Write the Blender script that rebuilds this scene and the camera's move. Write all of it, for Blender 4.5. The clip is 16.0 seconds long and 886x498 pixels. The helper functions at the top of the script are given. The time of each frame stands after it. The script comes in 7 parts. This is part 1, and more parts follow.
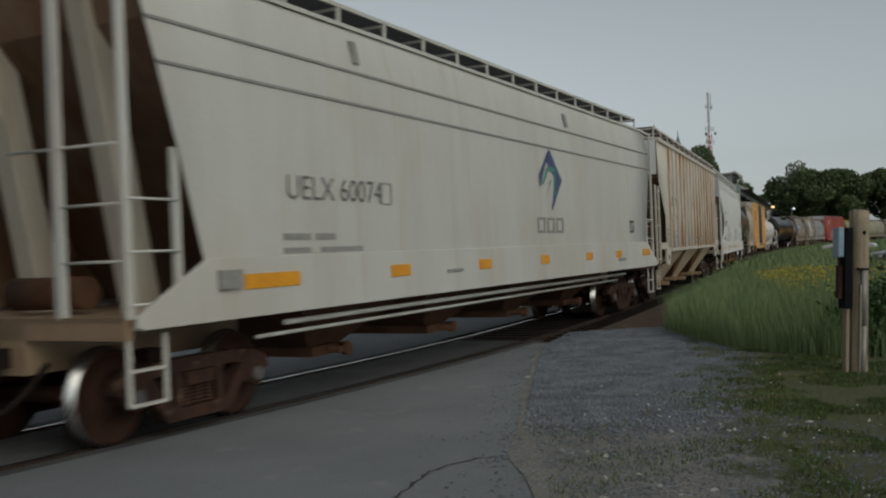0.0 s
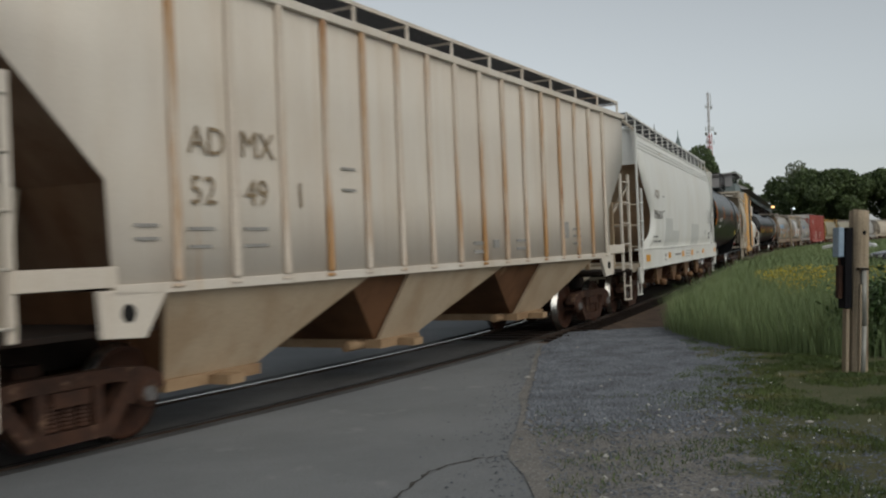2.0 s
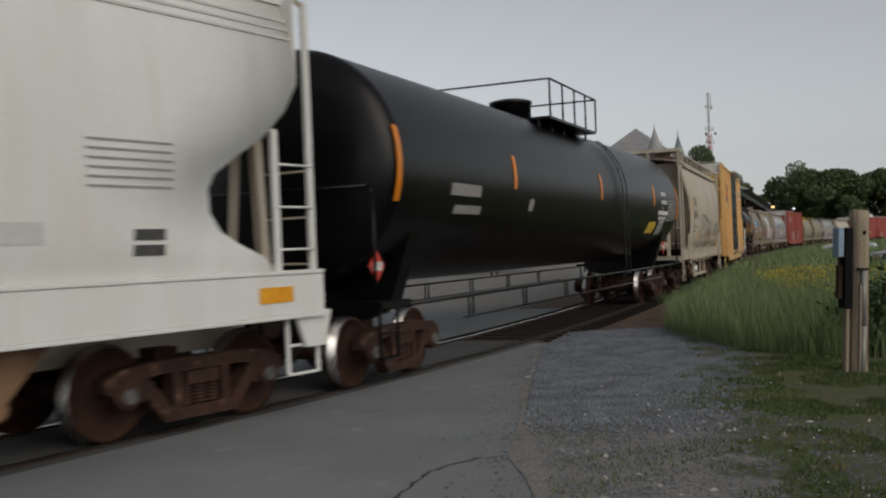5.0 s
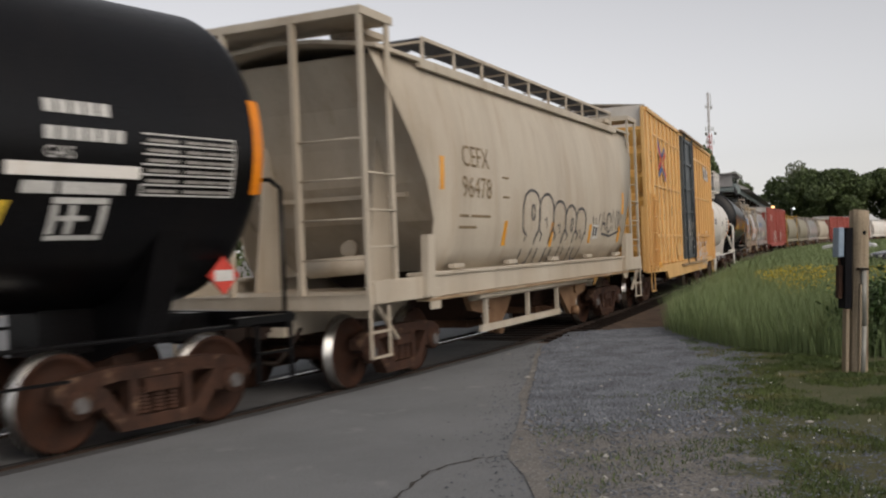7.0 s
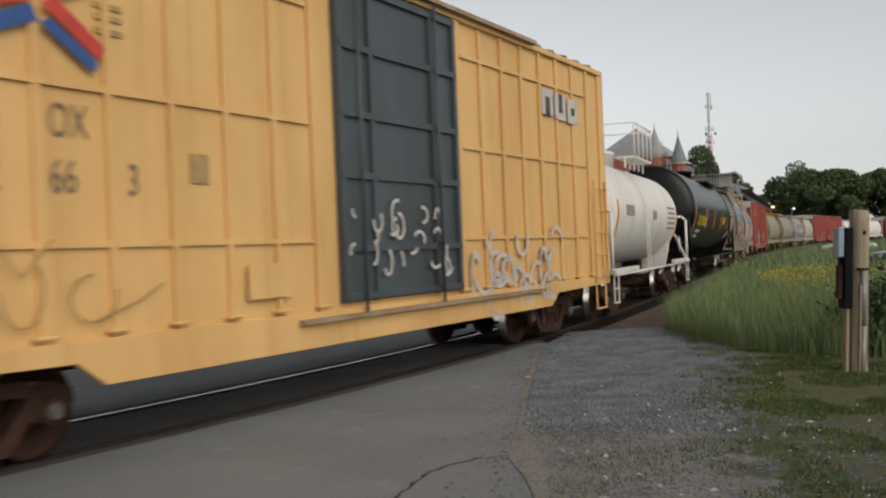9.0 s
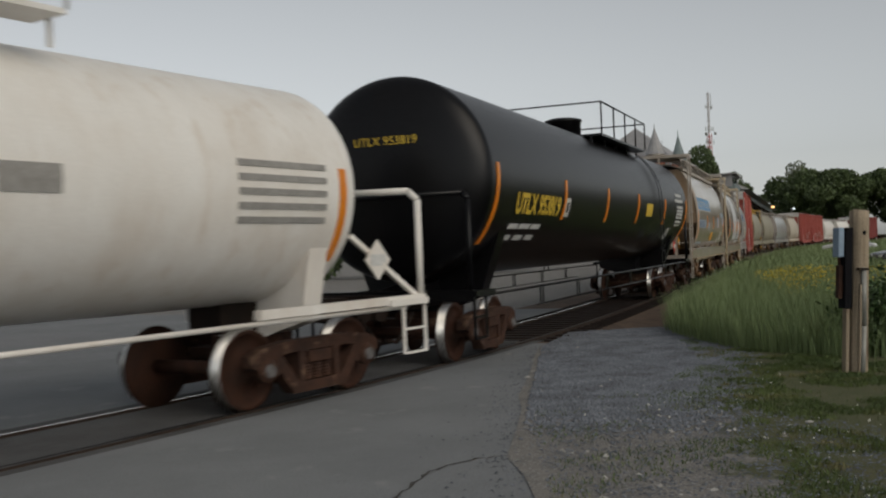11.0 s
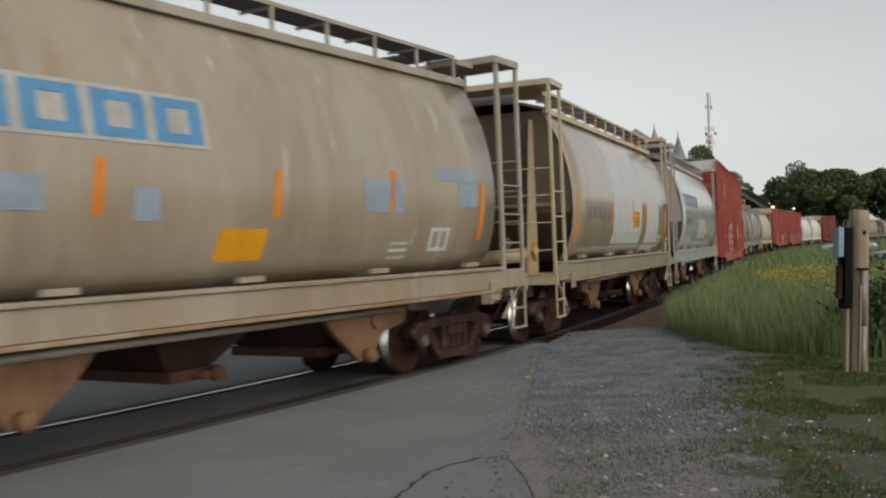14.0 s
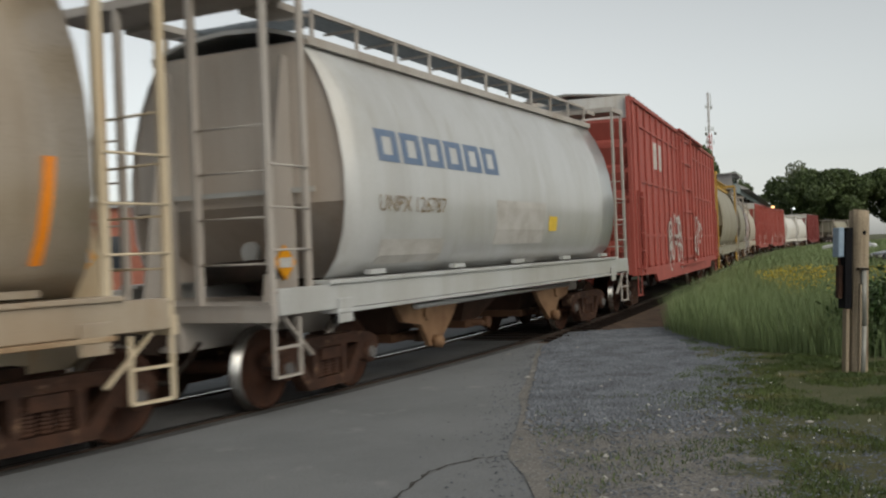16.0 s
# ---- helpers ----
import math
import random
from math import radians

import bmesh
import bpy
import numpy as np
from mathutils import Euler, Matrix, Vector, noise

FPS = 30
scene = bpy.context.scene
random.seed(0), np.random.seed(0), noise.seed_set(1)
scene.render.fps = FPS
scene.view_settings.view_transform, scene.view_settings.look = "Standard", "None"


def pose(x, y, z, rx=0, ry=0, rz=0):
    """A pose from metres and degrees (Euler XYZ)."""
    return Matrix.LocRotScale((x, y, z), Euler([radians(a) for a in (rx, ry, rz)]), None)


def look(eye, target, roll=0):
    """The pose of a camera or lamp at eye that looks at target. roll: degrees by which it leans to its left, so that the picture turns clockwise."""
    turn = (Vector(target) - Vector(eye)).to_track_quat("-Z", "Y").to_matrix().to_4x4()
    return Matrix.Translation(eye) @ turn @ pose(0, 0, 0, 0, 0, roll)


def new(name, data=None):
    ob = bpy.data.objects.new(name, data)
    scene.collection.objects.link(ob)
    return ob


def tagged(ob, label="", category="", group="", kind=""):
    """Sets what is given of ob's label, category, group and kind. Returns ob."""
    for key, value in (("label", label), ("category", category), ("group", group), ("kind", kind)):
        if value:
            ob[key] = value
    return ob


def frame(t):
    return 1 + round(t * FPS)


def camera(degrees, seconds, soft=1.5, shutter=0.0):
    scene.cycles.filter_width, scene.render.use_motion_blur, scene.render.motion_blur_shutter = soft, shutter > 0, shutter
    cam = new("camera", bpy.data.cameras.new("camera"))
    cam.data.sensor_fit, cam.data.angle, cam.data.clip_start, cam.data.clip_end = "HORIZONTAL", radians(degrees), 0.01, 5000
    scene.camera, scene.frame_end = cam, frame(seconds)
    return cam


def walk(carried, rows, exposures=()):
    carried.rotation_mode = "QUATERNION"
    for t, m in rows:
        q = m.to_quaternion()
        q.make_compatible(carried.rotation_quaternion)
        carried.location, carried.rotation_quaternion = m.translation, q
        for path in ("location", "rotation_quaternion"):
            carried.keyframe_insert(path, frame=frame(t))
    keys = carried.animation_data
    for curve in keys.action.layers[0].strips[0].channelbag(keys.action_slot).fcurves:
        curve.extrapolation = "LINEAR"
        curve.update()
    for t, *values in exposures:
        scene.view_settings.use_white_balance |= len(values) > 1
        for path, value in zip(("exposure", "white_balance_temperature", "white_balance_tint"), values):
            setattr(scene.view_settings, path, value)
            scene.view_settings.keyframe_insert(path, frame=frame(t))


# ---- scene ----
# ======== camera ========
cam = camera(48.76, 16.0, soft=2.1, shutter=0.25)
EYE = Vector((0.0, 0.0, 1.685))
VIEW = look(EYE, (0, 100, 1.685 + 100 * math.tan(radians(0.085))), -2.285)
walk(cam, [(0.0, VIEW), (16.0, VIEW)], [(0.0, -0.66, 6150, 3), (2.0, -0.32, 6250, 6), (3.4, -0.25, 6350, 9), (4.5, -0.5, 6350, 9), (7.0, 0.0, 6650, 13), (9.5, -0.04, 6500, 8), (11.3, -0.46, 6450, 8), (12.4, -0.2, 6450, 8), (13.4, -0.05, 6600, 6), (16.0, -0.02, 6550, 6)])

# ======== sky and sun: an overcast evening ========
world = bpy.data.worlds.new("world")
scene.world = world
world.use_nodes = True
wn, wl = world.node_tree.nodes, world.node_tree.links
sky = wn.new("ShaderNodeTexSky")
sky.sky_type, sky.sun_disc = "NISHITA", False
sky.sun_elevation, sky.sun_rotation = radians(32), radians(150)
sky.air_density, sky.dust_density, sky.ozone_density = 1.0, 1.0, 1.0
grey = wn.new("ShaderNodeHueSaturation")
grey.inputs["Saturation"].default_value = 0.16
wl.new(sky.outputs[0], grey.inputs["Color"])
wl.new(grey.outputs[0], wn["Background"].inputs["Color"])
wn["Background"].inputs["Strength"].default_value = 0.124
sun = new("sun", bpy.data.lights.new("sun", "SUN"))
sun.data.energy, sun.data.angle, sun.data.color = 1.36, radians(50), (1.0, 0.87, 0.71)
sun.matrix_world = look((42, -48, 44), (0, 0, 0))

# ======== the track's line: heading and curvature along its length ========
SPEED = 10.383
STEP = 0.5
S = np.arange(-80, 470, STEP)
CURVE = np.interp(S, [-15, 5, 15, 25, 35, 50, 70, 90, 115, 140, 175, 200, 230], [-0.00715, -0.00956, -0.01442, -0.00094, -0.00019, -0.00218, -0.00055, 0.00286, 0.00303, -0.00045, 0.002, 0.005, 0.008])
I0 = int(np.argmin(abs(S)))
HEAD = np.cumsum(CURVE) * STEP
HEAD = radians(35.0655) + HEAD - HEAD[I0]
TX, TY = np.cumsum(np.sin(HEAD)) * STEP, np.cumsum(np.cos(HEAD)) * STEP
TX = TX - TX[I0] - 8.4807 * math.cos(radians(35.0655))
TY = TY - TY[I0] + 8.4807 * math.sin(radians(35.0655))


def track(s, off=0.0, z=0.0):
    """A point s metres along the track; off: metres to the camera's side of its middle."""
    x, y, a = np.interp(s, S, TX), np.interp(s, S, TY), np.interp(s, S, HEAD)
    return Vector((x + off * math.cos(a), y - off * math.sin(a), z))


# ======== mesh helpers ========
def box(bm, x0, x1, y0, y1, z0, z1):
    v = [bm.verts.new(p) for p in ((x0, y0, z0), (x1, y0, z0), (x1, y1, z0), (x0, y1, z0), (x0, y0, z1), (x1, y0, z1), (x1, y1, z1), (x0, y1, z1))]
    for f in ((0, 3, 2, 1), (4, 5, 6, 7), (0, 1, 5, 4), (1, 2, 6, 5), (2, 3, 7, 6), (3, 0, 4, 7)):
        bm.faces.new([v[i] for i in f])


def beam(bm, a, b, w, t=None):
    """A bar of section w x t from a to b."""
    a, b, t = Vector(a), Vector(b), t or w
    d = (b - a).normalized()
    up = Vector((0, 0, 1)) if abs(d.z) < 0.9 else Vector((0, 1, 0))
    u = d.cross(up).normalized()
    n = u.cross(d)
    v = [bm.verts.new(p + u * i * w / 2 + n * j * t / 2) for p in (a, b) for i, j in ((-1, -1), (1, -1), (1, 1), (-1, 1))]
    for f in ((3, 2, 1, 0), (4, 5, 6, 7), (0, 1, 5, 4), (1, 2, 6, 5), (2, 3, 7, 6), (3, 0, 4, 7)):
        bm.faces.new([v[i] for i in f])


def rod(bm, a, b, r, n=8, r2=None, caps=True):
    a, b = Vector(a), Vector(b)
    d = (b - a).normalized()
    up = Vector((0, 0, 1)) if abs(d.z) < 0.9 else Vector((1, 0, 0))
    u = d.cross(up).normalized()
    w = d.cross(u)
    rings = []
    for p, q in ((a, r), (b, r if r2 is None else r2)):
        rings.append([bm.verts.new(p + (u * math.cos(k * math.tau / n) + w * math.sin(k * math.tau / n)) * q) for k in range(n)])
    for k in range(n):
        f = bm.faces.new((rings[0][k], rings[0][(k + 1) % n], rings[1][(k + 1) % n], rings[1][k]))
        f.smooth = True
    if caps:
        bm.faces.new(rings[0][::-1])
        bm.faces.new(rings[1])


def pipe(bm, pts, r, n=6):
    for a, b in zip(pts, pts[1:]):
        rod(bm, a, b, r, n)


def slab(bm, outline, y0, y1):
    """An outline of (x, z) given depth from y0 to y1."""
    a = [bm.verts.new((x, y0, z)) for x, z in outline]
    b = [bm.verts.new((x, y1, z)) for x, z in outline]
    bm.faces.new(a), bm.faces.new(b[::-1])
    for i in range(len(a)):
        j = (i + 1) % len(a)
        bm.faces.new((a[j], a[i], b[i], b[j]))


def lathe(bm, rows, axis="y", at=(0, 0, 0), n=32, smooth=True):
    """A turned solid; rows are (place along the axis, radius)."""
    rings = []
    for h, r in rows:
        ring = []
        for k in range(n):
            c, s = math.cos(k * math.tau / n) * r, math.sin(k * math.tau / n) * r
            p = {"x": (h, c, s), "y": (c, h, s), "z": (c, s, h)}[axis]
            ring.append(bm.verts.new(Vector(p) + Vector(at)))
        rings.append(ring)
    for a, b in zip(rings, rings[1:]):
        for k in range(n):
            f = bm.faces.new((a[k], a[(k + 1) % n], b[(k + 1) % n], b[k]))
            f.smooth = smooth
    bm.faces.new(rings[0]), bm.faces.new(rings[-1])


def mesh_of(name, bm, material):
    bmesh.ops.recalc_face_normals(bm, faces=bm.faces)
    me = bpy.data.meshes.new(name)
    bm.to_mesh(me)
    bm.free()
    me.materials.append(material)
    return me


def loose(name, bm, material, parent, label="", bevel=0.0):
    """Each separate piece of bm becomes a part of its own."""
    left, made = set(bm.verts), []
    while left:
        todo, seen = [left.pop()], []
        while todo:
            v = todo.pop()
            seen.append(v)
            for e in v.link_edges:
                o = e.other_vert(v)
                if o in left:
                    left.discard(o)
                    todo.append(o)
        piece, twin = bmesh.new(), {}
        for v in seen:
            twin[v] = piece.verts.new(v.co)
        for f in {f for v in seen for f in v.link_faces}:
            g = piece.faces.new([twin[v] for v in f.verts])
            g.smooth = f.smooth
        made.append(part(name, piece, material, parent, label))
        if bevel:
            soft(made[-1], bevel)
    bm.free()
    return made


def part(name, bm, material, parent=None, label=""):
    ob = new(name, mesh_of(name, bm, material) if isinstance(bm, bmesh.types.BMesh) else bm)
    ob.parent = parent
    if label:
        ob["label"] = label
    return ob


def empty(name, label, category, group="", kind=""):
    return tagged(new(name), label, category, group, kind)


def soft(ob, w=0.012, seg=2):
    m = ob.modifiers.new("bevel", "BEVEL")
    m.width, m.segments, m.limit_method = w, seg, "ANGLE"
    return ob


def sheet(name, verts, faces, material, label="", category="", kind="structure"):
    me = bpy.data.meshes.new(name)
    me.from_pydata([tuple(v) for v in verts], [], faces)
    me.materials.append(material)
    me.update()
    return tagged(new(name, me), label, category, "", kind)


def fast_mesh(name, verts, faces_n, count, material):
    """A mesh of count polygons of faces_n corners each, from an array of corners in order."""
    me = bpy.data.meshes.new(name)
    me.vertices.add(count * faces_n)
    me.vertices.foreach_set("co", np.asarray(verts, dtype=np.float32).ravel())
    me.loops.add(count * faces_n)
    me.loops.foreach_set("vertex_index", np.arange(count * faces_n, dtype=np.int32))
    me.polygons.add(count)
    me.polygons.foreach_set("loop_start", np.arange(0, count * faces_n, faces_n, dtype=np.int32))
    me.update(calc_edges=True)
    me.materials.append(material)
    return me


# ======== materials ========
def surface(name, a, b, rough=0.6, metal=0.0, scale=1.0, stretch=(1, 1, 1), lo=0.35, hi=0.7, bump=0.15, fine=40.0, extra=None, extra_lo=0.6, extra_scale=2.0, extra_stretch=(1, 1, 1), space="Object", island=0.0, grime=None, grime_amount=0.4):
    """Two colours mixed by a broad noise, fine grain in value and relief, and a third colour in patches."""
    m = bpy.data.materials.new(name)
    m.use_nodes = True
    n, l = m.node_tree.nodes, m.node_tree.links
    bs = n["Principled BSDF"]
    tc = n.new("ShaderNodeTexCoord")

    def noise_of(sc, st, detail=6.0):
        mp = n.new("ShaderNodeMapping")
        mp.inputs["Scale"].default_value = st
        nz = n.new("ShaderNodeTexNoise")
        nz.inputs["Scale"].default_value, nz.inputs["Detail"].default_value, nz.inputs["Roughness"].default_value = sc, detail, 0.62
        if space == "Position":
            ge = n.new("ShaderNodeNewGeometry")
            l.new(ge.outputs["Position"], mp.inputs[0])
        else:
            l.new(tc.outputs["Object"], mp.inputs[0])
        l.new(mp.outputs[0], nz.inputs["Vector"])
        return nz.outputs["Fac"]

    def ramp(src, x0, x1):
        r = n.new("ShaderNodeMapRange")
        r.interpolation_type = "SMOOTHSTEP"
        r.inputs["From Min"].default_value, r.inputs["From Max"].default_value = x0, x1
        l.new(src, r.inputs["Value"])
        return r.outputs["Result"]

    def mix(fac, c1, c2, mode="MIX"):
        x = n.new("ShaderNodeMix")
        x.data_type, x.blend_type = "RGBA", mode
        for sock, val in ((x.inputs[0], fac), (x.inputs[6], c1), (x.inputs[7], c2)):
            if isinstance(val, bpy.types.NodeSocket):
                l.new(val, sock)
            else:
                sock.default_value = val if isinstance(val, float) else (*val, 1.0)
        return x.outputs[2]

    c = mix(ramp(noise_of(scale, stretch), lo, hi), a, b)
    grain = noise_of(fine, (1, 1, 1), 3.0)
    c = mix(0.22, c, mix(ramp(grain, 0.3, 0.7), (0.25, 0.25, 0.25), (1.0, 1.0, 1.0)), "MULTIPLY")
    if extra:
        c = mix(ramp(noise_of(extra_scale, extra_stretch), extra_lo, extra_lo + 0.12), c, extra)
    if grime:
        # broad cloudy soiling, then narrow run-down streaks
        for sc, st, x0, x1, amount in ((0.55, (1, 1, 0.7), 0.42, 0.72, grime_amount), (2.6, (1.5, 1.5, 0.045), 0.52, 0.70, grime_amount * 0.9)):
            dim = n.new("ShaderNodeMath")
            dim.operation = "MULTIPLY"
            dim.inputs[1].default_value = amount
            l.new(ramp(noise_of(sc, st), x0, x1), dim.inputs[0])
            c = mix(dim.outputs[0], c, grime)
    if island:
        ge2 = n.new("ShaderNodeNewGeometry")
        ri = n.new("ShaderNodeMapRange")
        ri.inputs["To Min"].default_value, ri.inputs["To Max"].default_value = 1 - island, 1.0
        l.new(ge2.outputs["Random Per Island"], ri.inputs["Value"])
        gr = n.new("ShaderNodeCombineColor")
        for k in range(3):
            l.new(ri.outputs[0], gr.inputs[k])
        c = mix(1.0, c, gr.outputs[0], "MULTIPLY")
    l.new(c, bs.inputs["Base Color"])
    rr = n.new("ShaderNodeMapRange")
    rr.inputs["To Min"].default_value, rr.inputs["To Max"].default_value = max(rough - 0.12, 0.03), min(rough + 0.12, 1)
    l.new(grain, rr.inputs["Value"])
    l.new(rr.outputs[0], bs.inputs["Roughness"])
    bs.inputs["Metallic"].default_value = metal
    if rough >= 0.7:
        bs.inputs["Specular IOR Level"].default_value = 0.2
    if bump:
        bp = n.new("ShaderNodeBump")
        bp.inputs["Strength"].default_value, bp.inputs["Distance"].default_value = bump, 0.02
        l.new(grain, bp.inputs["Height"])
        l.new(bp.outputs[0], bs.inputs["Normal"])
    return m


def paint(name, a, b=None, rough=0.55, rust=None, rust_lo=0.66, streak=0.12, lo=0.35, hi=0.75, scale=1.6, grime=None, grime_amount=0.4):
    """Weathered paint on steel with stains that run down it."""
    b = b or tuple(v * 0.72 for v in a)
    return surface(name, a, b, rough, 0.0, scale, (1, 1, streak), lo, hi, 0.05, 90.0, rust, rust_lo, 2.2, (1.4, 1.4, 0.1), grime=grime or tuple(v * f for v, f in zip(a, (0.62, 0.52, 0.42))), grime_amount=grime_amount)


def glow(name, col, strength):
    m = bpy.data.materials.new(name)
    m.use_nodes = True
    bs = m.node_tree.nodes["Principled BSDF"]
    bs.inputs["Base Color"].default_value = (*col, 1)
    bs.inputs["Emission Color"].default_value = (*col, 1)
    bs.inputs["Emission Strength"].default_value = strength
    return m


M_GREY = paint("grey paint", (0.60, 0.60, 0.56), (0.54, 0.53, 0.49), grime=(0.46, 0.40, 0.32), grime_amount=0.45)
M_CREAM = surface("cream paint", (0.665, 0.615, 0.545), (0.595, 0.53, 0.455), 0.55, 0, 1.6, (1, 1, 0.12), 0.35, 0.75, 0.05, 90.0, (0.50, 0.33, 0.18), 0.64, 2.6, (1.6, 0.4, 0.05), grime=(0.46, 0.36, 0.25), grime_amount=0.28)
M_WHITE = paint("white paint", (0.75, 0.755, 0.73), (0.69, 0.69, 0.66), grime=(0.58, 0.54, 0.46), grime_amount=0.35)
M_BEIGE = paint("beige paint", (0.560, 0.504, 0.414), (0.448, 0.392, 0.314))
M_TAUPE = paint("taupe paint", (0.41, 0.35, 0.275), (0.31, 0.26, 0.20), 0.33, rust=(0.56, 0.52, 0.46), rust_lo=0.60, grime=(0.27, 0.175, 0.095), grime_amount=0.45)
M_TAUPE2 = paint("brown grey paint", (0.36, 0.30, 0.23), (0.28, 0.23, 0.17), 0.3, grime=(0.20, 0.145, 0.09))
M_SILVER = paint("silver grey paint", (0.51, 0.525, 0.53), (0.43, 0.43, 0.42), 0.32, grime=(0.33, 0.31, 0.27))
M_OLIVE = paint("olive grey paint", (0.336, 0.314, 0.235), (0.246, 0.224, 0.168))
M_ENDPANEL = paint("pale end paint", (0.58, 0.53, 0.475), (0.50, 0.435, 0.375))
M_BLACK = paint("black tank paint", (0.003, 0.003, 0.004), (0.006, 0.005, 0.005), 0.30, rust=(0.020, 0.012, 0.009), rust_lo=0.72)
M_BLACK.node_tree.nodes["Principled BSDF"].inputs["Specular IOR Level"].default_value = 0.26
M_TANKWHITE = paint("white tank paint", (0.84, 0.82, 0.78), (0.76, 0.73, 0.68), 0.4)
M_YELLOW = paint("yellow boxcar paint", (0.78, 0.49, 0.195), (0.68, 0.41, 0.15), 0.5, rust=(0.50, 0.29, 0.11), rust_lo=0.68)
M_DOOR = paint("blue black door paint", (0.07, 0.088, 0.10), (0.045, 0.055, 0.065), 0.42)
M_RED = paint("red boxcar paint", (0.40, 0.092, 0.072), (0.33, 0.072, 0.055), 0.6)
M_DARKRED = paint("dark red paint", (0.25, 0.05, 0.045), (0.18, 0.035, 0.03), 0.65)
M_ROOF = paint("galvanised roof", (0.694, 0.694, 0.672), (0.560, 0.560, 0.538), 0.45, streak=1)
M_RUSTFRAME = paint("rusty frame paint", (0.30, 0.20, 0.11), (0.44, 0.36, 0.25), rust=(0.25, 0.10, 0.03), rust_lo=0.58)
M_TRUCK = surface("brown truck steel", (0.064, 0.031, 0.020), (0.030, 0.017, 0.013), 0.8, 0, 5.0, fine=30, bump=0.5, extra=(0.16, 0.10, 0.066), extra_lo=0.56, extra_scale=3.5)
M_CAPDUST = surface("dusty bearing cap", (0.13, 0.125, 0.125), (0.08, 0.07, 0.065), 0.7, 0.0, 8.0)
M_WHEEL = surface("rusty wheel steel", (0.052, 0.022, 0.013), (0.030, 0.015, 0.010), 0.75, 0, 4.0, fine=25, bump=0.3)
M_TREAD = surface("bright tread steel", (0.55, 0.54, 0.52), (0.45, 0.44, 0.42), 0.28, 1.0, 8.0)
M_UNDER = surface("dark underframe", (0.020, 0.012, 0.009), (0.011, 0.008, 0.006), 0.85, 0, 3.0)
M_BAY = surface("tan hopper bay", (0.36, 0.25, 0.15), (0.24, 0.15, 0.085), 0.7, 0, 2.0, extra=(0.10, 0.05, 0.03), extra_lo=0.64)
M_GRATE = surface("walkway grating steel", (0.10, 0.10, 0.105), (0.07, 0.07, 0.075), 0.55, 0.6, 12.0)
M_GRATEBLUE = surface("galvanised walkway", (0.26, 0.29, 0.31), (0.20, 0.22, 0.24), 0.45, 0.6, 12.0)
M_REFLECT = surface("yellow reflector", (0.80, 0.36, 0.015), (0.72, 0.30, 0.01), 0.35, 0, 4.0, bump=0)
M_ORANGE = surface("orange reflector", (0.78, 0.25, 0.01), (0.70, 0.21, 0.01), 0.35, 0, 4.0, bump=0)
M_INK = surface("black stencil", (0.06, 0.06, 0.06), (0.10, 0.10, 0.10), 0.7, 0, 9.0, bump=0)
M_FADED = surface("faded stencil", (0.27, 0.26, 0.245), (0.34, 0.33, 0.31), 0.7, 0, 9.0, bump=0)
M_FADED3 = surface("weathered black stencil", (0.13, 0.125, 0.12), (0.24, 0.23, 0.22), 0.7, 0, 14.0, bump=0)
M_WHITEINK = surface("white stencil", (0.62, 0.62, 0.60), (0.5, 0.5, 0.48), 0.6, 0, 9.0, bump=0)
M_YELLOWINK = surface("yellow stencil", (0.72, 0.50, 0.05), (0.62, 0.42, 0.04), 0.6, 0, 9.0, bump=0)
M_BLUEINK = surface("blue emblem paint", (0.035, 0.10, 0.30), (0.03, 0.08, 0.24), 0.6, 0, 9.0, bump=0)
M_SKYBLUE = surface("light blue emblem paint", (0.10, 0.30, 0.55), (0.09, 0.25, 0.46), 0.6, 0, 6.0, bump=0)
M_NAVY = surface("navy emblem paint", (0.055, 0.068, 0.185), (0.08, 0.095, 0.20), 0.6, 0, 9.0, bump=0)
M_GREEN = surface("green emblem paint", (0.06, 0.27, 0.19), (0.09, 0.28, 0.21), 0.6, 0, 9.0, bump=0)
M_REDINK = surface("red emblem paint", (0.60, 0.06, 0.04), (0.5, 0.05, 0.035), 0.6, 0, 9.0, bump=0)
M_PATCH = surface("fresh paint patch", (0.56, 0.57, 0.58), (0.50, 0.51, 0.52), 0.5, 0, 2.0, bump=0)
M_GREYPATCH = surface("grey cover paint", (0.59, 0.595, 0.57), (0.55, 0.555, 0.53), 0.55, 0, 2.0, bump=0)
M_TAG = surface("black spray paint", (0.07, 0.07, 0.075), (0.14, 0.13, 0.13), 0.6, 0, 5.0, bump=0)
M_TAGWHITE = surface("white spray paint", (0.62, 0.58, 0.54), (0.48, 0.44, 0.42), 0.6, 0, 5.0, bump=0)
M_UNDER_TAN = surface("rusty brown bay", (0.115, 0.058, 0.032), (0.07, 0.034, 0.020), 0.75, 0, 2.0, extra=(0.20, 0.12, 0.066), extra_lo=0.63)
M_CREAMBAY = surface("cream bay paint", (0.52, 0.42, 0.30), (0.42, 0.31, 0.20), 0.6, 0, 1.5, (1, 1, 0.5), extra=(0.2, 0.10, 0.05), extra_lo=0.64)
M_BAYMID = surface("brown-tan bay plate", (0.24, 0.145, 0.082), (0.15, 0.082, 0.045), 0.7, 0, 2.0, extra=(0.32, 0.21, 0.13), extra_lo=0.64)
M_BAYRUSTSHADE = surface("shaded rust-brown bay sheet", (0.17, 0.085, 0.042), (0.10, 0.048, 0.024), 0.75, 0, 1.6, (1, 1, 0.5), extra=(0.26, 0.16, 0.09), extra_lo=0.64)
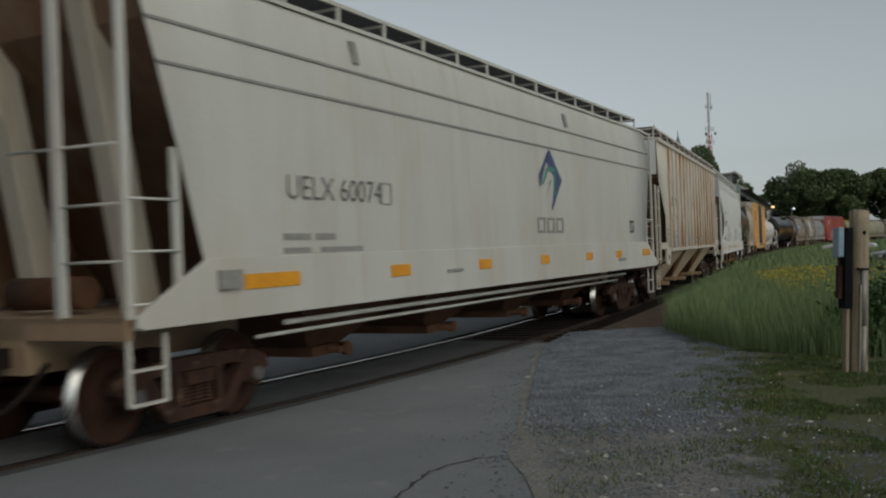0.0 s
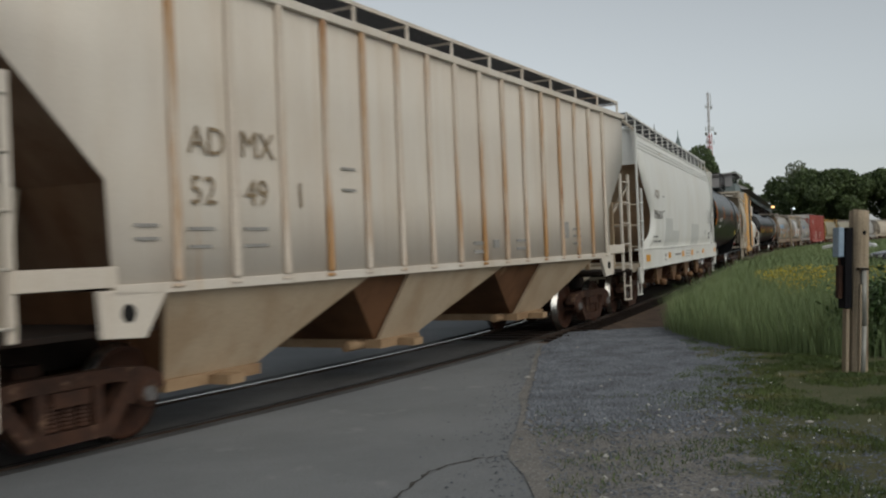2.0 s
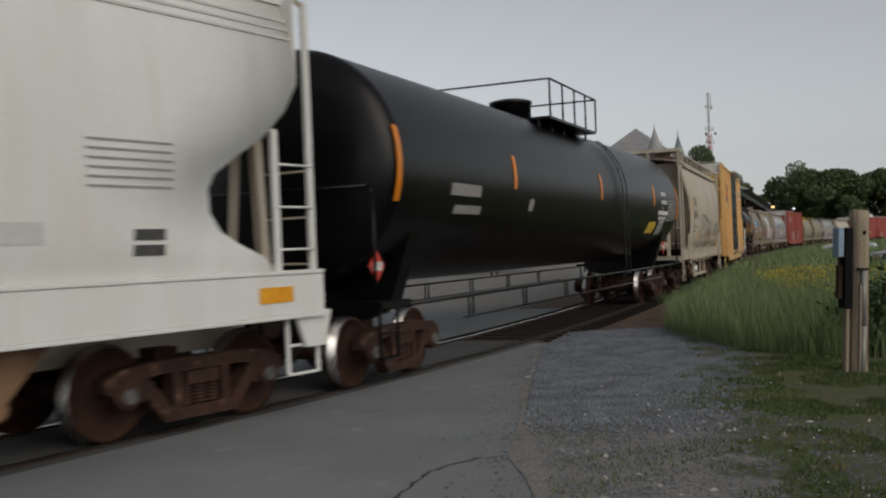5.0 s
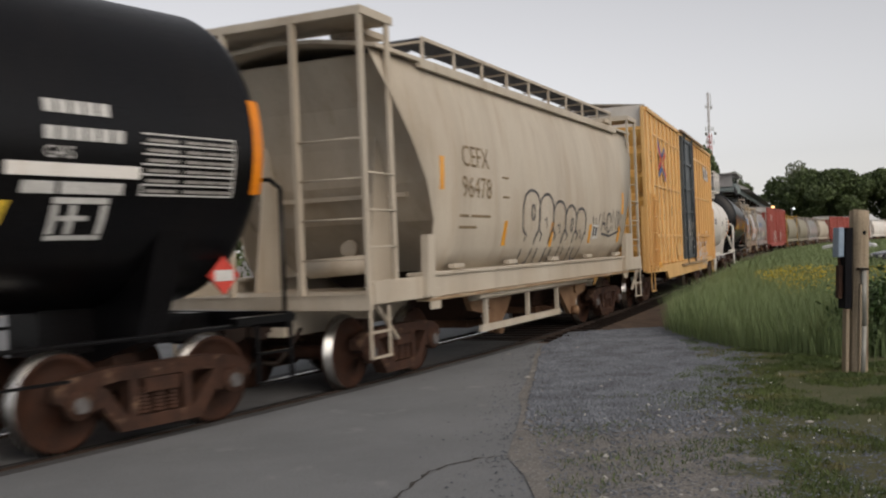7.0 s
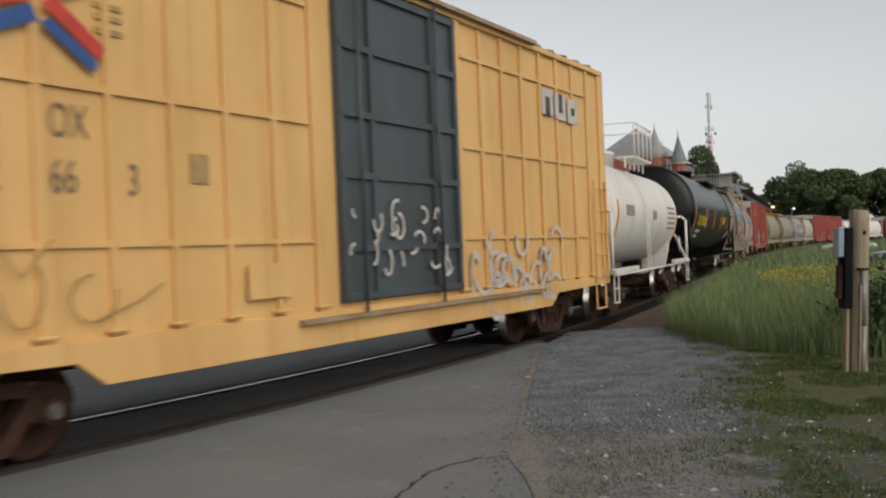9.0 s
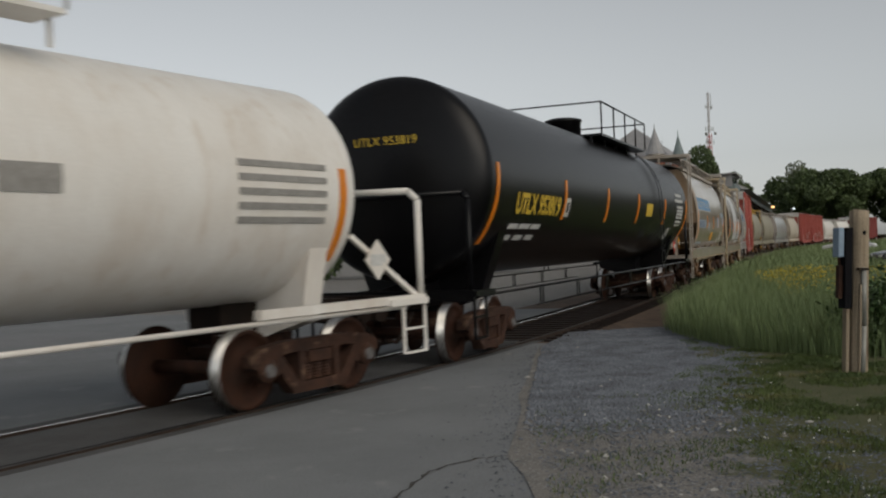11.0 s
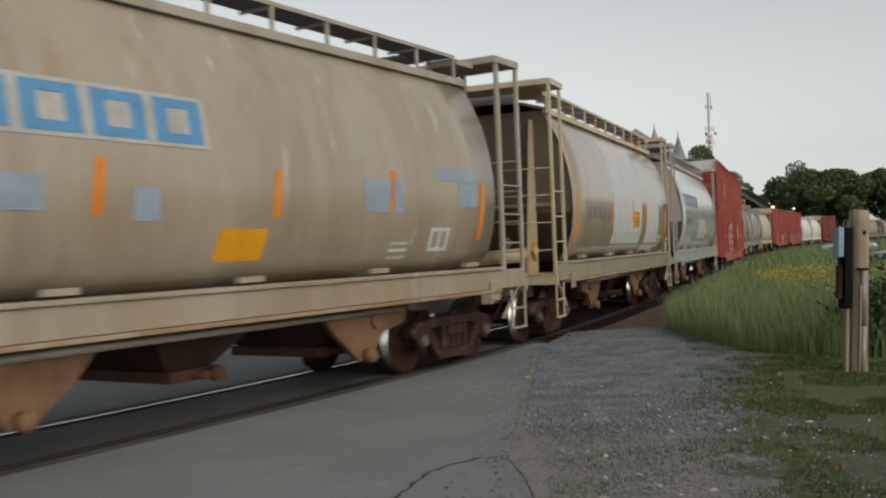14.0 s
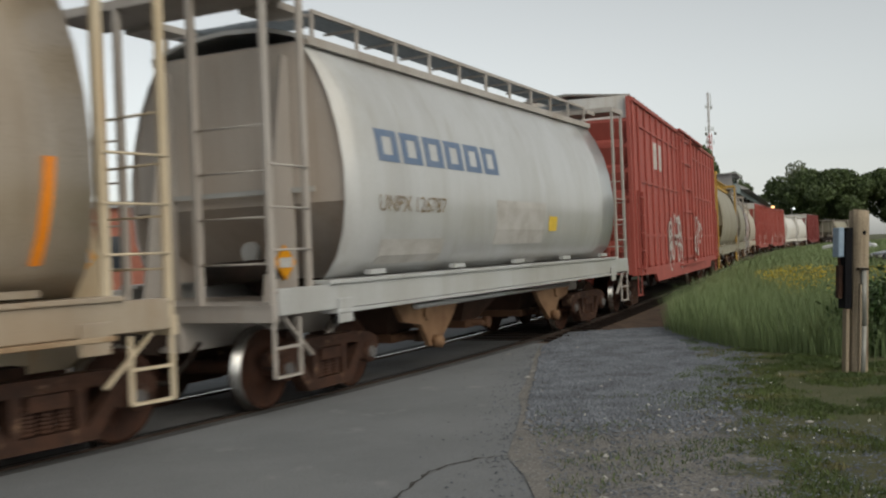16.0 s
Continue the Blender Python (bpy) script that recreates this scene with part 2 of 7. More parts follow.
M_BAYDARK = surface("dark bay steel", (0.075, 0.04, 0.028), (0.05, 0.03, 0.02), 0.75, 0, 2.0)
M_FADED2 = surface("worn dark stencil", (0.17, 0.13, 0.09), (0.32, 0.24, 0.14), 0.7, 0, 14.0, bump=0)
M_TAGFAINT = surface("scrawled grey paint", (0.075, 0.075, 0.08), (0.03, 0.03, 0.035), 0.7, 0, 14.0, bump=0)
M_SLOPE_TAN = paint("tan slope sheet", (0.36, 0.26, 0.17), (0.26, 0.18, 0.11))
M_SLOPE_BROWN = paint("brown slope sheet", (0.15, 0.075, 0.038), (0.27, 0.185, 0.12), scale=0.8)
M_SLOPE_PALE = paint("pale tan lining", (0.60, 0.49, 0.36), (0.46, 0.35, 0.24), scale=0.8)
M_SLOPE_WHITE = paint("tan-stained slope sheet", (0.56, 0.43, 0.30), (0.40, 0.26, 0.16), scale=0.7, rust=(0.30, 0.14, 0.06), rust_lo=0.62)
# this dark tone holds both soil and the recessed end's shade
M_SLOPE_DARK = paint("soiled end sheet with shade in it", (0.11, 0.085, 0.06), (0.17, 0.135, 0.10), scale=0.8)
M_RAIL = surface("rail steel", (0.055, 0.038, 0.03), (0.04, 0.03, 0.024), 0.7, 0.3, 5.0)
# near rail's head: coloured dark because it catches no glint towards the camera
M_RAILNOGLINT = surface("rail head without glint", (0.05, 0.045, 0.042), (0.035, 0.03, 0.028), 0.6, 0.3, 3.0)
M_RAILTOP = surface("polished rail head", (0.62, 0.60, 0.58), (0.52, 0.50, 0.48), 0.25, 1.0, 6.0, (1, 1, 1))
M_ASPHALT = surface("worn asphalt", (0.235, 0.246, 0.256), (0.195, 0.205, 0.214), 0.85, 0, 0.45, lo=0.3, hi=0.7, bump=0.5, fine=60, extra=(0.265, 0.272, 0.275), extra_lo=0.6, extra_scale=1.3)
M_CROSSING = surface("dark crossing asphalt", (0.105, 0.105, 0.107), (0.070, 0.069, 0.069), 0.85, 0, 0.9, bump=0.5, fine=50)
M_CRACK = surface("crack filled with grit", (0.05, 0.048, 0.045), (0.10, 0.095, 0.09), 0.9, 0, 14.0)
M_GROOVE = surface("flangeway rubber", (0.015, 0.014, 0.014), (0.01, 0.01, 0.01), 0.9, 0, 5.0)
M_BALLAST = surface("brown ballast", (0.135, 0.095, 0.070), (0.08, 0.058, 0.045), 0.9, 0, 3.0, bump=0.9, fine=28, space="Position")
M_STONE = surface("grey gravel stone", (0.235, 0.255, 0.29), (0.145, 0.157, 0.178), 0.85, 0, 1.8, bump=0, island=0.5, space="Position")
M_BLADE = surface("grass blade", (0.120, 0.168, 0.034), (0.070, 0.112, 0.022), 0.6, 0, 1.1, lo=0.35, hi=0.62, bump=0, fine=6, extra=(0.20, 0.175, 0.065), extra_lo=0.53, extra_scale=0.9, space="Position", island=0.45)
M_TALL = surface("tall meadow grass", (0.265, 0.345, 0.145), (0.180, 0.255, 0.10), 0.6, 0, 0.25, lo=0.3, hi=0.7, bump=0, fine=3, extra=(0.29, 0.32, 0.12), extra_lo=0.6, extra_scale=0.5, space="Position", island=0.45)
M_BUSH = surface("weed leaves", (0.06, 0.115, 0.025), (0.035, 0.075, 0.018), 0.55, 0, 1.5, bump=0, fine=5, space="Position", island=0.45)
M_FLOWER = surface("yellow flower", (0.62, 0.48, 0.04), (0.5, 0.38, 0.03), 0.6, 0, 9.0, bump=0)
M_DAISY = surface("white flower", (0.70, 0.70, 0.62), (0.6, 0.6, 0.5), 0.6, 0, 9.0, bump=0)
M_LEAF = surface("tree leaves", (0.125, 0.175, 0.058), (0.072, 0.112, 0.037), 0.6, 0, 0.35, lo=0.3, hi=0.7, bump=0, fine=1.5, space="Position", island=0.45)
M_LEAFPALE = surface("pale tree leaves", (0.17, 0.20, 0.10), (0.12, 0.15, 0.07), 0.6, 0, 0.35, bump=0, fine=1.5, space="Position", island=0.45)
M_BARK = surface("bark", (0.09, 0.07, 0.05), (0.05, 0.04, 0.03), 0.9, 0, 3.0, bump=0.5)
M_POST = surface("weathered post wood", (0.36, 0.295, 0.215), (0.25, 0.20, 0.14), 0.85, 0, 3.0, (6, 6, 0.35), bump=0.5, fine=35, extra=(0.095, 0.05, 0.03), extra_lo=0.57, extra_scale=1.5, extra_stretch=(5, 5, 0.5))
M_CONDUIT = surface("grey conduit", (0.30, 0.30, 0.27), (0.22, 0.22, 0.20), 0.5, 0.2, 4.0)
M_METERBOX = surface("pale blue box", (0.27, 0.36, 0.46), (0.22, 0.30, 0.39), 0.5, 0, 4.0)
M_BOXBLACK = surface("black box", (0.003, 0.003, 0.005), (0.004, 0.004, 0.006), 0.8, 0, 4.0)
M_BRICK = surface("red brick wall", (0.36, 0.145, 0.10), (0.28, 0.11, 0.08), 0.85, 0, 1.5, bump=0.3, fine=8)
M_SLATE = surface("grey slate", (0.34, 0.335, 0.335), (0.27, 0.27, 0.275), 0.6, 0, 0.7, bump=0.3, fine=5)
M_SLATEGREEN = surface("green grey slate", (0.20, 0.25, 0.25), (0.16, 0.20, 0.20), 0.55, 0, 0.7, bump=0.3, fine=5)
M_TRIM = surface("pale stone trim", (0.46, 0.42, 0.36), (0.36, 0.32, 0.27), 0.8, 0, 2.0)
M_GLASS = surface("dark window glass", (0.03, 0.035, 0.04), (0.02, 0.024, 0.03), 0.12, 0, 1.0, bump=0)
M_MASTRED = surface("red mast paint", (0.50, 0.10, 0.08), (0.42, 0.08, 0.06), 0.6, 0, 2.0)
M_MASTWHITE = surface("white mast paint", (0.60, 0.58, 0.58), (0.5, 0.48, 0.48), 0.6, 0, 2.0)
M_CARBLACK = surface("black car paint", (0.012, 0.013, 0.016), (0.016, 0.017, 0.02), 0.25, 0, 2.0, bump=0)
M_CARWHITE = surface("white car paint", (0.66, 0.67, 0.68), (0.6, 0.61, 0.62), 0.25, 0, 2.0, bump=0)
M_TYRE = surface("tyre rubber", (0.02, 0.02, 0.02), (0.03, 0.03, 0.03), 0.85, 0, 4.0)
M_LAMPORANGE = glow("sodium lamp", (1.0, 0.55, 0.22), 3.0)
M_LAMPWHITE = glow("white lamp", (0.9, 0.95, 1.0), 1.2)
M_LAMPRED = glow("red crossing lamp", (1.0, 0.05, 0.03), 5.0)
M_TAUPECAGE = paint("grey brown cage paint", (0.42, 0.38, 0.33), (0.32, 0.28, 0.24), rust=(0.25, 0.12, 0.05), rust_lo=0.66)
M_CAGERUST = paint("cream cage paint", (0.60, 0.52, 0.39), (0.52, 0.41, 0.26), rust=(0.48, 0.25, 0.08), rust_lo=0.56)
M_CAGEGREY = paint("grey cage paint", (0.45, 0.42, 0.39), (0.36, 0.33, 0.30), rust=(0.25, 0.12, 0.06), rust_lo=0.7)
M_PATCHDULL = surface("dull pale paint and reflection", (0.48, 0.47, 0.45), (0.38, 0.36, 0.33), 0.6, 0, 3.0, bump=0)
M_PATCHBLUE = surface("pale blue paint", (0.30, 0.38, 0.46), (0.26, 0.31, 0.37), 0.6, 0, 3.0, bump=0)
M_STENCILBLUE = surface("faint blue stencil", (0.16, 0.15, 0.18), (0.22, 0.19, 0.17), 0.6, 0, 3.0, bump=0)
M_REFLECTDULL = paint("yellow cage paint", (0.55, 0.33, 0.05), (0.45, 0.27, 0.05))
M_TAGBROWN = surface("faint brown spray paint", (0.44, 0.27, 0.11), (0.36, 0.23, 0.10), 0.7, 0, 6.0, bump=0)
M_ARMRED = surface("red gate stripe", (0.50, 0.04, 0.03), (0.42, 0.035, 0.03), 0.5, 0, 4.0)
M_ARMWHITE = surface("white gate stripe", (0.66, 0.65, 0.62), (0.58, 0.57, 0.54), 0.5, 0, 4.0)
M_STONEPALE = surface("pale stone", (0.50, 0.49, 0.46), (0.36, 0.35, 0.33), 0.8, 0, 3.0, bump=0, island=0.4, space="Position")
M_FADEDYELLOW = surface("stencil worn into the yellow", (0.36, 0.235, 0.10), (0.50, 0.33, 0.14), 0.6, 0, 12.0, bump=0)
M_RIBRUST = surface("rust-streaked rib", (0.62, 0.55, 0.47), (0.42, 0.23, 0.09), 0.7, 0, 1.3, (1.3, 1.3, 0.22), 0.42, 0.64, 0.1, 60.0, (0.24, 0.095, 0.03), 0.60, 2.0, (1.5, 1.5, 0.25))
M_YELLOWEND = paint("orange yellow end paint", (0.73, 0.43, 0.13), (0.62, 0.35, 0.09), 0.5, rust=(0.36, 0.17, 0.05), rust_lo=0.64)
for m in (M_TAUPE, M_TAUPE2, M_SILVER):
    bs = m.node_tree.nodes["Principled BSDF"]
    bs.inputs["Coat Weight"].default_value, bs.inputs["Coat Roughness"].default_value = 0.8, 0.14
M_SLATEBLUE = surface("faded slate blue paint", (0.12, 0.18, 0.29), (0.16, 0.21, 0.30), 0.6, 0, 6.0, bump=0)
# ======== ground, road and track ========
def ground_material():
    """Bare stony dirt near the road giving way to turf; the border follows the lie of the verge."""
    m = bpy.data.materials.new("verge ground")
    m.use_nodes = True
    n, l = m.node_tree.nodes, m.node_tree.links
    bs = n["Principled BSDF"]
    ge = n.new("ShaderNodeNewGeometry")

    def nz(sc, det=6.0):
        x = n.new("ShaderNodeTexNoise")
        x.inputs["Scale"].default_value, x.inputs["Detail"].default_value, x.inputs["Roughness"].default_value = sc, det, 0.65
        l.new(ge.outputs["Position"], x.inputs["Vector"])
        return x.outputs["Fac"]

    def rng(src, a, b, c=0.0, d=1.0):
        r = n.new("ShaderNodeMapRange")
        r.inputs["From Min"].default_value, r.inputs["From Max"].default_value = a, b
        r.inputs["To Min"].default_value, r.inputs["To Max"].default_value = c, d
        l.new(src, r.inputs["Value"])
        return r.outputs["Result"]

    def math_of(op, a, b):
        x = n.new("ShaderNodeMath")
        x.operation = op
        for sock, val in zip(x.inputs, (a, b)):
            if isinstance(val, bpy.types.NodeSocket):
                l.new(val, sock)
            else:
                sock.default_value = val
        return x.outputs[0]

    def mix(f, a, b):
        x = n.new("ShaderNodeMix")
        x.data_type = "RGBA"
        l.new(f, x.inputs[0])
        for sock, val in ((x.inputs[6], a), (x.inputs[7], b)):
            if isinstance(val, bpy.types.NodeSocket):
                l.new(val, sock)
            else:
                sock.default_value = (*val, 1)
        return x.outputs[2]

    sep = n.new("ShaderNodeSeparateXYZ")
    l.new(ge.outputs["Position"], sep.inputs[0])
    side = math_of("SUBTRACT", sep.outputs["X"], math_of("MULTIPLY", sep.outputs["Y"], 0.17))
    grass = math_of("ADD", rng(side, 0.3, 2.0, -0.30, 0.62), nz(1.3))
    f = rng(math_of('ADD', grass, rng(nz(3.1), 0.3, 0.7, -0.16, 0.16)), 0.50, 0.66)
    dirt = mix(rng(nz(2.2), 0.35, 0.65), (0.205, 0.193, 0.175), (0.140, 0.135, 0.128))
    dirt = mix(rng(nz(38.0, 3.0), 0.52, 0.68), dirt, (0.34, 0.335, 0.33))
    turf = mix(rng(nz(4.0), 0.3, 0.7), (0.052, 0.068, 0.020), (0.105, 0.100, 0.050))
    l.new(mix(f, dirt, turf), bs.inputs["Base Color"])
    bs.inputs["Roughness"].default_value = 0.95
    bp = n.new("ShaderNodeBump")
    bp.inputs["Strength"].default_value, bp.inputs["Distance"].default_value = 0.8, 0.02
    l.new(nz(45.0, 4.0), bp.inputs["Height"])
    l.new(bp.outputs[0], bs.inputs["Normal"])
    return m


M_GROUND = ground_material()
sheet("ground", [(-900, -400, -0.12), (1300, -400, -0.12), (1300, 1600, -0.12), (-900, 1600, -0.12)], [(0, 1, 2, 3)], M_GROUND, "dirt and turf ground beside the track", "ground")


def strip(name, s0, s1, offs, material, label, category, step=1.0, kind="structure", z=None):
    """A ribbon along the track through points (off, height)."""
    ss = np.arange(s0, s1 + 0.01, step)
    verts, faces, k = [], [], len(offs)
    for s in ss:
        for o, h in offs:
            verts.append(track(s, o, h))
    for i in range(len(ss) - 1):
        for j in range(k - 1):
            faces.append((i * k + j, i * k + j + 1, (i + 1) * k + j + 1, (i + 1) * k + j))
    return sheet(name, verts, faces, material, label, category, kind)


# verge: a gently raised apron level with the road near the crossing
verge = [(0.2, -6), (0.45, 4), (0.48, 5), (0.50, 5.8), (0.52, 6.5), (0.50, 7.2), (0.52, 7.9), (0.53, 8.5), (0.62, 9.3), (0.74, 10.2), (0.84, 11.1), (0.98, 12.3), (1.15, 13.5), (1.36, 15.0), (1.62, 16.6), (2.3, 18.2)]
vv, ff = [], []
for i, (x, y) in enumerate(verge):
    for j in range(25):
        t = j / 24
        xx = x + (0.22 * noise.noise((y * 1.3, 3, 0)) if j == 0 else 0) + t * (26 - x)
        vv.append((xx, y + t * (6.0 if i >= 14 else 0.0), 0.004 - 0.10 * max(0, (t - 0.6) / 0.4) + 0.005 * noise.noise((xx * 1.1, y * 1.1, 0))))
for i in range(len(verge) - 1):
    for j in range(24):
        ff.append((i * 25 + j, i * 25 + j + 1, (i + 1) * 25 + j + 1, (i + 1) * 25 + j))
sheet("verge", vv, ff, M_GROUND, "stony dirt verge with patchy turf beside the road", "ground")

# road on both sides of the track
strip("road", -44, 15.4, [(1.04, -0.004), (2.06, -0.004), (5.0, -0.004), (9.0, -0.004), (13.0, -0.004), (30.0, -0.004)], M_ASPHALT, "worn grey asphalt road leading to the crossing", "road", 0.7)
strip("road", -44, 24.0, [(-46.0, -0.004), (-30.0, -0.004), (-16.0, -0.004), (-7.0, -0.004), (-2.06, -0.004), (-1.04, -0.004)], M_ASPHALT, "grey asphalt lot beyond the track", "road", 0.7)
strip("crossing_surface", -40, 15.4, [(0.86, -0.006), (1.06, -0.006)], M_CROSSING, "dark asphalt strip along the rail", "road", 0.7)
strip("crossing_surface", -40, 15.4, [(-0.62, -0.012), (0.62, -0.012)], M_CROSSING, "dark asphalt between the rails", "road", 0.7)
strip("crossing_surface", -40, 15.4, [(-1.06, -0.006), (-0.86, -0.006)], M_CROSSING, "dark asphalt strip along the far rail", "road", 0.7)
strip("flangeway", -40, 15.4, [(-0.63, -0.05), (0.63, -0.05)], M_GROOVE, "dark flangeway beside the rail", "road", 0.7)
strip("ballast", 15.4, 420, [(-3.4, -0.13), (-2.0, -0.10), (-1.3, -0.07), (1.3, -0.07), (1.9, -0.10), (2.9, -0.125)], M_BALLAST, "dark brown ballast under the track", "ballast", 1.0)

for sgn in (-1, 1):
    # rail: foot, web and head; bright on the far rail, glint left out of the near one's colour
    o = sgn * 0.7525
    strip("rail", -60, 440, [(o - 0.07, -0.16), (o - 0.04, -0.13), (o - 0.036, -0.002), (o - 0.03, 0.0), (o + 0.03, 0.0), (o + 0.036, -0.002), (o + 0.04, -0.13), (o + 0.07, -0.16)], M_RAIL, "rusty steel rail with a polished head", "rail", 1.0)
    strip("rail_head", -60, 440, [(o - 0.024, 0.003), (o + 0.024, 0.003)], M_RAILTOP if sgn < 0 else M_RAILNOGLINT, "polished running face of the rail", "rail", 1.0)

# ties beyond the crossing
bm = bmesh.new()
box(bm, -0.11, 0.11, -1.28, 1.28, -0.2, -0.045)
tie_me = mesh_of("tie", bm, M_UNDER)
for k in range(120):
    s = 15.8 + 0.52 * k
    t = tagged(new("tie", tie_me), "dark creosoted wooden tie in the ballast", "railway tie", "ties under the rails")
    p, q = track(s), track(s + 0.5)
    t.matrix_world = pose(p.x, p.y, 0, 0, 0, math.degrees(math.atan2(q.y - p.y, q.x - p.x)))

# a ragged crack across the asphalt with a pale lip
pts = [(-0.55, 6.3), (-0.39, 6.74), (-0.30, 7.05), (-0.17, 7.47), (-0.02, 7.68), (0.19, 7.87), (0.42, 7.92), (0.62, 7.88)]
rng = random.Random(5)
fine_pts = []
for (xa, ya), (xb, yb) in zip(pts, pts[1:]):
    for k in range(6):
        fine_pts.append((xa + (xb - xa) * k / 6 + rng.uniform(-0.012, 0.012), ya + (yb - ya) * k / 6 + rng.uniform(-0.02, 0.02)))
cv, cf = [], []
for i, (x, y) in enumerate(fine_pts):
    w = rng.uniform(0.004, 0.018)
    cv += [(x - w, y + w * 0.6, 0.001), (x + w, y - w * 0.6, 0.001)]
    if i:
        cf.append((2 * i - 2, 2 * i - 1, 2 * i + 1, 2 * i))
sheet("road_crack", cv, cf, M_CRACK, "ragged dark crack in the asphalt", "crack")

# ======== gravel, grass and weeds ========
R = np.random.default_rng(7)


def inside(x, y, poly):
    c = np.zeros(len(x), bool)
    px, py = np.array(poly).T
    j = len(px) - 1
    for i in range(len(px)):
        hit = ((py[i] > y) != (py[j] > y)) & (x < (px[j] - px[i]) * (y - py[i]) / (py[j] - py[i] + 1e-12) + px[i])
        c ^= hit
        j = i
    return c


def scatter(poly, count):
    px, py = np.array(poly).T
    x, y = R.uniform(px.min(), px.max(), count), R.uniform(py.min(), py.max(), count)
    k = inside(x, y, poly)
    return x[k], y[k]


def blades(name, x, y, z, height, width, material, label, category, lean=0.35):
    """Grass: a bent tapering blade of two faces at each place."""
    n = len(x)
    a = R.uniform(0, math.tau, n)
    h = height * R.uniform(0.55, 1.2, n)
    w = width * R.uniform(0.6, 1.3, n)
    b = R.uniform(0, math.tau, n)
    le = lean * h * R.uniform(0.2, 1.4, n)
    base = np.stack([x, y, np.full(n, z)], 1)
    side = np.stack([np.cos(a) * w, np.sin(a) * w, np.zeros(n)], 1)
    bend = np.stack([np.cos(b) * le, np.sin(b) * le, np.zeros(n)], 1)
    up = np.stack([np.zeros(n), np.zeros(n), h], 1)
    mid = base + up * 0.55 + bend * 0.3
    tip = base + up + bend
    q = np.stack([base - side, base + side, mid + side * 0.7, mid - side * 0.7], 1)
    t = np.stack([mid - side * 0.7, mid + side * 0.7, tip + side * 0.1, tip - side * 0.1], 1)
    me = fast_mesh(name, np.concatenate([q, t]).reshape(-1, 3), 4, 2 * n, material)
    return tagged(new(name, me), label, category, "", "stuff")


def flecks(name, p, size, material, label, category):
    """Small leaf- or petal-shaped faces turned every way."""
    n = len(p)
    u = R.normal(size=(n, 3))
    u /= np.linalg.norm(u, axis=1)[:, None]
    v = np.cross(u, R.normal(size=(n, 3)))
    v /= np.linalg.norm(v, axis=1)[:, None]
    s = (size * R.uniform(0.6, 1.4, n))[:, None]
    q = np.stack([p - u * s, p - v * s * 0.55, p + u * s, p + v * s * 0.55], 1)
    me = fast_mesh(name, q.reshape(-1, 3), 4, n, material)
    return tagged(new(name, me), label, category, "", "stuff")


def stones(name, x, y, size, z, material, label):
    n = len(x)
    s = size * R.uniform(0.4, 1.5, n)
    a = R.uniform(0, math.tau, n)
    verts = []
    base = np.array([(1, 0, 0), (0.3, 0.9, 0.1), (-0.8, 0.5, 0), (-0.5, -0.8, 0.05), (0.5, -0.7, 0), (0.05, 0.0, 0.62)])
    tri = [(0, 1, 5), (1, 2, 5), (2, 3, 5), (3, 4, 5), (4, 0, 5)]
    jit = R.uniform(0.7, 1.3, (n, 6, 3))
    p = base[None] * jit * s[:, None, None]
    c, d = np.cos(a)[:, None], np.sin(a)[:, None]
    px, py = p[:, :, 0] * c - p[:, :, 1] * d, p[:, :, 0] * d + p[:, :, 1] * c
    w = np.stack([px + x[:, None], py + y[:, None], p[:, :, 2] * 0.8 + z], 2)
    f = np.concatenate([w[:, t, :] for t in tri], 0)
    me = fast_mesh(name, f.reshape(-1, 3), 3, n * 5, material)
    return tagged(new(name, me), label, "gravel", "", "stuff")


GRAVEL = [(0.8, 9.5), (1.3, 13.3), (1.75, 16.2), (2.6, 18.6), (4.3, 19.0), (4.1, 16.5), (3.9, 14.0), (3.0, 11.5), (2.2, 9.2)]
x, y = scatter([(0.6, 8.5), (1.2, 13.3), (1.6, 16.4), (2.4, 19.0), (4.8, 19.4), (4.7, 16.5), (4.5, 13.6), (3.6, 10.8), (2.6, 8.5)], 120000)
keep = inside(x + 0.5 * R.normal(size=len(x)) * 0.6, y + 0.5 * R.normal(size=len(x)), GRAVEL)
x, y = x[keep], y[keep]
stones("gravel", x, y, 0.024, 0.008, M_STONE, "blue-grey crushed stone between road and grass")
x, y = scatter([(0.55, 4.5), (0.85, 11), (2.2, 11), (4.0, 8), (4.0, 4.5)], 9000)
stones("gravel", x, y, 0.014, 0.008, M_STONE, "small loose stones on the dirt verge")

x, y = scatter([(0.8, 5), (0.9, 16), (3.9, 16), (3.4, 9), (3.2, 5)], 130)
stones("gravel", x, y, 0.032, 0.004, M_STONEPALE, "scattered larger pale stones on the verge")

x, y = R.uniform(-0.6, 2.6, 14000), R.uniform(4.5, 16.5, 14000)
ed = np.interp(y, [4, 8.5, 11.1, 13.5, 16.6], [0.45, 0.53, 0.84, 1.15, 1.62])
keep = R.uniform(0, 1, len(x)) < np.exp(-np.abs(x - ed) / 0.22) * 0.9
stones("gravel", x[keep], y[keep], 0.013, 0.0, M_STONE, "loose stones strewn along the ragged road edge")

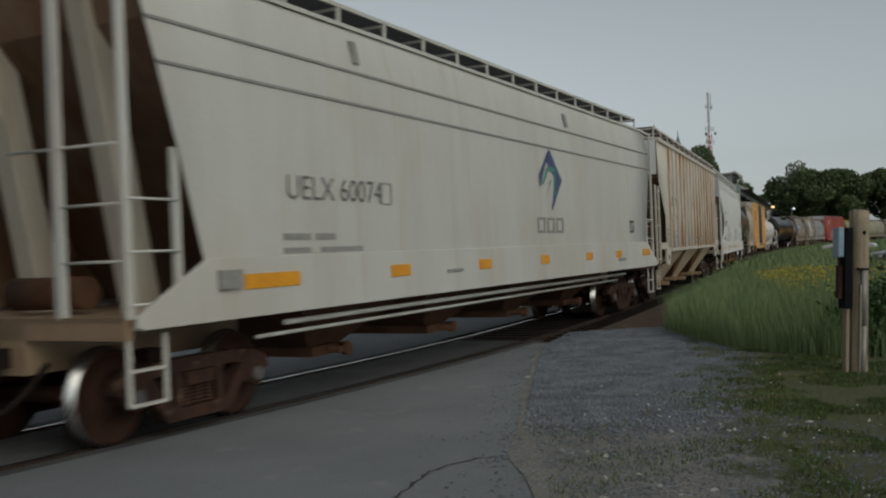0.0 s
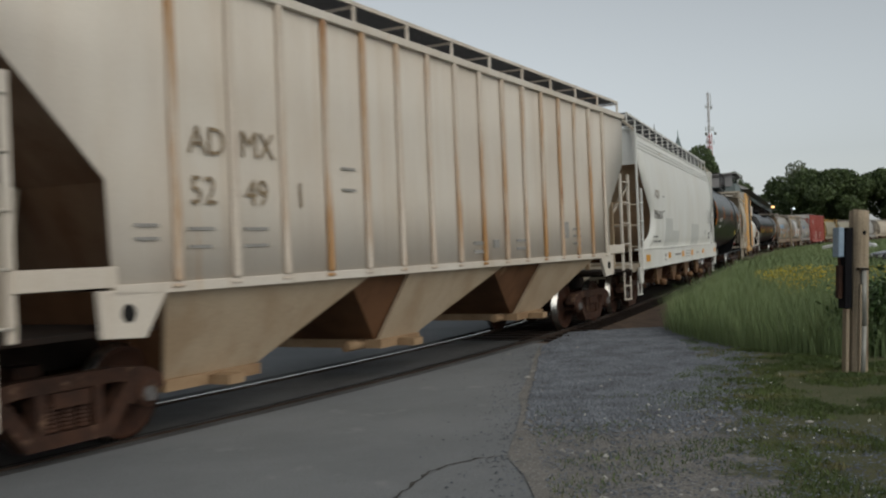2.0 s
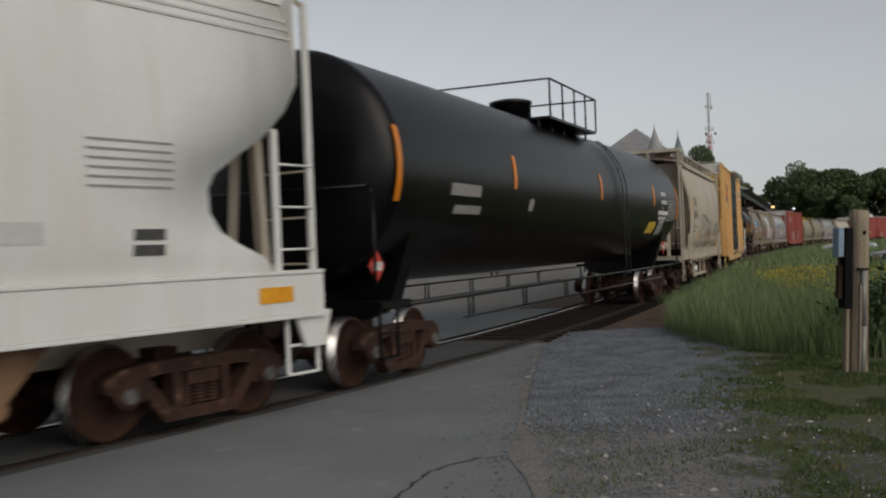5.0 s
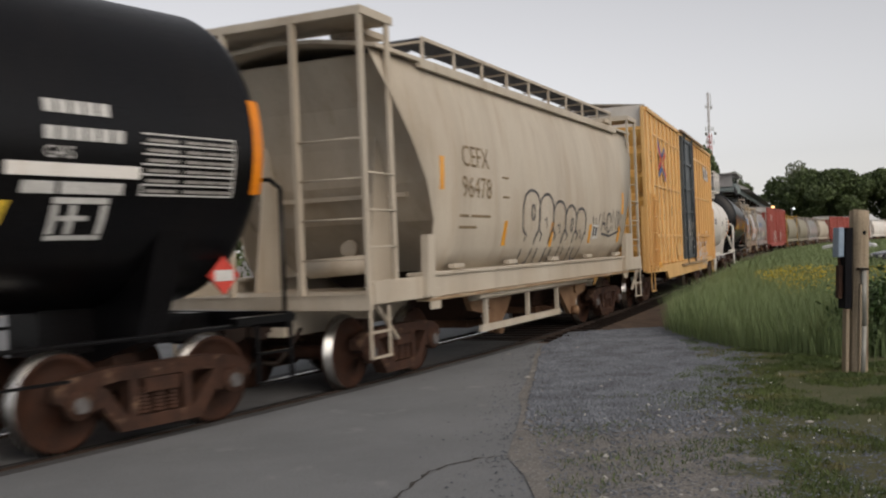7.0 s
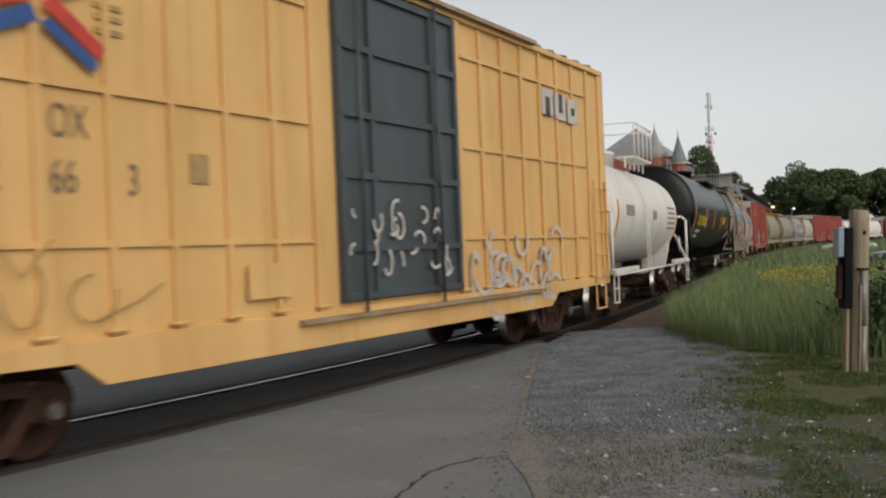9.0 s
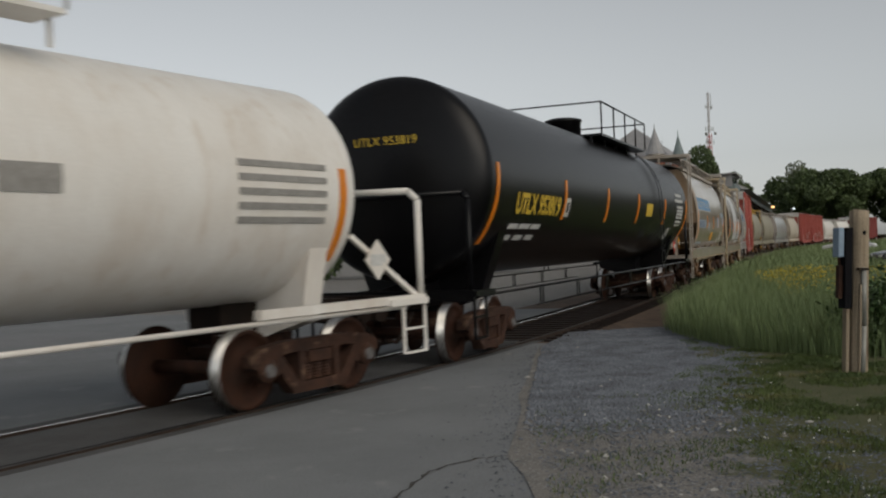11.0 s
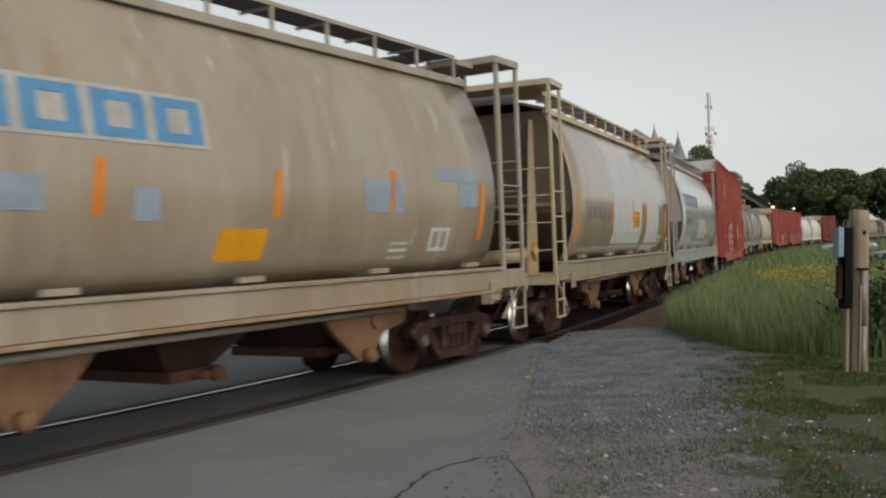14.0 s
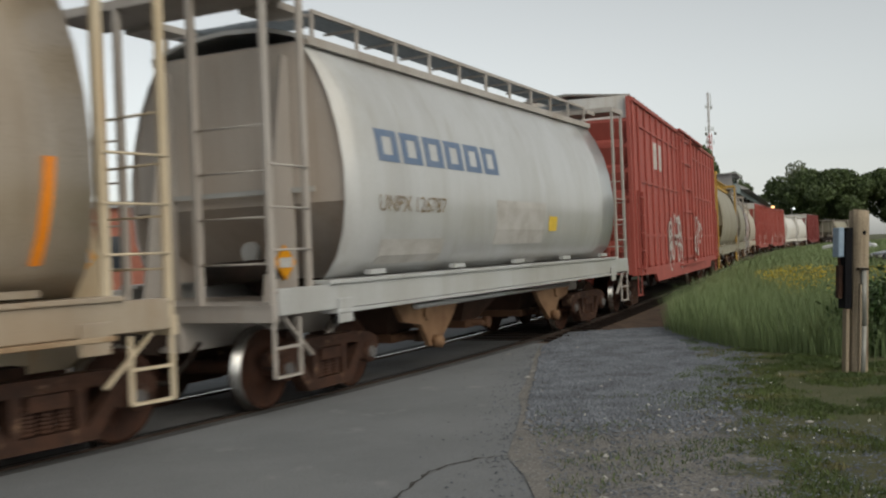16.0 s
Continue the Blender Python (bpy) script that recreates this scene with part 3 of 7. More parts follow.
# lawn: dense by the post, thinning to tufts towards the road
x, y = R.uniform(0.6, 12, 620000), R.uniform(4.2, 16.5, 620000)
side = x - 0.17 * y
dens = np.clip((side - 0.4) / 2.2, 0, 1)
patch = np.array([noise.noise((a * 1.1, b * 1.1, 2.0)) + 0.9 * noise.noise((a * 2.9, b * 2.3, 5.0)) for a, b in zip(x, y)])
keep = (R.uniform(0, 1, len(x)) < (dens * 0.9 + 0.10) * np.clip(0.12 + 2.8 * patch + dens * 0.8, 0.012, 1)) & (x > np.interp(y, [4, 8.5, 11.1, 13.5, 16.6], [0.6, 0.7, 1.0, 1.4, 2.0])) & ~inside(x, y, [(0.8, 10.2), (1.3, 13.3), (1.75, 16.2), (2.6, 18.6), (4.2, 19.0), (3.9, 16.3), (3.5, 13.6), (2.4, 11.2)])
blades("lawn_grass", x[keep], y[keep], 0.0, 0.04, 0.0045, M_BLADE, "short green lawn grass with bare patches", "grass", 0.7)
x, y = scatter([(1.0, 6), (1.3, 10), (4, 13), (8, 13), (8, 6)], 900)
k = np.array([noise.noise((a * 0.9, b * 0.9, 9.0)) for a, b in zip(x, y)]) > 0.12
flecks("clover_flowers", np.stack([x[k], y[k], R.uniform(0.02, 0.10, k.sum())], 1), 0.012, M_DAISY, "tiny white clover flowers in the lawn", "flowers")

# tall meadow from the gravel to the far bend
MEADOW = [(4.15, 18.6), (4.1, 16.8), (4.45, 14.6), (5.4, 13.2), (9, 12.6), (16, 12.0), (60, 40), (100, 150), (60, 150), (30.5, 90), (18.6, 60), (11.8, 41), (6.2, 24)]
x, y = scatter([(4.15, 18.6), (4.1, 16.8), (4.45, 14.6), (5.4, 13.2), (9, 12.6), (16, 12.0), (22, 22), (18, 34), (9.6, 34), (6.2, 24)], 330000)
blades("meadow_grass", x, y, -0.1, 0.74, 0.0045, M_TALL, "tall seeding meadow grass beside the track", "grass", 0.35)
x, y = scatter([(9.6, 34), (18, 34), (22, 22), (60, 40), (75, 100), (33.5, 97), (20, 63), (13.5, 46)], 150000)
blades("meadow_grass", x, y, -0.1, 0.72, 0.02, M_TALL, "distant tall meadow grass", "grass", 0.35)
x, y = scatter([(33.5, 97), (75, 100), (150, 190), (85, 190), (55, 143)], 60000)
blades("meadow_grass", x, y, -0.1, 0.7, 0.07, M_TALL, "far meadow grass", "grass", 0.35)
x, y = scatter([(6.8, 18.5), (10.5, 19), (13, 27), (10.5, 30), (8.2, 26)], 9000)
k = np.array([noise.noise((a * 0.5, b * 0.5, 4.0)) for a, b in zip(x, y)]) > -0.05
flecks("yellow_flowers", np.stack([x[k], y[k], R.uniform(0.45, 0.85, k.sum())], 1), 0.026, M_FLOWER, "yellow mustard flowers among the grass", "flowers")
x, y = scatter([(7.0, 14), (11, 14.5), (18, 26), (30, 40), (20, 38), (12, 24)], 2600)
k = np.array([noise.noise((a * 0.6, b * 0.6, 14.0)) for a, b in zip(x, y)]) > 0.0
flecks("yellow_flowers", np.stack([x[k], y[k], R.uniform(0.5, 0.95, k.sum())], 1), 0.02, M_FLOWER, "scattered yellow flowers behind the post", "flowers")
p = []
for cx, cy, r in ((6.7, 14.4, 0.5), (7.3, 14.0, 0.55), (8.0, 14.6, 0.6), (5.9, 13.9, 0.35), (7.0, 15.4, 0.6), (6.2, 13.6, 0.4), (6.9, 13.7, 0.45), (8.7, 14.2, 0.6), (9.4, 14.0, 0.6), (7.6, 15.0, 0.6)):
    q = R.normal(size=(1500, 3)) * (r * 0.45, r * 0.45, 0.26) + (cx, cy, 0.45)
    p.append(q[q[:, 2] > -0.05])
flecks("broadleaf_weeds", np.concatenate(p), 0.05, M_BUSH, "leafy green weeds behind the post", "weeds")
# ======== the post beside the verge ========
def upright(base, h, lean_x):
    return base, base + Vector((lean_x, 0, h))


post = empty("utility_post", "weathered wooden post stub with conduit and boxes, standing in the grass", "post")
post.matrix_world = pose(4.98, 11.9, -0.02, 0, 3.0, 0)
bm = bmesh.new()
rows, N = [], 28
R2 = random.Random(8)
ph = [R2.uniform(0, 6.28) for _ in range(4)]
for k in range(15):
    z = -0.25 + 2.24 * k / 14
    ring = []
    for j in range(N):
        a = math.tau * j / N
        r = 0.112 * (1 + 0.03 * math.sin(3 * a + ph[0]) + 0.02 * math.sin(7 * a + ph[1] + z)) - (0.012 if j in (5, 6, 15, 22) else 0) + 0.006 * (1 - k / 14)
        ring.append(bm.verts.new((r * math.cos(a), r * math.sin(a), z + (0.012 * math.sin(2 * a) if k == 14 else 0))))
    rows.append(ring)
for a, b in zip(rows, rows[1:]):
    for j in range(N):
        bm.faces.new((a[j], a[(j + 1) % N], b[(j + 1) % N], b[j])).smooth = True
bm.faces.new(rows[-1])
part("shaft", bm, M_POST, post)
bm = bmesh.new()
lathe(bm, [(-0.118, 0.022), (-0.105, 0.026), (-0.1, 0.02)], "y", (0.015, 0, 1.72), 12)
part("knot", bm, M_BOXBLACK, post, "dark bolt hole with a metal washer")
bm = bmesh.new()
pipe(bm, [(0.0, -0.142, -0.1), (0.012, -0.142, 0.6), (0.0, -0.142, 1.30)], 0.033, 12)
conduit = part("conduit", bm, M_CONDUIT, post, "grey plastic conduit")
bm = bmesh.new()
box(bm, -0.07, 0.05, -0.18, -0.10, 1.27, 1.295)
part("strap", bm, M_UNDER, conduit)
bm = bmesh.new()
box(bm, -0.045, -0.015, -0.155, -0.10, -0.2, 1.1), box(bm, -0.17, -0.125, -0.06, 0.06, -0.2, 0.85)
soft(part("side_timber", bm, M_POST, post, "rough dark timber strips"), 0.008)
bm = bmesh.new()
box(bm, -0.205, -0.118, -0.10, 0.10, 0.80, 1.78)
soft(part("black_box", bm, M_BOXBLACK, post, "tall narrow black enclosure"), 0.008)
bm = bmesh.new()
box(bm, -0.285, -0.208, -0.08, 0.10, 1.42, 1.78)
soft(part("meter_box", bm, M_METERBOX, post, "pale blue metal box"), 0.012)
bm = bmesh.new()
box(bm, -0.262, -0.208, -0.05, 0.05, 0.92, 1.32)
rod(bm, (-0.235, 0, 1.32), (-0.245, 0, 1.42), 0.018, 8)
soft(part("junction_box", bm, M_TRUCK, post, "rusty junction box"), 0.006)


# ======== the old station and its long roof beyond the track ========
def prism_roof(bm, x0, x1, y0, y1, z0, z1, hip=0.0):
    yc = (y0 + y1) / 2
    v = [bm.verts.new(p) for p in ((x0, y0, z0), (x1, y0, z0), (x1, y1, z0), (x0, y1, z0), (x0 + hip, yc, z1), (x1 - hip, yc, z1))]
    for f in ((0, 1, 5, 4), (2, 3, 4, 5), (1, 2, 5), (3, 0, 4), (3, 2, 1, 0)):
        bm.faces.new([v[i] for i in f])


station = empty("station_building", "old red brick station with slate roofs and turrets", "building")
station.matrix_world = pose(22.6, 112, 0, 0, 0, 64)
bm = bmesh.new()
box(bm, -6, 9.5, -4.5, 5, -0.1, 10.9)
wall = part("wall", bm, M_BRICK, station, "red brick walls")
bm = bmesh.new()
v = [bm.verts.new(p) for p in ((-4.6, -4.9, 10.9), (4.6, -4.9, 10.9), (4.6, 4.3, 10.9), (-4.6, 4.3, 10.9))]
top = bm.verts.new((0, 0, 14.8))
for a, b in ((0, 1), (1, 2), (2, 3), (3, 0)):
    bm.faces.new((v[a], v[b], top))
bm.faces.new(v[::-1])
part("roof", bm, M_SLATE, station, "steep grey slate pyramid roof")
bm = bmesh.new()
prism_roof(bm, 1.0, 10.0, -5.0, 2.0, 10.6, 12.7, 1.2)
part("roof", bm, M_SLATE, station, "grey slate hipped roof")
bm = bmesh.new()
box(bm, -9, -5.8, -3.5, 4, -0.1, 9.2)
part("wing_wall", bm, M_SLATEGREEN, station, "shaded side wing")
for px, py, r, zb, za, mat in ((23.3, 105.5, 1.0, 11.2, 13.9, M_SLATE), (25.45, 104.0, 0.8, 10.3, 12.9, M_SLATEGREEN)):
    local = station.matrix_world.inverted() @ Vector((px, py, 0))
    bm = bmesh.new()
    lathe(bm, [(-0.1, r * 0.92), (zb, r * 0.92)], "z", (local.x, local.y, 0), 10, False)
    turret = part("turret", bm, M_BRICK, station, "round brick turret")
    bm = bmesh.new()
    lathe(bm, [(zb - 0.1, r * 1.1), (zb + 0.3, r * 0.92), (za - 0.9, r * 0.36), (za, 0.06), (za + 0.55, 0.02)], "z", (local.x, local.y, 0), 12, False)
    part("spire", bm, mat, turret, "pointed slate spire with a finial")
    bm = bmesh.new()
    lathe(bm, [(zb - 0.45, r * 0.98), (zb - 0.12, r * 1.02)], "z", (local.x, local.y, 0), 12, False)
    part("cornice", bm, M_TRIM, turret)
for k in range(9):
    x = -5 + 1.7 * k
    for zz in (2.0, 6.2, 9.0):
        bm = bmesh.new()
        box(bm, x - 0.45, x + 0.45, -4.56, -4.48, zz, zz + 1.35)
        w = part("window", bm, M_GLASS, station, "dark sash window")
        bm = bmesh.new()
        box(bm, x - 0.55, x + 0.55, -4.62, -4.5, zz - 0.15, zz), box(bm, x - 0.55, x + 0.55, -4.62, -4.5, zz + 1.35, zz + 1.55)
        loose("window_trim", bm, M_TRIM, w)
bm = bmesh.new()
rod(bm, (6.3, -1.5, 12.6), (6.3, -1.5, 14.2), 0.05, 6, 0.01)
part("finial", bm, M_UNDER, station)

shed = empty("station_shed", "long grey slate platform roof behind the track", "shed")
shed.matrix_world = pose(32.0, 116, 0, 0, 0, math.degrees(math.atan2(110, 41.5)))
bm = bmesh.new()
prism_roof(bm, 3, 112, -4.2, 4.2, 7.6, 9.9, 3.5)
part("roof", bm, M_SLATE, shed, "grey slate roof slopes")
bm = bmesh.new()
box(bm, -5.6, 111.5, -3.2, 3.2, 7.0, 7.9)
part("fascia", bm, M_SLATEGREEN, shed)
bm = bmesh.new()
box(bm, -6.2, 4.0, -3.4, 3.4, 8.95, 9.08), box(bm, -5.8, 3.6, -2.9, 2.9, 7.6, 9.0)
lantern = part("clerestory", bm, M_SLATE, shed, "raised glazed roof bay")
for k in range(7):
    bm = bmesh.new()
    box(bm, -5.4 + 1.0 * k, -4.75 + 1.0 * k, -2.98, -2.88, 7.9, 8.8)
    part("pane", bm, M_GLASS, lantern)
for k in range(14):
    bm = bmesh.new()
    for y in (-3.0, 3.0):
        rod(bm, (-4 + 8.6 * k, y, -0.1), (-4 + 8.6 * k, y, 7.2), 0.12, 8)
    beam(bm, (-4 + 8.6 * k, -3.2, 6.9), (-4 + 8.6 * k, 3.2, 6.9), 0.2)
    part("portal", bm, M_UNDER, shed)

low = empty("brick_building", "low red brick building beyond the road", "building")
low.matrix_world = pose(-34, 62, 0, 0, 0, 22)
bm = bmesh.new()
box(bm, -16, 16, -5, 5, -0.1, 5.2)
part("wall", bm, M_BRICK, low)
bm = bmesh.new()
box(bm, -16.4, 16.4, -5.4, 5.4, 5.2, 5.6)
part("roof", bm, M_SLATE, low)
for k in range(8):
    bm = bmesh.new()
    box(bm, -14 + 3.6 * k, -12.2 + 3.6 * k, -5.06, -4.98, 1.2, 3.4)
    part("window", bm, M_GLASS, low)

# ======== radio mast ========
mast = empty("radio_mast", "red and white lattice radio mast with antennas", "mast")
mast.matrix_world = pose(88.6, 320, 0, 0, 0, 20)
for k, (z0, z1, mat) in enumerate(((0, 12, M_MASTWHITE), (12, 20, M_MASTRED), (20, 28, M_MASTWHITE), (28, 36.5, M_MASTRED), (36.5, 44, M_MASTWHITE), (44, 49.8, M_MASTWHITE))):
    bm = bmesh.new()
    w = 0.55 if k < 4 else 0.2
    c = [(-w, -w), (w, -w), (w, w), (-w, w)]
    for x, y in c:
        beam(bm, (x, y, z0), (x, y, z1), 0.13)
    z, s = z0, 0
    while z < z1 - 0.5:
        for i in range(4):
            (xa, ya), (xb, yb) = c[i], c[(i + 1) % 4]
            if s % 2:
                xa, ya, xb, yb = xb, yb, xa, ya
            beam(bm, (xa, ya, z), (xb, yb, min(z + 1.6, z1)), 0.08)
        z, s = z + 1.6, s + 1
    part("mast_section", bm, mat, mast)
for z, r in ((33.5, 1.5), (37.8, 1.5), (45.0, 1.3)):
    bm = bmesh.new()
    beam(bm, (-r, 0, z), (r, 0, z), 0.10)
    for x in (-r, -r * 0.45, r * 0.5, r):
        beam(bm, (x, -0.3, z - 0.6), (x, -0.3, z + 0.9), 0.16, 0.12)
    part("antenna_arm", bm, M_CONDUIT, mast)
bm = bmesh.new()
rod(bm, (0, 0, 48.8), (0, 0, 50.2), 0.07, 6), rod(bm, (1.0, 0, 44), (1.0, 0, 49.5), 0.09, 6)
loose("aerial", bm, M_CONDUIT, mast)
bm = bmesh.new()
lathe(bm, [(-1.2, 0.1), (-0.7, 0.6), (-0.6, 0.55)], "y", (-1.6, 0, 36.2), 16), lathe(bm, [(-1.2, 0.1), (-0.7, 0.5), (-0.6, 0.45)], "y", (1.9, 0, 36.4), 16)
loose("dish", bm, M_CONDUIT, mast)

# ======== crossing gate beyond the track ========
gate = empty("crossing_gate", "lowered red and white crossing gate with lit red lamps", "crossing gate")
gate.location = (-15.2, 23.0, 0)
bm = bmesh.new()
rod(bm, (0, 0.3, -0.02), (0, 0.3, 3.4), 0.06, 12), box(bm, -0.25, 0.25, 0.1, 0.5, -0.02, 0.25)
part("gate_mast", bm, M_CONDUIT, gate)
bm = bmesh.new()
box(bm, -0.28, 0.28, 0.05, 0.45, 0.75, 1.35)
soft(part("gate_machine", bm, M_CONDUIT, gate), 0.03)
bm = bmesh.new()
slab(bm, [(-1.6, 0.95), (-1.6, 1.2), (0.0, 1.14), (0.0, 1.0)], -0.04, 0.04)
part("counterweight", bm, M_UNDER, gate)
for k in range(12):
    bm = bmesh.new()
    box(bm, 0.54 * k, 0.54 * (k + 1) - 0.003, -0.025, 0.025, 1.00, 1.12)
    part("arm_stripe", bm, M_ARMRED if k % 2 else M_ARMWHITE, gate)
for x in (2.2, 4.3, 6.35):
    bm = bmesh.new()
    lathe(bm, [(-0.09, 0.02), (-0.07, 0.075), (0.02, 0.08), (0.05, 0.05)], "y", (x, 0, 1.20), 14)
    part("arm_lamp", bm, M_LAMPRED, gate, "lit red lamp")

# ======== street lamps ========
for x, y, z, mat, lab in ((57.2, 170, 6.9, M_LAMPORANGE, "lit orange street lamp on a pole"), (71.6, 200, 7.3, M_LAMPWHITE, "lit white street lamp on a pole")):
    lamp = empty("street_lamp", lab, "street lamp")
    lamp.location = (x, y, 0)
    bm = bmesh.new()
    rod(bm, (0, 0, -0.1), (0, 0, z), 0.12, 8, 0.07), rod(bm, (0, 0, z), (0, -1.2, z + 0.15), 0.05, 6)
    part("pole", bm, M_CONDUIT, lamp)
    bm = bmesh.new()
    lathe(bm, [(-0.2, 0.05), (-0.12, 0.28), (0.05, 0.3), (0.15, 0.1)], "z", (0, -1.2, z + 0.05), 12)
    part("lamp_head", bm, mat, lamp, "glowing lamp head")


# ======== parked cars ========
def parked_car(x, y, turn, paint_mat, label):
    car = empty("car", label, "car")
    car.matrix_world = pose(x, y, -0.1, 0, 0, turn)
    bm = bmesh.new()
    slab(bm, [(-2.2, 0.35), (-2.25, 0.75), (-2.0, 0.92), (-1.2, 0.98), (1.5, 0.95), (2.15, 0.85), (2.25, 0.6), (2.2, 0.32)], -0.86, 0.86)
    soft(part("body", bm, paint_mat, car), 0.08, 3)
    bm = bmesh.new()
    slab(bm, [(-1.75, 0.95), (-1.1, 1.42), (0.45, 1.45), (1.25, 0.96)], -0.74, 0.74)
    cab = soft(part("cabin", bm, M_GLASS, car, "dark glazed cabin"), 0.06, 3)
    bm = bmesh.new()
    slab(bm, [(-1.05, 1.43), (-1.0, 1.49), (0.35, 1.51), (0.45, 1.46)], -0.72, 0.72)
    part("roof_panel", bm, paint_mat, cab)
    for wx in (-1.35, 1.4):
        for sy in (-1, 1):
            bm = bmesh.new()
            lathe(bm, [(-0.1, 0.2), (-0.1, 0.3), (-0.07, 0.33), (0.07, 0.33), (0.1, 0.3), (0.1, 0.2)], "y", (wx, sy * 0.82, 0.33), 20)
            wheel = part("wheel", bm, M_TYRE, car)
            bm = bmesh.new()
            lathe(bm, [(-0.105, 0.05), (-0.105, 0.2), (0.105, 0.2), (0.105, 0.05)], "y", (wx, sy * 0.82, 0.33), 14)
            part("rim", bm, M_CONDUIT, wheel)
    for sy in (-0.6, 0.6):
        bm = bmesh.new()
        box(bm, 2.16, 2.25, sy - 0.18, sy + 0.18, 0.66, 0.78)
        part("headlight", bm, M_WHITEINK, car)


parked_car(22.6, 46, 176, M_CARBLACK, "black sedan parked beyond the meadow")
parked_car(36.6, 88, 150, M_CARWHITE, "white sedan parked beyond the meadow")


# ======== trees ========
def crown_points(clumps, n, rough=0.14):
    p = []
    for cx, cy, cz, rx, rz in clumps:
        q = R.normal(size=(n, 3))
        q /= np.linalg.norm(q, axis=1)[:, None]
        q *= R.uniform(0.55, 1.0 + rough, (n, 1)) ** 0.5
        p.append(q * (rx, rx, rz) + (cx, cy, cz))
    return np.concatenate(p)


def leaf_mesh(name, p, size, material):
    n = len(p)
    u = R.normal(size=(n, 3))
    u /= np.linalg.norm(u, axis=1)[:, None]
    v = np.cross(u, R.normal(size=(n, 3)))
    v /= np.linalg.norm(v, axis=1)[:, None]
    s = (size * R.uniform(0.5, 1.5, n))[:, None]
    q = np.stack([p - u * s, p - v * s * 0.6, p + u * s, p + v * s * 0.6], 1)
    return fast_mesh(name, q.reshape(-1, 3), 4, n, material)


def tree(x, y, h, spread, label, leaf=0.22, material=None, count=800, low_crown=0.3):
    t = empty("tree", label, "tree", "trees beyond the track")
    t.location = (x, y, -0.1)
    bm = bmesh.new()
    rod(bm, (0, 0, 0), (0.1, 0, h * 0.45), h * 0.022, 8, h * 0.014), rod(bm, (0.1, 0, h * 0.45), (0, 0.1, h * 0.85), h * 0.014, 6, h * 0.004)
    clumps = []
    for k in range(11):
        a = k * 2.4 + x
        z = h * (low_crown + (0.92 - low_crown) * (k + 0.5) / 11)
        d = spread * (0.75 - 0.55 * k / 11) * R.uniform(0.6, 1.1)
        px, py = math.cos(a) * d, math.sin(a) * d
        rod(bm, (0, 0, z * 0.7), (px, py, z), h * 0.008, 5, h * 0.003)
        clumps.append((px, py, z, spread * R.uniform(0.34, 0.52), h * R.uniform(0.08, 0.13)))
    part("trunk", bm, M_BARK, t)
    part("crown", leaf_mesh("crown", crown_points(clumps, count), leaf, material or M_LEAF), None, t)


tree(40.0, 150, 16.3, 3.6, "dark green tree rising behind the station roof")
tree(43.5, 158, 14.6, 3.6, "rounded green tree beside the station roof")
tree(47.0, 172, 13.4, 3.4, "green tree beside the mast")
tree(71.0, 240, 18.0, 5.6, "broad dark tree behind the long roof")
tree(77.5, 250, 16.0, 4.0, "dark tree at the end of the long roof")
tree(83.5, 258, 13.0, 3.2, "small dark tree beyond the roof")
tree(100.5, 276, 23.0, 4.4, "thin pale-leaved tree rising over the woods", 0.3, M_LEAFPALE, 240, 0.55)
clumps = []
RW = random.Random(4)
for k in range(300):
    u = RW.uniform(0, 1)
    x0 = 91 + 95 * u
    y0 = 262 + RW.uniform(-14, 20)
    top = 15.5 + 2.6 * math.sin(u * 9.0) + RW.uniform(-2.0, 1.4) - (4.0 if u < 0.03 else 0)
    z = top - RW.uniform(0.5, 13) if k % 2 else top - RW.uniform(0.5, 3)
    clumps.append((x0, y0, max(z, 1.5), RW.uniform(2.2, 4.2), RW.uniform(1.6, 2.8)))
me = leaf_mesh("far_woods", crown_points(clumps, 900), 0.38, M_LEAF)
tagged(new("far_woods", me), "dark green woods beyond the railway bend", "woods", "", "stuff")
clumps = []
for k in range(60):
    u = k / 60
    clumps.append((-75 + 84 * u + RW.uniform(-1, 1), 78 - 8 * u + RW.uniform(-4, 4), RW.uniform(0.6, 4.2), RW.uniform(1.4, 2.6), RW.uniform(1.0, 1.9)))
me = leaf_mesh("hedgerow", crown_points(clumps, 420), 0.2, M_LEAF)
tagged(new("hedgerow", me), "green hedge and shrubs beyond the asphalt lot", "hedge", "", "stuff")
# ======== the train: parts that all cars share ========
WHEEL_R = 0.45
BASE = 0.89


def wheelset_mesh():
    bm = bmesh.new()
    for sgn in (-1, 1):
        rows = [(0.665, 0.10), (0.665, 0.475), (0.69, 0.48), (0.70, WHEEL_R), (0.80, WHEEL_R - 0.006), (0.80, 0.395), (0.76, 0.37), (0.765, 0.17), (0.82, 0.15), (0.82, 0.09)]
        lathe(bm, [(sgn * h, r) for h, r in rows], "y", n=36)
    rod(bm, (0, -1.12, 0), (0, 1.12, 0), 0.085, 12)
    me = mesh_of("wheelset", bm, M_WHEEL)
    me.materials.append(M_TREAD)
    for f in me.polygons:
        if 0.69 < abs(f.center.y) < 0.79 and math.hypot(f.center.x, f.center.z) > 0.43:
            f.material_index = 1
    return me


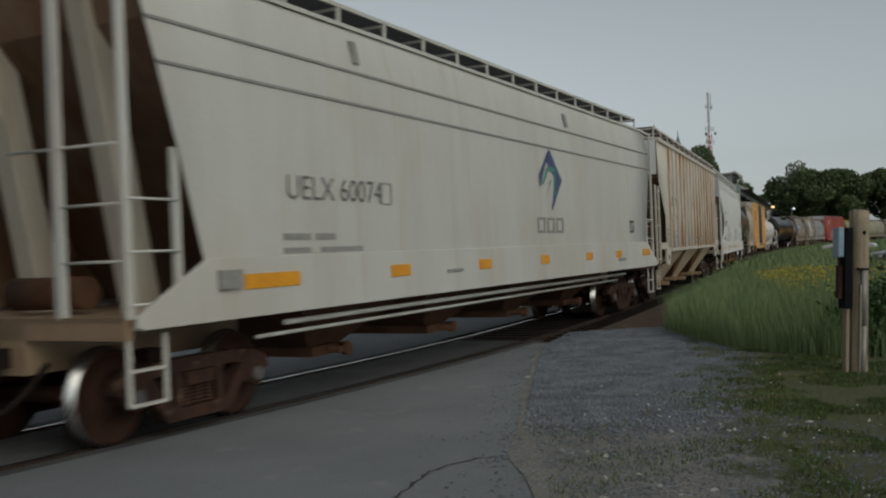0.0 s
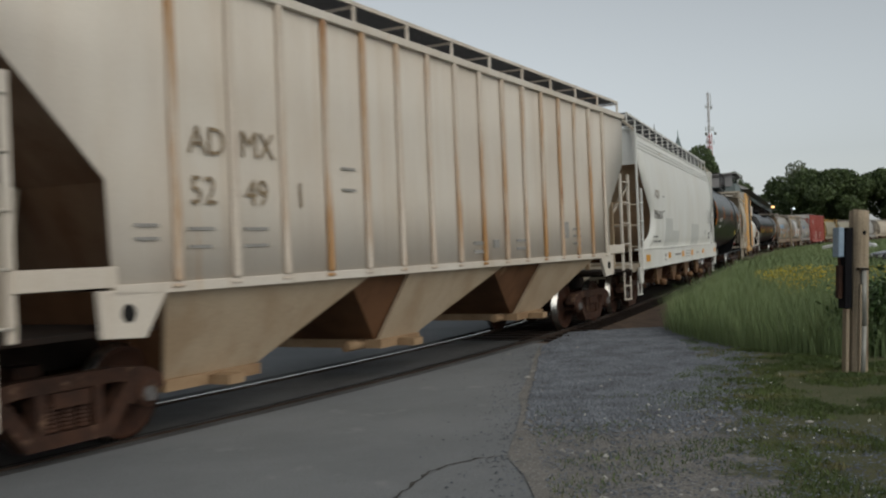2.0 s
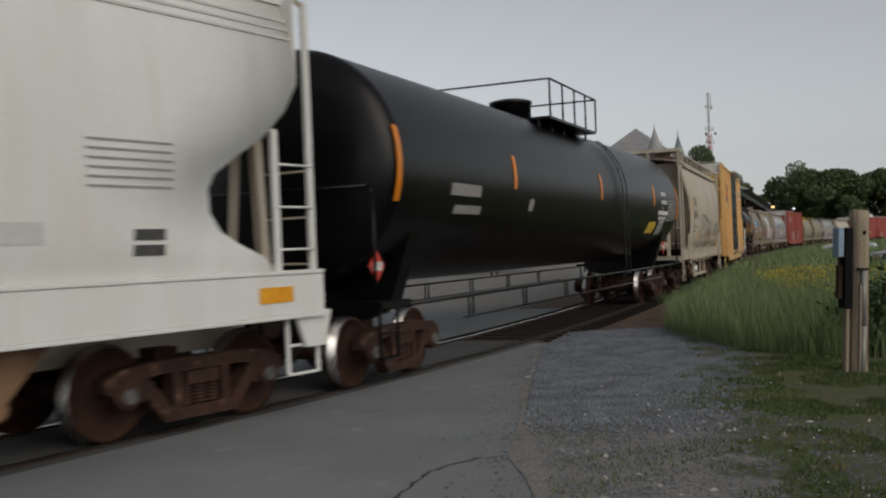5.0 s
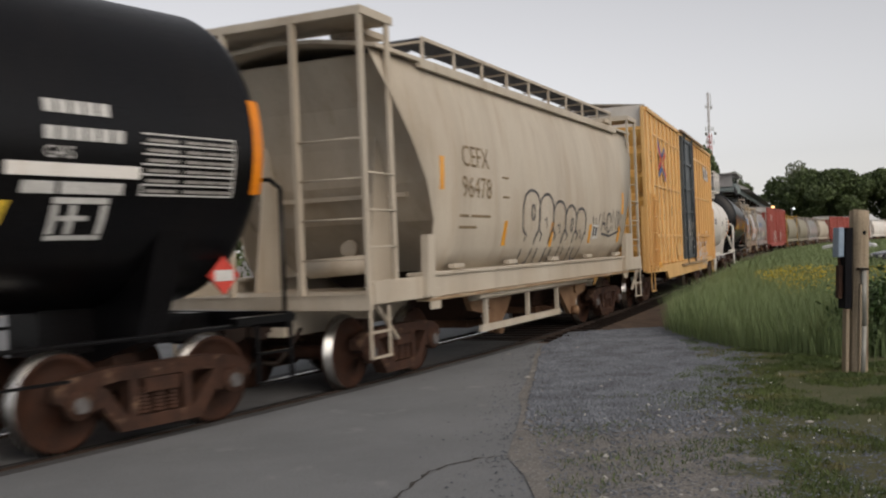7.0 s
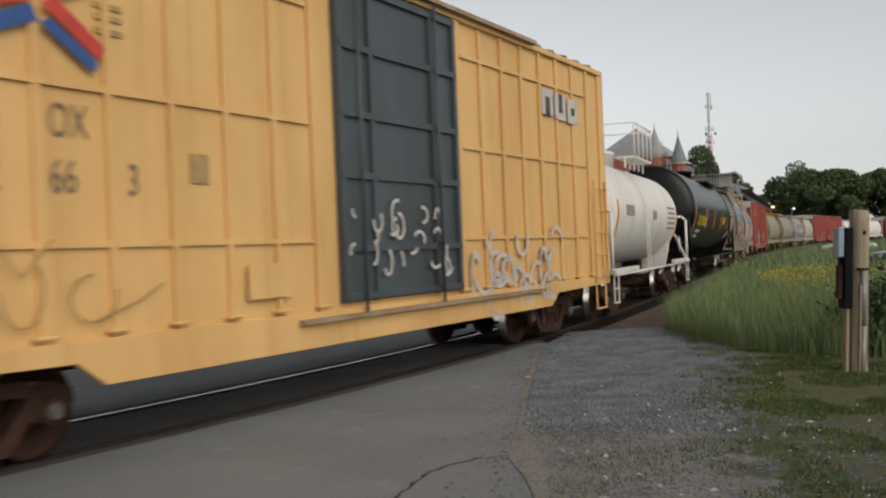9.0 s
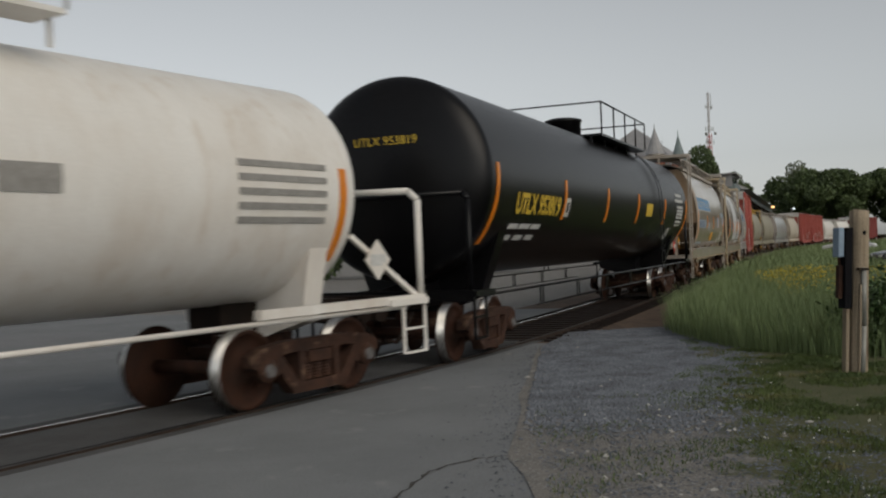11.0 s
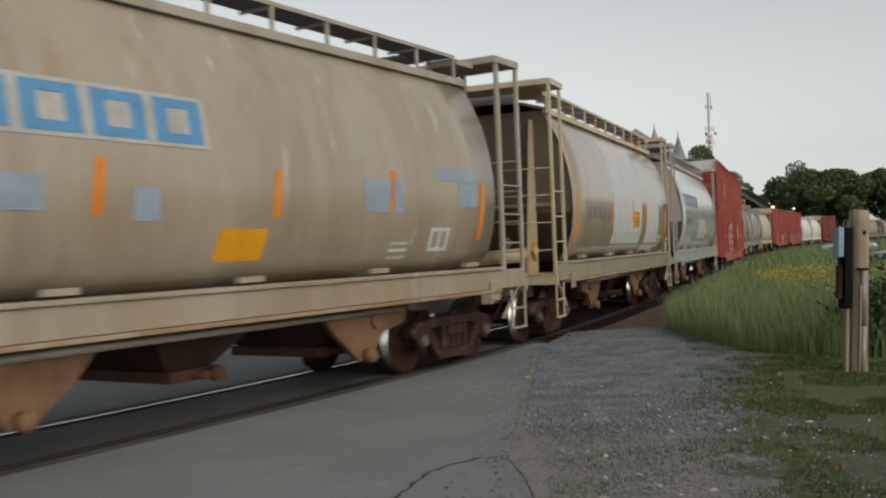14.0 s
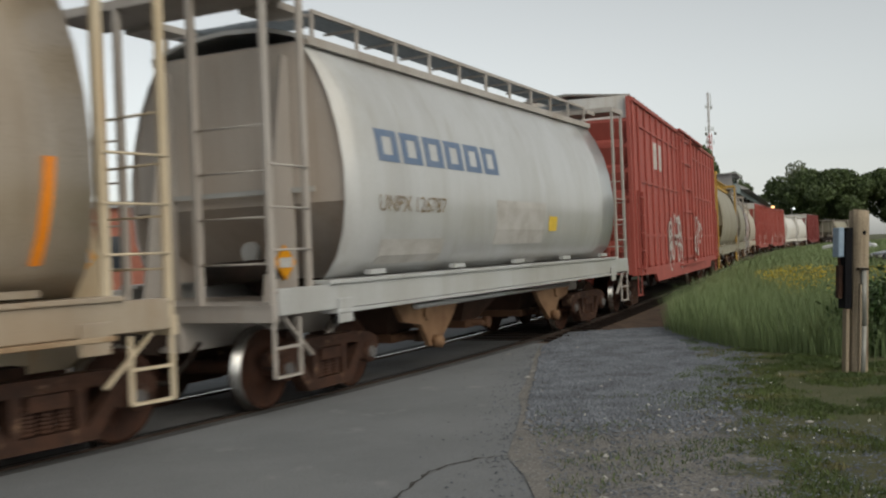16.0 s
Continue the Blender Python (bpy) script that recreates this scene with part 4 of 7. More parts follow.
def side_frame_mesh():
    """A cast side frame: bowed top chord, two columns, a sloping bottom chord and pedestal jaws."""
    bm = bmesh.new()
    y0, y1 = -0.085, 0.085
    slab(bm, [(-1.12, 0.50), (-1.10, 0.62), (-0.92, 0.70), (-0.55, 0.74), (0.55, 0.74), (0.92, 0.70), (1.10, 0.62), (1.12, 0.50), (0.98, 0.44), (0.88, 0.56), (0.50, 0.61), (-0.50, 0.61), (-0.88, 0.56), (-0.98, 0.44)], y0, y1)
    slab(bm, [(-0.80, 0.575), (-0.66, 0.60), (-0.36, 0.26), (0.36, 0.26), (0.66, 0.60), (0.80, 0.575), (0.46, 0.14), (-0.46, 0.14)], y0, y1)
    for s in (-1, 1):
        slab(bm, [(s * 0.27, 0.25), (s * 0.36, 0.25), (s * 0.36, 0.62), (s * 0.25, 0.62)], y0 + 0.004, y1 - 0.004)
        slab(bm, [(s * 0.66, 0.40), (s * 0.74, 0.36), (s * 0.80, 0.57), (s * 0.70, 0.60)], y0 + 0.006, y1 - 0.006)
    return mesh_of("side_frame", bm, M_TRUCK)


def spring_mesh():
    bm = bmesh.new()
    rows = [(0.262, 0.03)]
    for k in range(7):
        z = 0.266 + 0.036 * k
        rows += [(z, 0.066), (z + 0.010, 0.078), (z + 0.024, 0.078), (z + 0.032, 0.062)]
    lathe(bm, rows + [(0.525, 0.03)], "z", (0, 0, 0), 10)
    return mesh_of("spring", bm, M_TRUCK)


def cap_mesh():
    bm = bmesh.new()
    lathe(bm, [(0.0, 0.135), (-0.10, 0.135), (-0.115, 0.12), (-0.115, 0.075), (-0.15, 0.07)], "y", n=20)
    box(bm, -0.15, 0.15, -0.02, 0.14, 0.06, 0.17)
    me = mesh_of("axle_box", bm, M_TRUCK)
    me.materials.append(M_CAPDUST)
    for f in me.polygons:
        if f.center.y < -0.116 and abs(f.center.x) < 0.08:
            f.material_index = 1
    return me


def bolster_mesh():
    bm = bmesh.new()
    box(bm, -0.2, 0.2, -1.1, 1.1, 0.47, 0.60)
    box(bm, -0.14, 0.14, -0.55, 0.55, 0.60, 0.80)
    for x in (-0.42, 0.42):
        box(bm, x - 0.05, x + 0.05, -0.85, 0.85, 0.30, 0.40)
        for y in (-0.745, 0.745):
            box(bm, x * 0.95 - 0.05, x * 0.95 + 0.05, y - 0.05, y + 0.05, 0.25, 0.5)
    return mesh_of("truck", bm, M_TRUCK)


ME_WHEELSET, ME_FRAME, ME_SPRING, ME_CAP, ME_BOLSTER = wheelset_mesh(), side_frame_mesh(), spring_mesh(), cap_mesh(), bolster_mesh()
WHEELSETS = []


def add_trucks(car, half):
    for sx in (-1, 1):
        tr = part("truck", ME_BOLSTER, None, car)
        tr.location = (sx * half, 0, 0)
        for sy in (-1, 1):
            a = part("side_frame", ME_FRAME, None, tr)
            a.location = (0, sy * 1.0, 0)
            for cx in (-0.17, 0.0, 0.17):
                b = part("spring", ME_SPRING, None, tr)
                b.location = (cx, sy * 1.0, 0)
            for ax in (-BASE, BASE):
                c = part("axle_box", ME_CAP, None, tr)
                c.location = (ax, sy * 1.0, WHEEL_R)
                c.rotation_euler = (0, 0, math.pi if sy > 0 else 0)
        for ax in (-BASE, BASE):
            w = part("wheelset", ME_WHEELSET, None, tr, "rusty steel wheels on an axle")
            w.location = (ax, 0, WHEEL_R)
            WHEELSETS.append((w, ax))


def add_couplers(car, end):
    for sx in (-1, 1):
        bm = bmesh.new()
        box(bm, sx * (end - 0.35), sx * (end + 0.22), -0.09, 0.09, 0.77, 0.95)
        slab(bm, [(sx * (end + 0.2), 0.70), (sx * (end + 0.2), 1.02), (sx * (end + 0.42), 0.99), (sx * (end + 0.52), 0.93), (sx * (end + 0.52), 0.76), (sx * (end + 0.40), 0.72)], -0.17, 0.15)
        pipe(bm, [(sx * (end - 0.1), -0.45, 0.80), (sx * (end + 0.1), -0.45, 0.62), (sx * (end + 0.35), -0.4, 0.42), (sx * (end + 0.5), -0.3, 0.45)], 0.03)
        part("coupler", bm, M_UNDER, car, "dark coupler with a hanging air hose")


ME_RUNG = {}


def add_ladder(car, x0, x1, y, z0, z1, material, step=0.42, w=0.065, stile_top=None):
    """Two stiles and rungs between them; x0 and x1 are the stiles' places."""
    bm = bmesh.new()
    for x in (x0, x1):
        box(bm, x - w / 2, x + w / 2, y - 0.022, y + 0.022, z0, (stile_top or z1) if x == x0 else z1)
    ob = part("ladder", bm, material, car)
    key = (round(abs(x1 - x0), 2), material.name)
    if key not in ME_RUNG:
        b2 = bmesh.new()
        rod(b2, (-abs(x1 - x0) / 2, 0, 0), (abs(x1 - x0) / 2, 0, 0), 0.014, 6)
        ME_RUNG[key] = mesh_of("rung", b2, material)
    z = z0 + 0.12
    while z < z1 - 0.05:
        r = part("rung", ME_RUNG[key], None, ob)
        r.location = ((x0 + x1) / 2, y - 0.03 if y < 0 else y + 0.03, z)
        z += step


def add_end_ladder(car, x, y0, y1, z0, z1, material, step=0.42):
    bm = bmesh.new()
    for y in (y0, y1):
        box(bm, x - 0.022, x + 0.022, y - 0.03, y + 0.03, z0, z1)
    z = z0 + 0.12
    while z < z1:
        rod(bm, (x, y0, z), (x, y1, z), 0.014, 6)
        z += step
    part("end_ladder", bm, material, car)


def surface_y(profile, z):
    zs, ys = [q[1] for q in profile], [q[0] for q in profile]
    return float(np.interp(z, zs, ys))


def bars(car, name, rects, yf, material, label="", thick=0.012, lean=0.0):
    """Thin plates on the car's near side; rects are (x0, x1, z0, z1); yf gives the side's half width at a height."""
    thick = max(thick, 0.012)
    single = name in ("lift_bracket", "stencil", "stencil_inner", "paint_or_reflection_panel", "emblem_block", "paint_patch", "notice_panel", "emblem_ground", "emblem_bar", "reflector", "table_rule")
    bm, ob = bmesh.new(), None
    for x0, x1, z0, z1 in rects:
        n = max(1, int(abs(z1 - z0) / 0.1))
        rows = []
        for k in range(n + 1):
            z = z0 + (z1 - z0) * k / n
            y, s = -yf(z), lean * (z - z0)
            rows.append([bm.verts.new(p) for p in ((x0 + s, y + 0.004, z), (x0 + s, y - thick, z), (x1 + s, y - thick, z), (x1 + s, y + 0.004, z))])
        for a, b in zip(rows, rows[1:]):
            for k in range(3):
                bm.faces.new((a[k], a[k + 1], b[k + 1], b[k]))
        bm.faces.new(rows[0]), bm.faces.new(rows[-1])
        if single:
            ob = part(name, bm, material, car, label)
            bm = bmesh.new()
    if single:
        bm.free()
        return ob
    return part(name, bm, material, car, label)


def lettering(car, text, x0, z0, height, yf, material, stretch=1.0, bold=0.0):
    cu = bpy.data.curves.new("lettering", "FONT")
    cu.body, cu.size, cu.extrude, cu.resolution_u, cu.offset = text, height / 0.69, 0.0, 3, bold
    tmp = bpy.data.objects.new("lettering", cu)
    me = bpy.data.meshes.new_from_object(tmp)
    bpy.data.objects.remove(tmp)
    for v in me.vertices:
        z = z0 + v.co.y
        v.co = Vector((x0 + v.co.x * stretch, -yf(z) - 0.014, z))
    bm = bmesh.new()
    bm.from_mesh(me)
    bpy.data.meshes.remove(me)
    return loose("letter", bm, material, car)


def hollow_blocks(car, name, x0, x1, z0, z1, n, yf, material, gap=0.25, wall=0.26, label=""):
    """A row of n plain blocks with open middles, standing for the shapes of an emblem's word."""
    w = (x1 - x0) / (n + gap * (n - 1))
    for k in range(n):
        a = x0 + k * w * (1 + gap)
        t, h = w * wall, (z1 - z0) * wall * 0.8
        bars(car, name, [(a, a + w, z0, z0 + h), (a, a + w, z1 - h, z1), (a, a + t, z0 + h, z1 - h), (a + w - t, a + w, z0 + h, z1 - h)], yf, material, label)


def blocks(car, name, x0, x1, z0, z1, n, yf, material, gap=0.3, label=""):
    """A row of n plain blocks that stands for writing."""
    w = (x1 - x0) / (n + gap * (n - 1))
    return bars(car, name, [(x0 + k * w * (1 + gap), x0 + k * w * (1 + gap) + w, z0, z1) for k in range(n)], yf, material, label)


def stroke(car, pts, yf, material, w=0.045, name="graffiti"):
    """A painted line along points (x, z) of the near side."""
    bm = bmesh.new()
    pts = [p for k, p in enumerate(pts) if k == 0 or math.dist(p, pts[k - 1]) > 1e-4]
    rows = []
    for k, (x, z) in enumerate(pts):
        (xa, za), (xb, zb) = pts[max(k - 1, 0)], pts[min(k + 1, len(pts) - 1)]
        d = Vector((xb - xa, zb - za))
        d = d.normalized() if d.length > 1e-4 else Vector((1, 0))
        n = Vector((-d.y, d.x)) * w / 2
        rows.append([bm.verts.new((x + s * n.x, -yf(z + s * n.y) - 0.015, z + s * n.y)) for s in (1, -1)])
    for a, b in zip(rows, rows[1:]):
        bm.faces.new((a[0], a[1], b[1], b[0]))
    return part(name, bm, material, car)


def loop_curve(cx, cz, rx, rz, a0, a1, n=12):
    return [(cx + rx * math.cos(radians(a0 + (a1 - a0) * k / n)), cz + rz * math.sin(radians(a0 + (a1 - a0) * k / n))) for k in range(n + 1)]


def shell(car, profile, xs, xi, material, roof_material, roof, ribs=None):
    """The body: both sides along a profile of (half width, height), ends cut by xs(height), slope sheets at xi(height)."""
    bm = bmesh.new()
    div = 12
    for sy in (-1, 1):
        rows = []
        for y, z in profile:
            e = xs(z)
            rows.append([bm.verts.new((-e + 2 * e * k / div, sy * y, z)) for k in range(div + 1)])
        for a, b in zip(rows, rows[1:]):
            for k in range(div):
                f = bm.faces.new((a[k], a[k + 1], b[k + 1], b[k]))
                f.smooth = True
    ob = part("side_sheet", bm, material, car)
    sol = ob.modifiers.new("plate", "SOLIDIFY")
    sol.thickness, sol.offset = 0.010, 0.0
    bm = bmesh.new()
    for sx in (-1, 1):
        prev = None
        for y, z in profile:
            e = sx * xi(z)
            row = [bm.verts.new((e, t * (y - 0.02), z)) for t in (-1, -0.5, 0, 0.5, 1)]
            if prev:
                for k in range(4):
                    bm.faces.new((prev[k], prev[k + 1], row[k + 1], row[k]))
            prev = row
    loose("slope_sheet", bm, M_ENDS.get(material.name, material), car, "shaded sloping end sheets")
    bm = bmesh.new()
    for sx in (-1, 1):
        for sy in (-1, 1):
            rows = [[bm.verts.new((sx * x, sy * (y - 0.016), z)) for x in (xi(z) - 0.05, xs(z) - 0.03)] for y, z in profile if xs(z) - xi(z) > 0.02]
            for a, b in zip(rows, rows[1:]):
                bm.faces.new((a[0], a[1], b[1], b[0]))
    loose("pocket_lining", bm, M_LININGS.get(material.name, M_ENDS.get(material.name, material)), car, "soiled, shaded inner face of the end pocket")
    bm = bmesh.new()
    e = xs(profile[-1][1]) + 0.02
    full = [(y, z) for y, z in roof] + [(-y, z) for y, z in roof[::-1][1:]]
    for ya, yb in zip(full, full[1:]):
        v = [bm.verts.new(p) for p in ((-e, ya[0], ya[1]), (e, ya[0], ya[1]), (e, yb[0], yb[1]), (-e, yb[0], yb[1]), (-e, ya[0], ya[1] - 0.05), (e, ya[0], ya[1] - 0.05), (e, yb[0], yb[1] - 0.05), (-e, yb[0], yb[1] - 0.05))]
        for f in ((0, 1, 2, 3), (7, 6, 5, 4), (0, 4, 5, 1), (2, 6, 7, 3), (0, 3, 7, 4), (1, 5, 6, 2)):
            bm.faces.new([v[i] for i in f])
    part("roof", bm, roof_material, car)
    return lambda z: surface_y(profile, z)


def hopper_bays(car, n, length, z_top, material, y_top=1.35, z_out=0.42, deep=0.34):
    pitch = length / n
    for k in range(n):
        cx = -length / 2 + pitch * (k + 0.5)
        bm = bmesh.new()
        a = [(cx - pitch * 0.5, y_top), (cx + pitch * 0.5, y_top), (cx + pitch * 0.5, -y_top), (cx - pitch * 0.5, -y_top)]
        b = [(cx - deep, 0.62), (cx + deep, 0.62), (cx + deep, -0.62), (cx - deep, -0.62)]
        va = [bm.verts.new((x, y, z_top)) for x, y in a]
        vb = [bm.verts.new((x, y, z_out + 0.1)) for x, y in b]
        for i in range(4):
            bm.faces.new((va[i], va[(i + 1) % 4], vb[(i + 1) % 4], vb[i]))
        bm.faces.new(va), bm.faces.new(vb)
        bay = part("hopper_bay", bm, material, car)
        bm = bmesh.new()
        box(bm, cx - deep - 0.06, cx + deep + 0.06, -0.72, 0.72, z_out, z_out + 0.12)
        rod(bm, (cx, -0.9, z_out + 0.06), (cx, 0.9, z_out + 0.06), 0.05, 8)
        for y in (-0.86, 0.86):
            rod(bm, (cx + 0.18, y - 0.05, z_out + 0.06), (cx + 0.18, y + 0.05, z_out + 0.06), 0.09, 10)
        part("outlet_gate", bm, M_UNDER_TAN, bay, "sliding outlet gate with capstans")


def walkway(car, half, z, y0, y1, roof_z, material, post_material, pitch=1.12, end_over=0.0):
    """Grated running boards on both sides of the roof, on posts, with cross walks at the ends."""
    bm = bmesh.new()
    for sy in (-1, 1):
        a, b = (sy * y0, sy * y1) if sy > 0 else (sy * y1, sy * y0)
        k = 0
        while a + 0.06 * k < b:
            y = a + 0.06 * k
            box(bm, -half, half, y - 0.006, y + 0.006, z - 0.045, z)
            k += 1
        x = -half
        while x <= half:
            box(bm, x - 0.006, x + 0.006, a, b, z - 0.03, z - 0.006)
            x += 0.28
    for sx in (-1, 1):
        for k in range(7):
            x = sx * (half - 0.05 - 0.09 * k)
            box(bm, x - 0.008, x + 0.008, -y0, y0, z - 0.045, z)
    part("walkway", bm, material, car)
    bm = bmesh.new()
    for sy in (-1, 1):
        n = int(2 * half / pitch)
        for k in range(n + 1):
            x = -half + 2 * half * k / n
            beam(bm, (x, sy * y1, roof_z - 0.12), (x, sy * y1, z), 0.05, 0.03)
            beam(bm, (x, sy * y0, z - 0.06), (x, sy * y1, z - 0.06), 0.03, 0.03)
        beam(bm, (-half, sy * y1, z - 0.02), (half, sy * y1, z - 0.02), 0.03, 0.05)
    part("walkway_bracket", bm, post_material, car)


def end_sill(car, end, inner, material, z0=1.02, z1=1.22):
    for sx in (-1, 1):
        bm = bmesh.new()
        box(bm, sx * inner, sx * end, -1.48, 1.48, z1 - 0.05, z1)
        box(bm, sx * (end - 0.08), sx * end, -1.5, 1.5, z0, z1)
        box(bm, sx * (inner - 1.0), sx * end, -0.28, 0.28, 0.70, z1 - 0.05)
        loose("end_platform", bm, material, car)


def steps(car, end, material, z=0.45):
    """Sill steps at the four corners."""
    for sx in (-1, 1):
        for sy in (-1, 1):
            bm = bmesh.new()
            xa, xb, y = sx * (end - 0.05), sx * (end - 0.50), sy * 1.47
            beam(bm, (xa, y, 1.05), (xa, y, z), 0.05, 0.02)
            beam(bm, (xb, y, 1.05), (xb, y, z), 0.05, 0.02)
            beam(bm, (xa, y, z), (xb, y, z), 0.06, 0.025)
            beam(bm, (xa, y, z + 0.3), (xb, y, z + 0.3), 0.06, 0.025)
            part("sill_step", bm, material, car)


def reflectors(car, places, z0, z1, yf, material):
    for x0, x1 in places:
        bars(car, "reflector", [(x0, x1, z0, z1)], yf, material, "reflective marker strip")


M_ENDS, M_LININGS = {}, {}
CARS = []


def begin(name, label, centre, half_tc, end, category="freight car"):
    car = empty(name, label, category, "freight train cars")
    add_trucks(car, half_tc)
    add_couplers(car, end)
    CARS.append((car, centre, half_tc))
    return car


def lin(pairs):
    zs, es = [q[0] for q in pairs], [q[1] for q in pairs]
    return lambda z: float(np.interp(z, zs, es))


def end_lettering(car, text, x, y0, z0, height, material):
    """Writing on the leading end, read from ahead of the car."""
    cu = bpy.data.curves.new("lettering", "FONT")
    cu.body, cu.size, cu.resolution_u = text, height / 0.69, 3
    tmp = bpy.data.objects.new("lettering", cu)
    me = bpy.data.meshes.new_from_object(tmp)
    bpy.data.objects.remove(tmp)
    for v in me.vertices:
        v.co = Vector((x, y0 - v.co.x, z0 + v.co.y))
    me.materials.clear()
    me.materials.append(material)
    return part("lettering", me, None, car)


# ---- long smooth-sided grey hopper ----
def car_grey_hopper(centre, half_tc=7.645, letters=True):
    car = begin("covered_hopper_car", "long grey smooth-sided covered hopper car with a leaf emblem", centre, half_tc, 9.05)
    prof = [(1.50, 1.25), (1.55, 1.70), (1.56, 2.6), (1.55, 3.45), (1.52, 3.9), (1.43, 4.32), (1.36, 4.45)]
    xs = lin([(1.2, 8.05), (1.7, 8.08), (3.6, 8.66), (4.0, 8.75), (4.45, 8.78)])
    xi = lin([(1.2, 6.2), (2.4, 7.1), (3.9, 8.55), (4.45, 8.7)])
    yf = shell(car, prof, xs, xi, M_GREY, M_GREY, [(1.42, 4.47), (0.7, 4.60), (0, 4.63)])
    for sy in (-1, 1):
        bm = bmesh.new()
        slab(bm, [(-9.02, 1.12), (9.02, 1.12), (9.02, 1.22), (8.08, 1.70), (-8.08, 1.70), (-9.02, 1.22)], sy * 1.57, sy * 1.60)
        box(bm, -8.95, 8.95, sy * 1.47, sy * 1.60, 1.10, 1.135)
        loose("side_sill", bm, M_GREY, car, "", 0.008)
        bm = bmesh.new()
        for z in (3.47, 3.86):
            beam(bm, (-xs(z), sy * (yf(z) + 0.012), z), (xs(z), sy * (yf(z) + 0.012), z), 0.02, 0.03)
        part("seam_strip", bm, M_FADED, car)
        bm = bmesh.new()
        rod(bm, (-6.6, sy * 1.38, 0.98), (6.8, sy * 1.38, 0.98), 0.03)
        rod(bm, (-7.0, sy * 1.3, 0.86), (6.4, sy * 1.3, 0.86), 0.022)
        part("train_pipe", bm, M_GREY, car)
    end_sill(car, 9.05, 7.0, M_SLOPE_TAN)
    steps(car, 9.05, M_GREY)
    for sx in (-1, 1):
        for sy in (-1, 1):
            add_ladder(car, sx * 9.0, sx * 8.38, sy * 1.5, 1.2, 2.72, M_GREY, 0.46, 0.09, 4.4)
            bm = bmesh.new()
            beam(bm, (sx * 9.0, sy * 1.5, 4.36), (sx * 8.6, sy * 1.36, 4.44), 0.09, 0.05)
            rod(bm, (sx * 9.0, sy * 1.5, 2.72), (sx * 9.0, sy * 0.1, 2.72), 0.016, 6)
            rod(bm, (sx * 9.0, sy * 1.5, 2.2), (sx * 9.0, sy * 0.75, 2.2), 0.016, 6)
            rod(bm, (sx * 9.0, sy * 1.5, 1.7), (sx * 9.0, sy * 0.75, 1.7), 0.016, 6)
            box(bm, sx * 8.97, sx * 9.05, sy * 0.72 - 0.04, sy * 0.72 + 0.04, 1.2, 4.38)
            loose("end_brace", bm, M_GREY, car)
            bm = bmesh.new()
            slab(bm, [(sx * 8.74, 4.36), (sx * 8.44, 4.36), (sx * 7.80, 1.2), (sx * 8.12, 1.2)], sy * 0.66 - 0.13, sy * 0.66 + 0.13)
            soft(part("end_stiffener", bm, M_BEIGE, car, "broad tan stiffener on the sloping end"), 0.02)
        bm = bmesh.new()
        rod(bm, (sx * 8.55, -0.55, 1.42), (sx * 8.55, 0.4, 1.42), 0.16, 14)
        part("air_reservoir", bm, M_UNDER_TAN, car)
    hopper_bays(car, 4, 12.6, 1.3, M_UNDER_TAN)
    walkway(car, 8.5, 4.75, 0.75, 1.28, 4.5, M_GRATE, M_GREY)
    ys = lambda z: 1.60
    reflectors(car, [(-7.55, -6.6), (-4.6, -4.1), (-1.9, -1.45), (0.75, 1.15), (3.3, 3.7), (5.4, 5.8), (7.6, 8.3)], 1.38, 1.53, ys, M_REFLECT)
    if letters:
        bars(car, "lift_bracket", [(-7.95, -7.62, 1.40, 1.58)], ys, M_FADED, "worn steel jacking pad", 0.05)
        bars(car, "lift_bracket", [(-3.0, -2.5, 1.38, 1.42), (5.6, 6.1, 1.30, 1.36)], ys, M_FADED, "", 0.02)
        lettering(car, "UELX 60074", -6.75, 2.30, 0.26, yf, M_FADED3, 1.05)
        hollow_blocks(car, "stencil_box", -4.72, -4.45, 2.28, 2.56, 1, yf, M_FADED, 0.2, 0.1)
        bars(car, "stencil", [(-6.8, -6.3, 1.86, 1.93), (-6.2, -5.8, 1.86, 1.93), (-6.8, -6.3, 1.72, 1.78), (-6.1, -5.2, 1.72, 1.78)], yf, M_FADED)
        # emblem: a dark lozenge with a pale green-edged leaf, and three open blocks under it
        bm = bmesh.new()
        for quad in ([(0.75, 2.95), (1.35, 3.45), (1.15, 3.30), (0.80, 2.72)], [(1.35, 3.45), (1.98, 2.9), (1.70, 2.86), (1.15, 3.22)], [(1.98, 2.9), (1.40, 2.33), (1.36, 2.40), (1.70, 2.86)], [(1.70, 2.86), (1.5, 2.45), (1.38, 2.36), (1.62, 3.0)]):
            bm.faces.new([bm.verts.new((x, -yf(z) - 0.014, z)) for x, z in quad])
        emblem = part("emblem", bm, M_NAVY, car, "navy and green leaf emblem")
        emblem.location.x = 0.12
        bm = bmesh.new()
        for quad in ([(0.90, 2.80), (1.20, 3.12), (1.56, 3.12), (1.56, 3.04), (1.24, 3.04), (0.95, 2.76)], [(1.10, 2.58), (1.30, 2.86), (1.45, 2.90), (1.28, 2.78)], [(1.56, 3.1), (1.62, 3.1), (1.60, 2.70), (1.50, 2.50)]):
            bm.faces.new([bm.verts.new((x, -yf(z) - 0.018, z)) for x, z in quad])
        part("leaf", bm, M_GREEN, emblem, "green leaf edge")
        hollow_blocks(car, "emblem_shape", 0.74, 2.12, 1.92, 2.20, 3, yf, M_FADED, 0.2, 0.22)
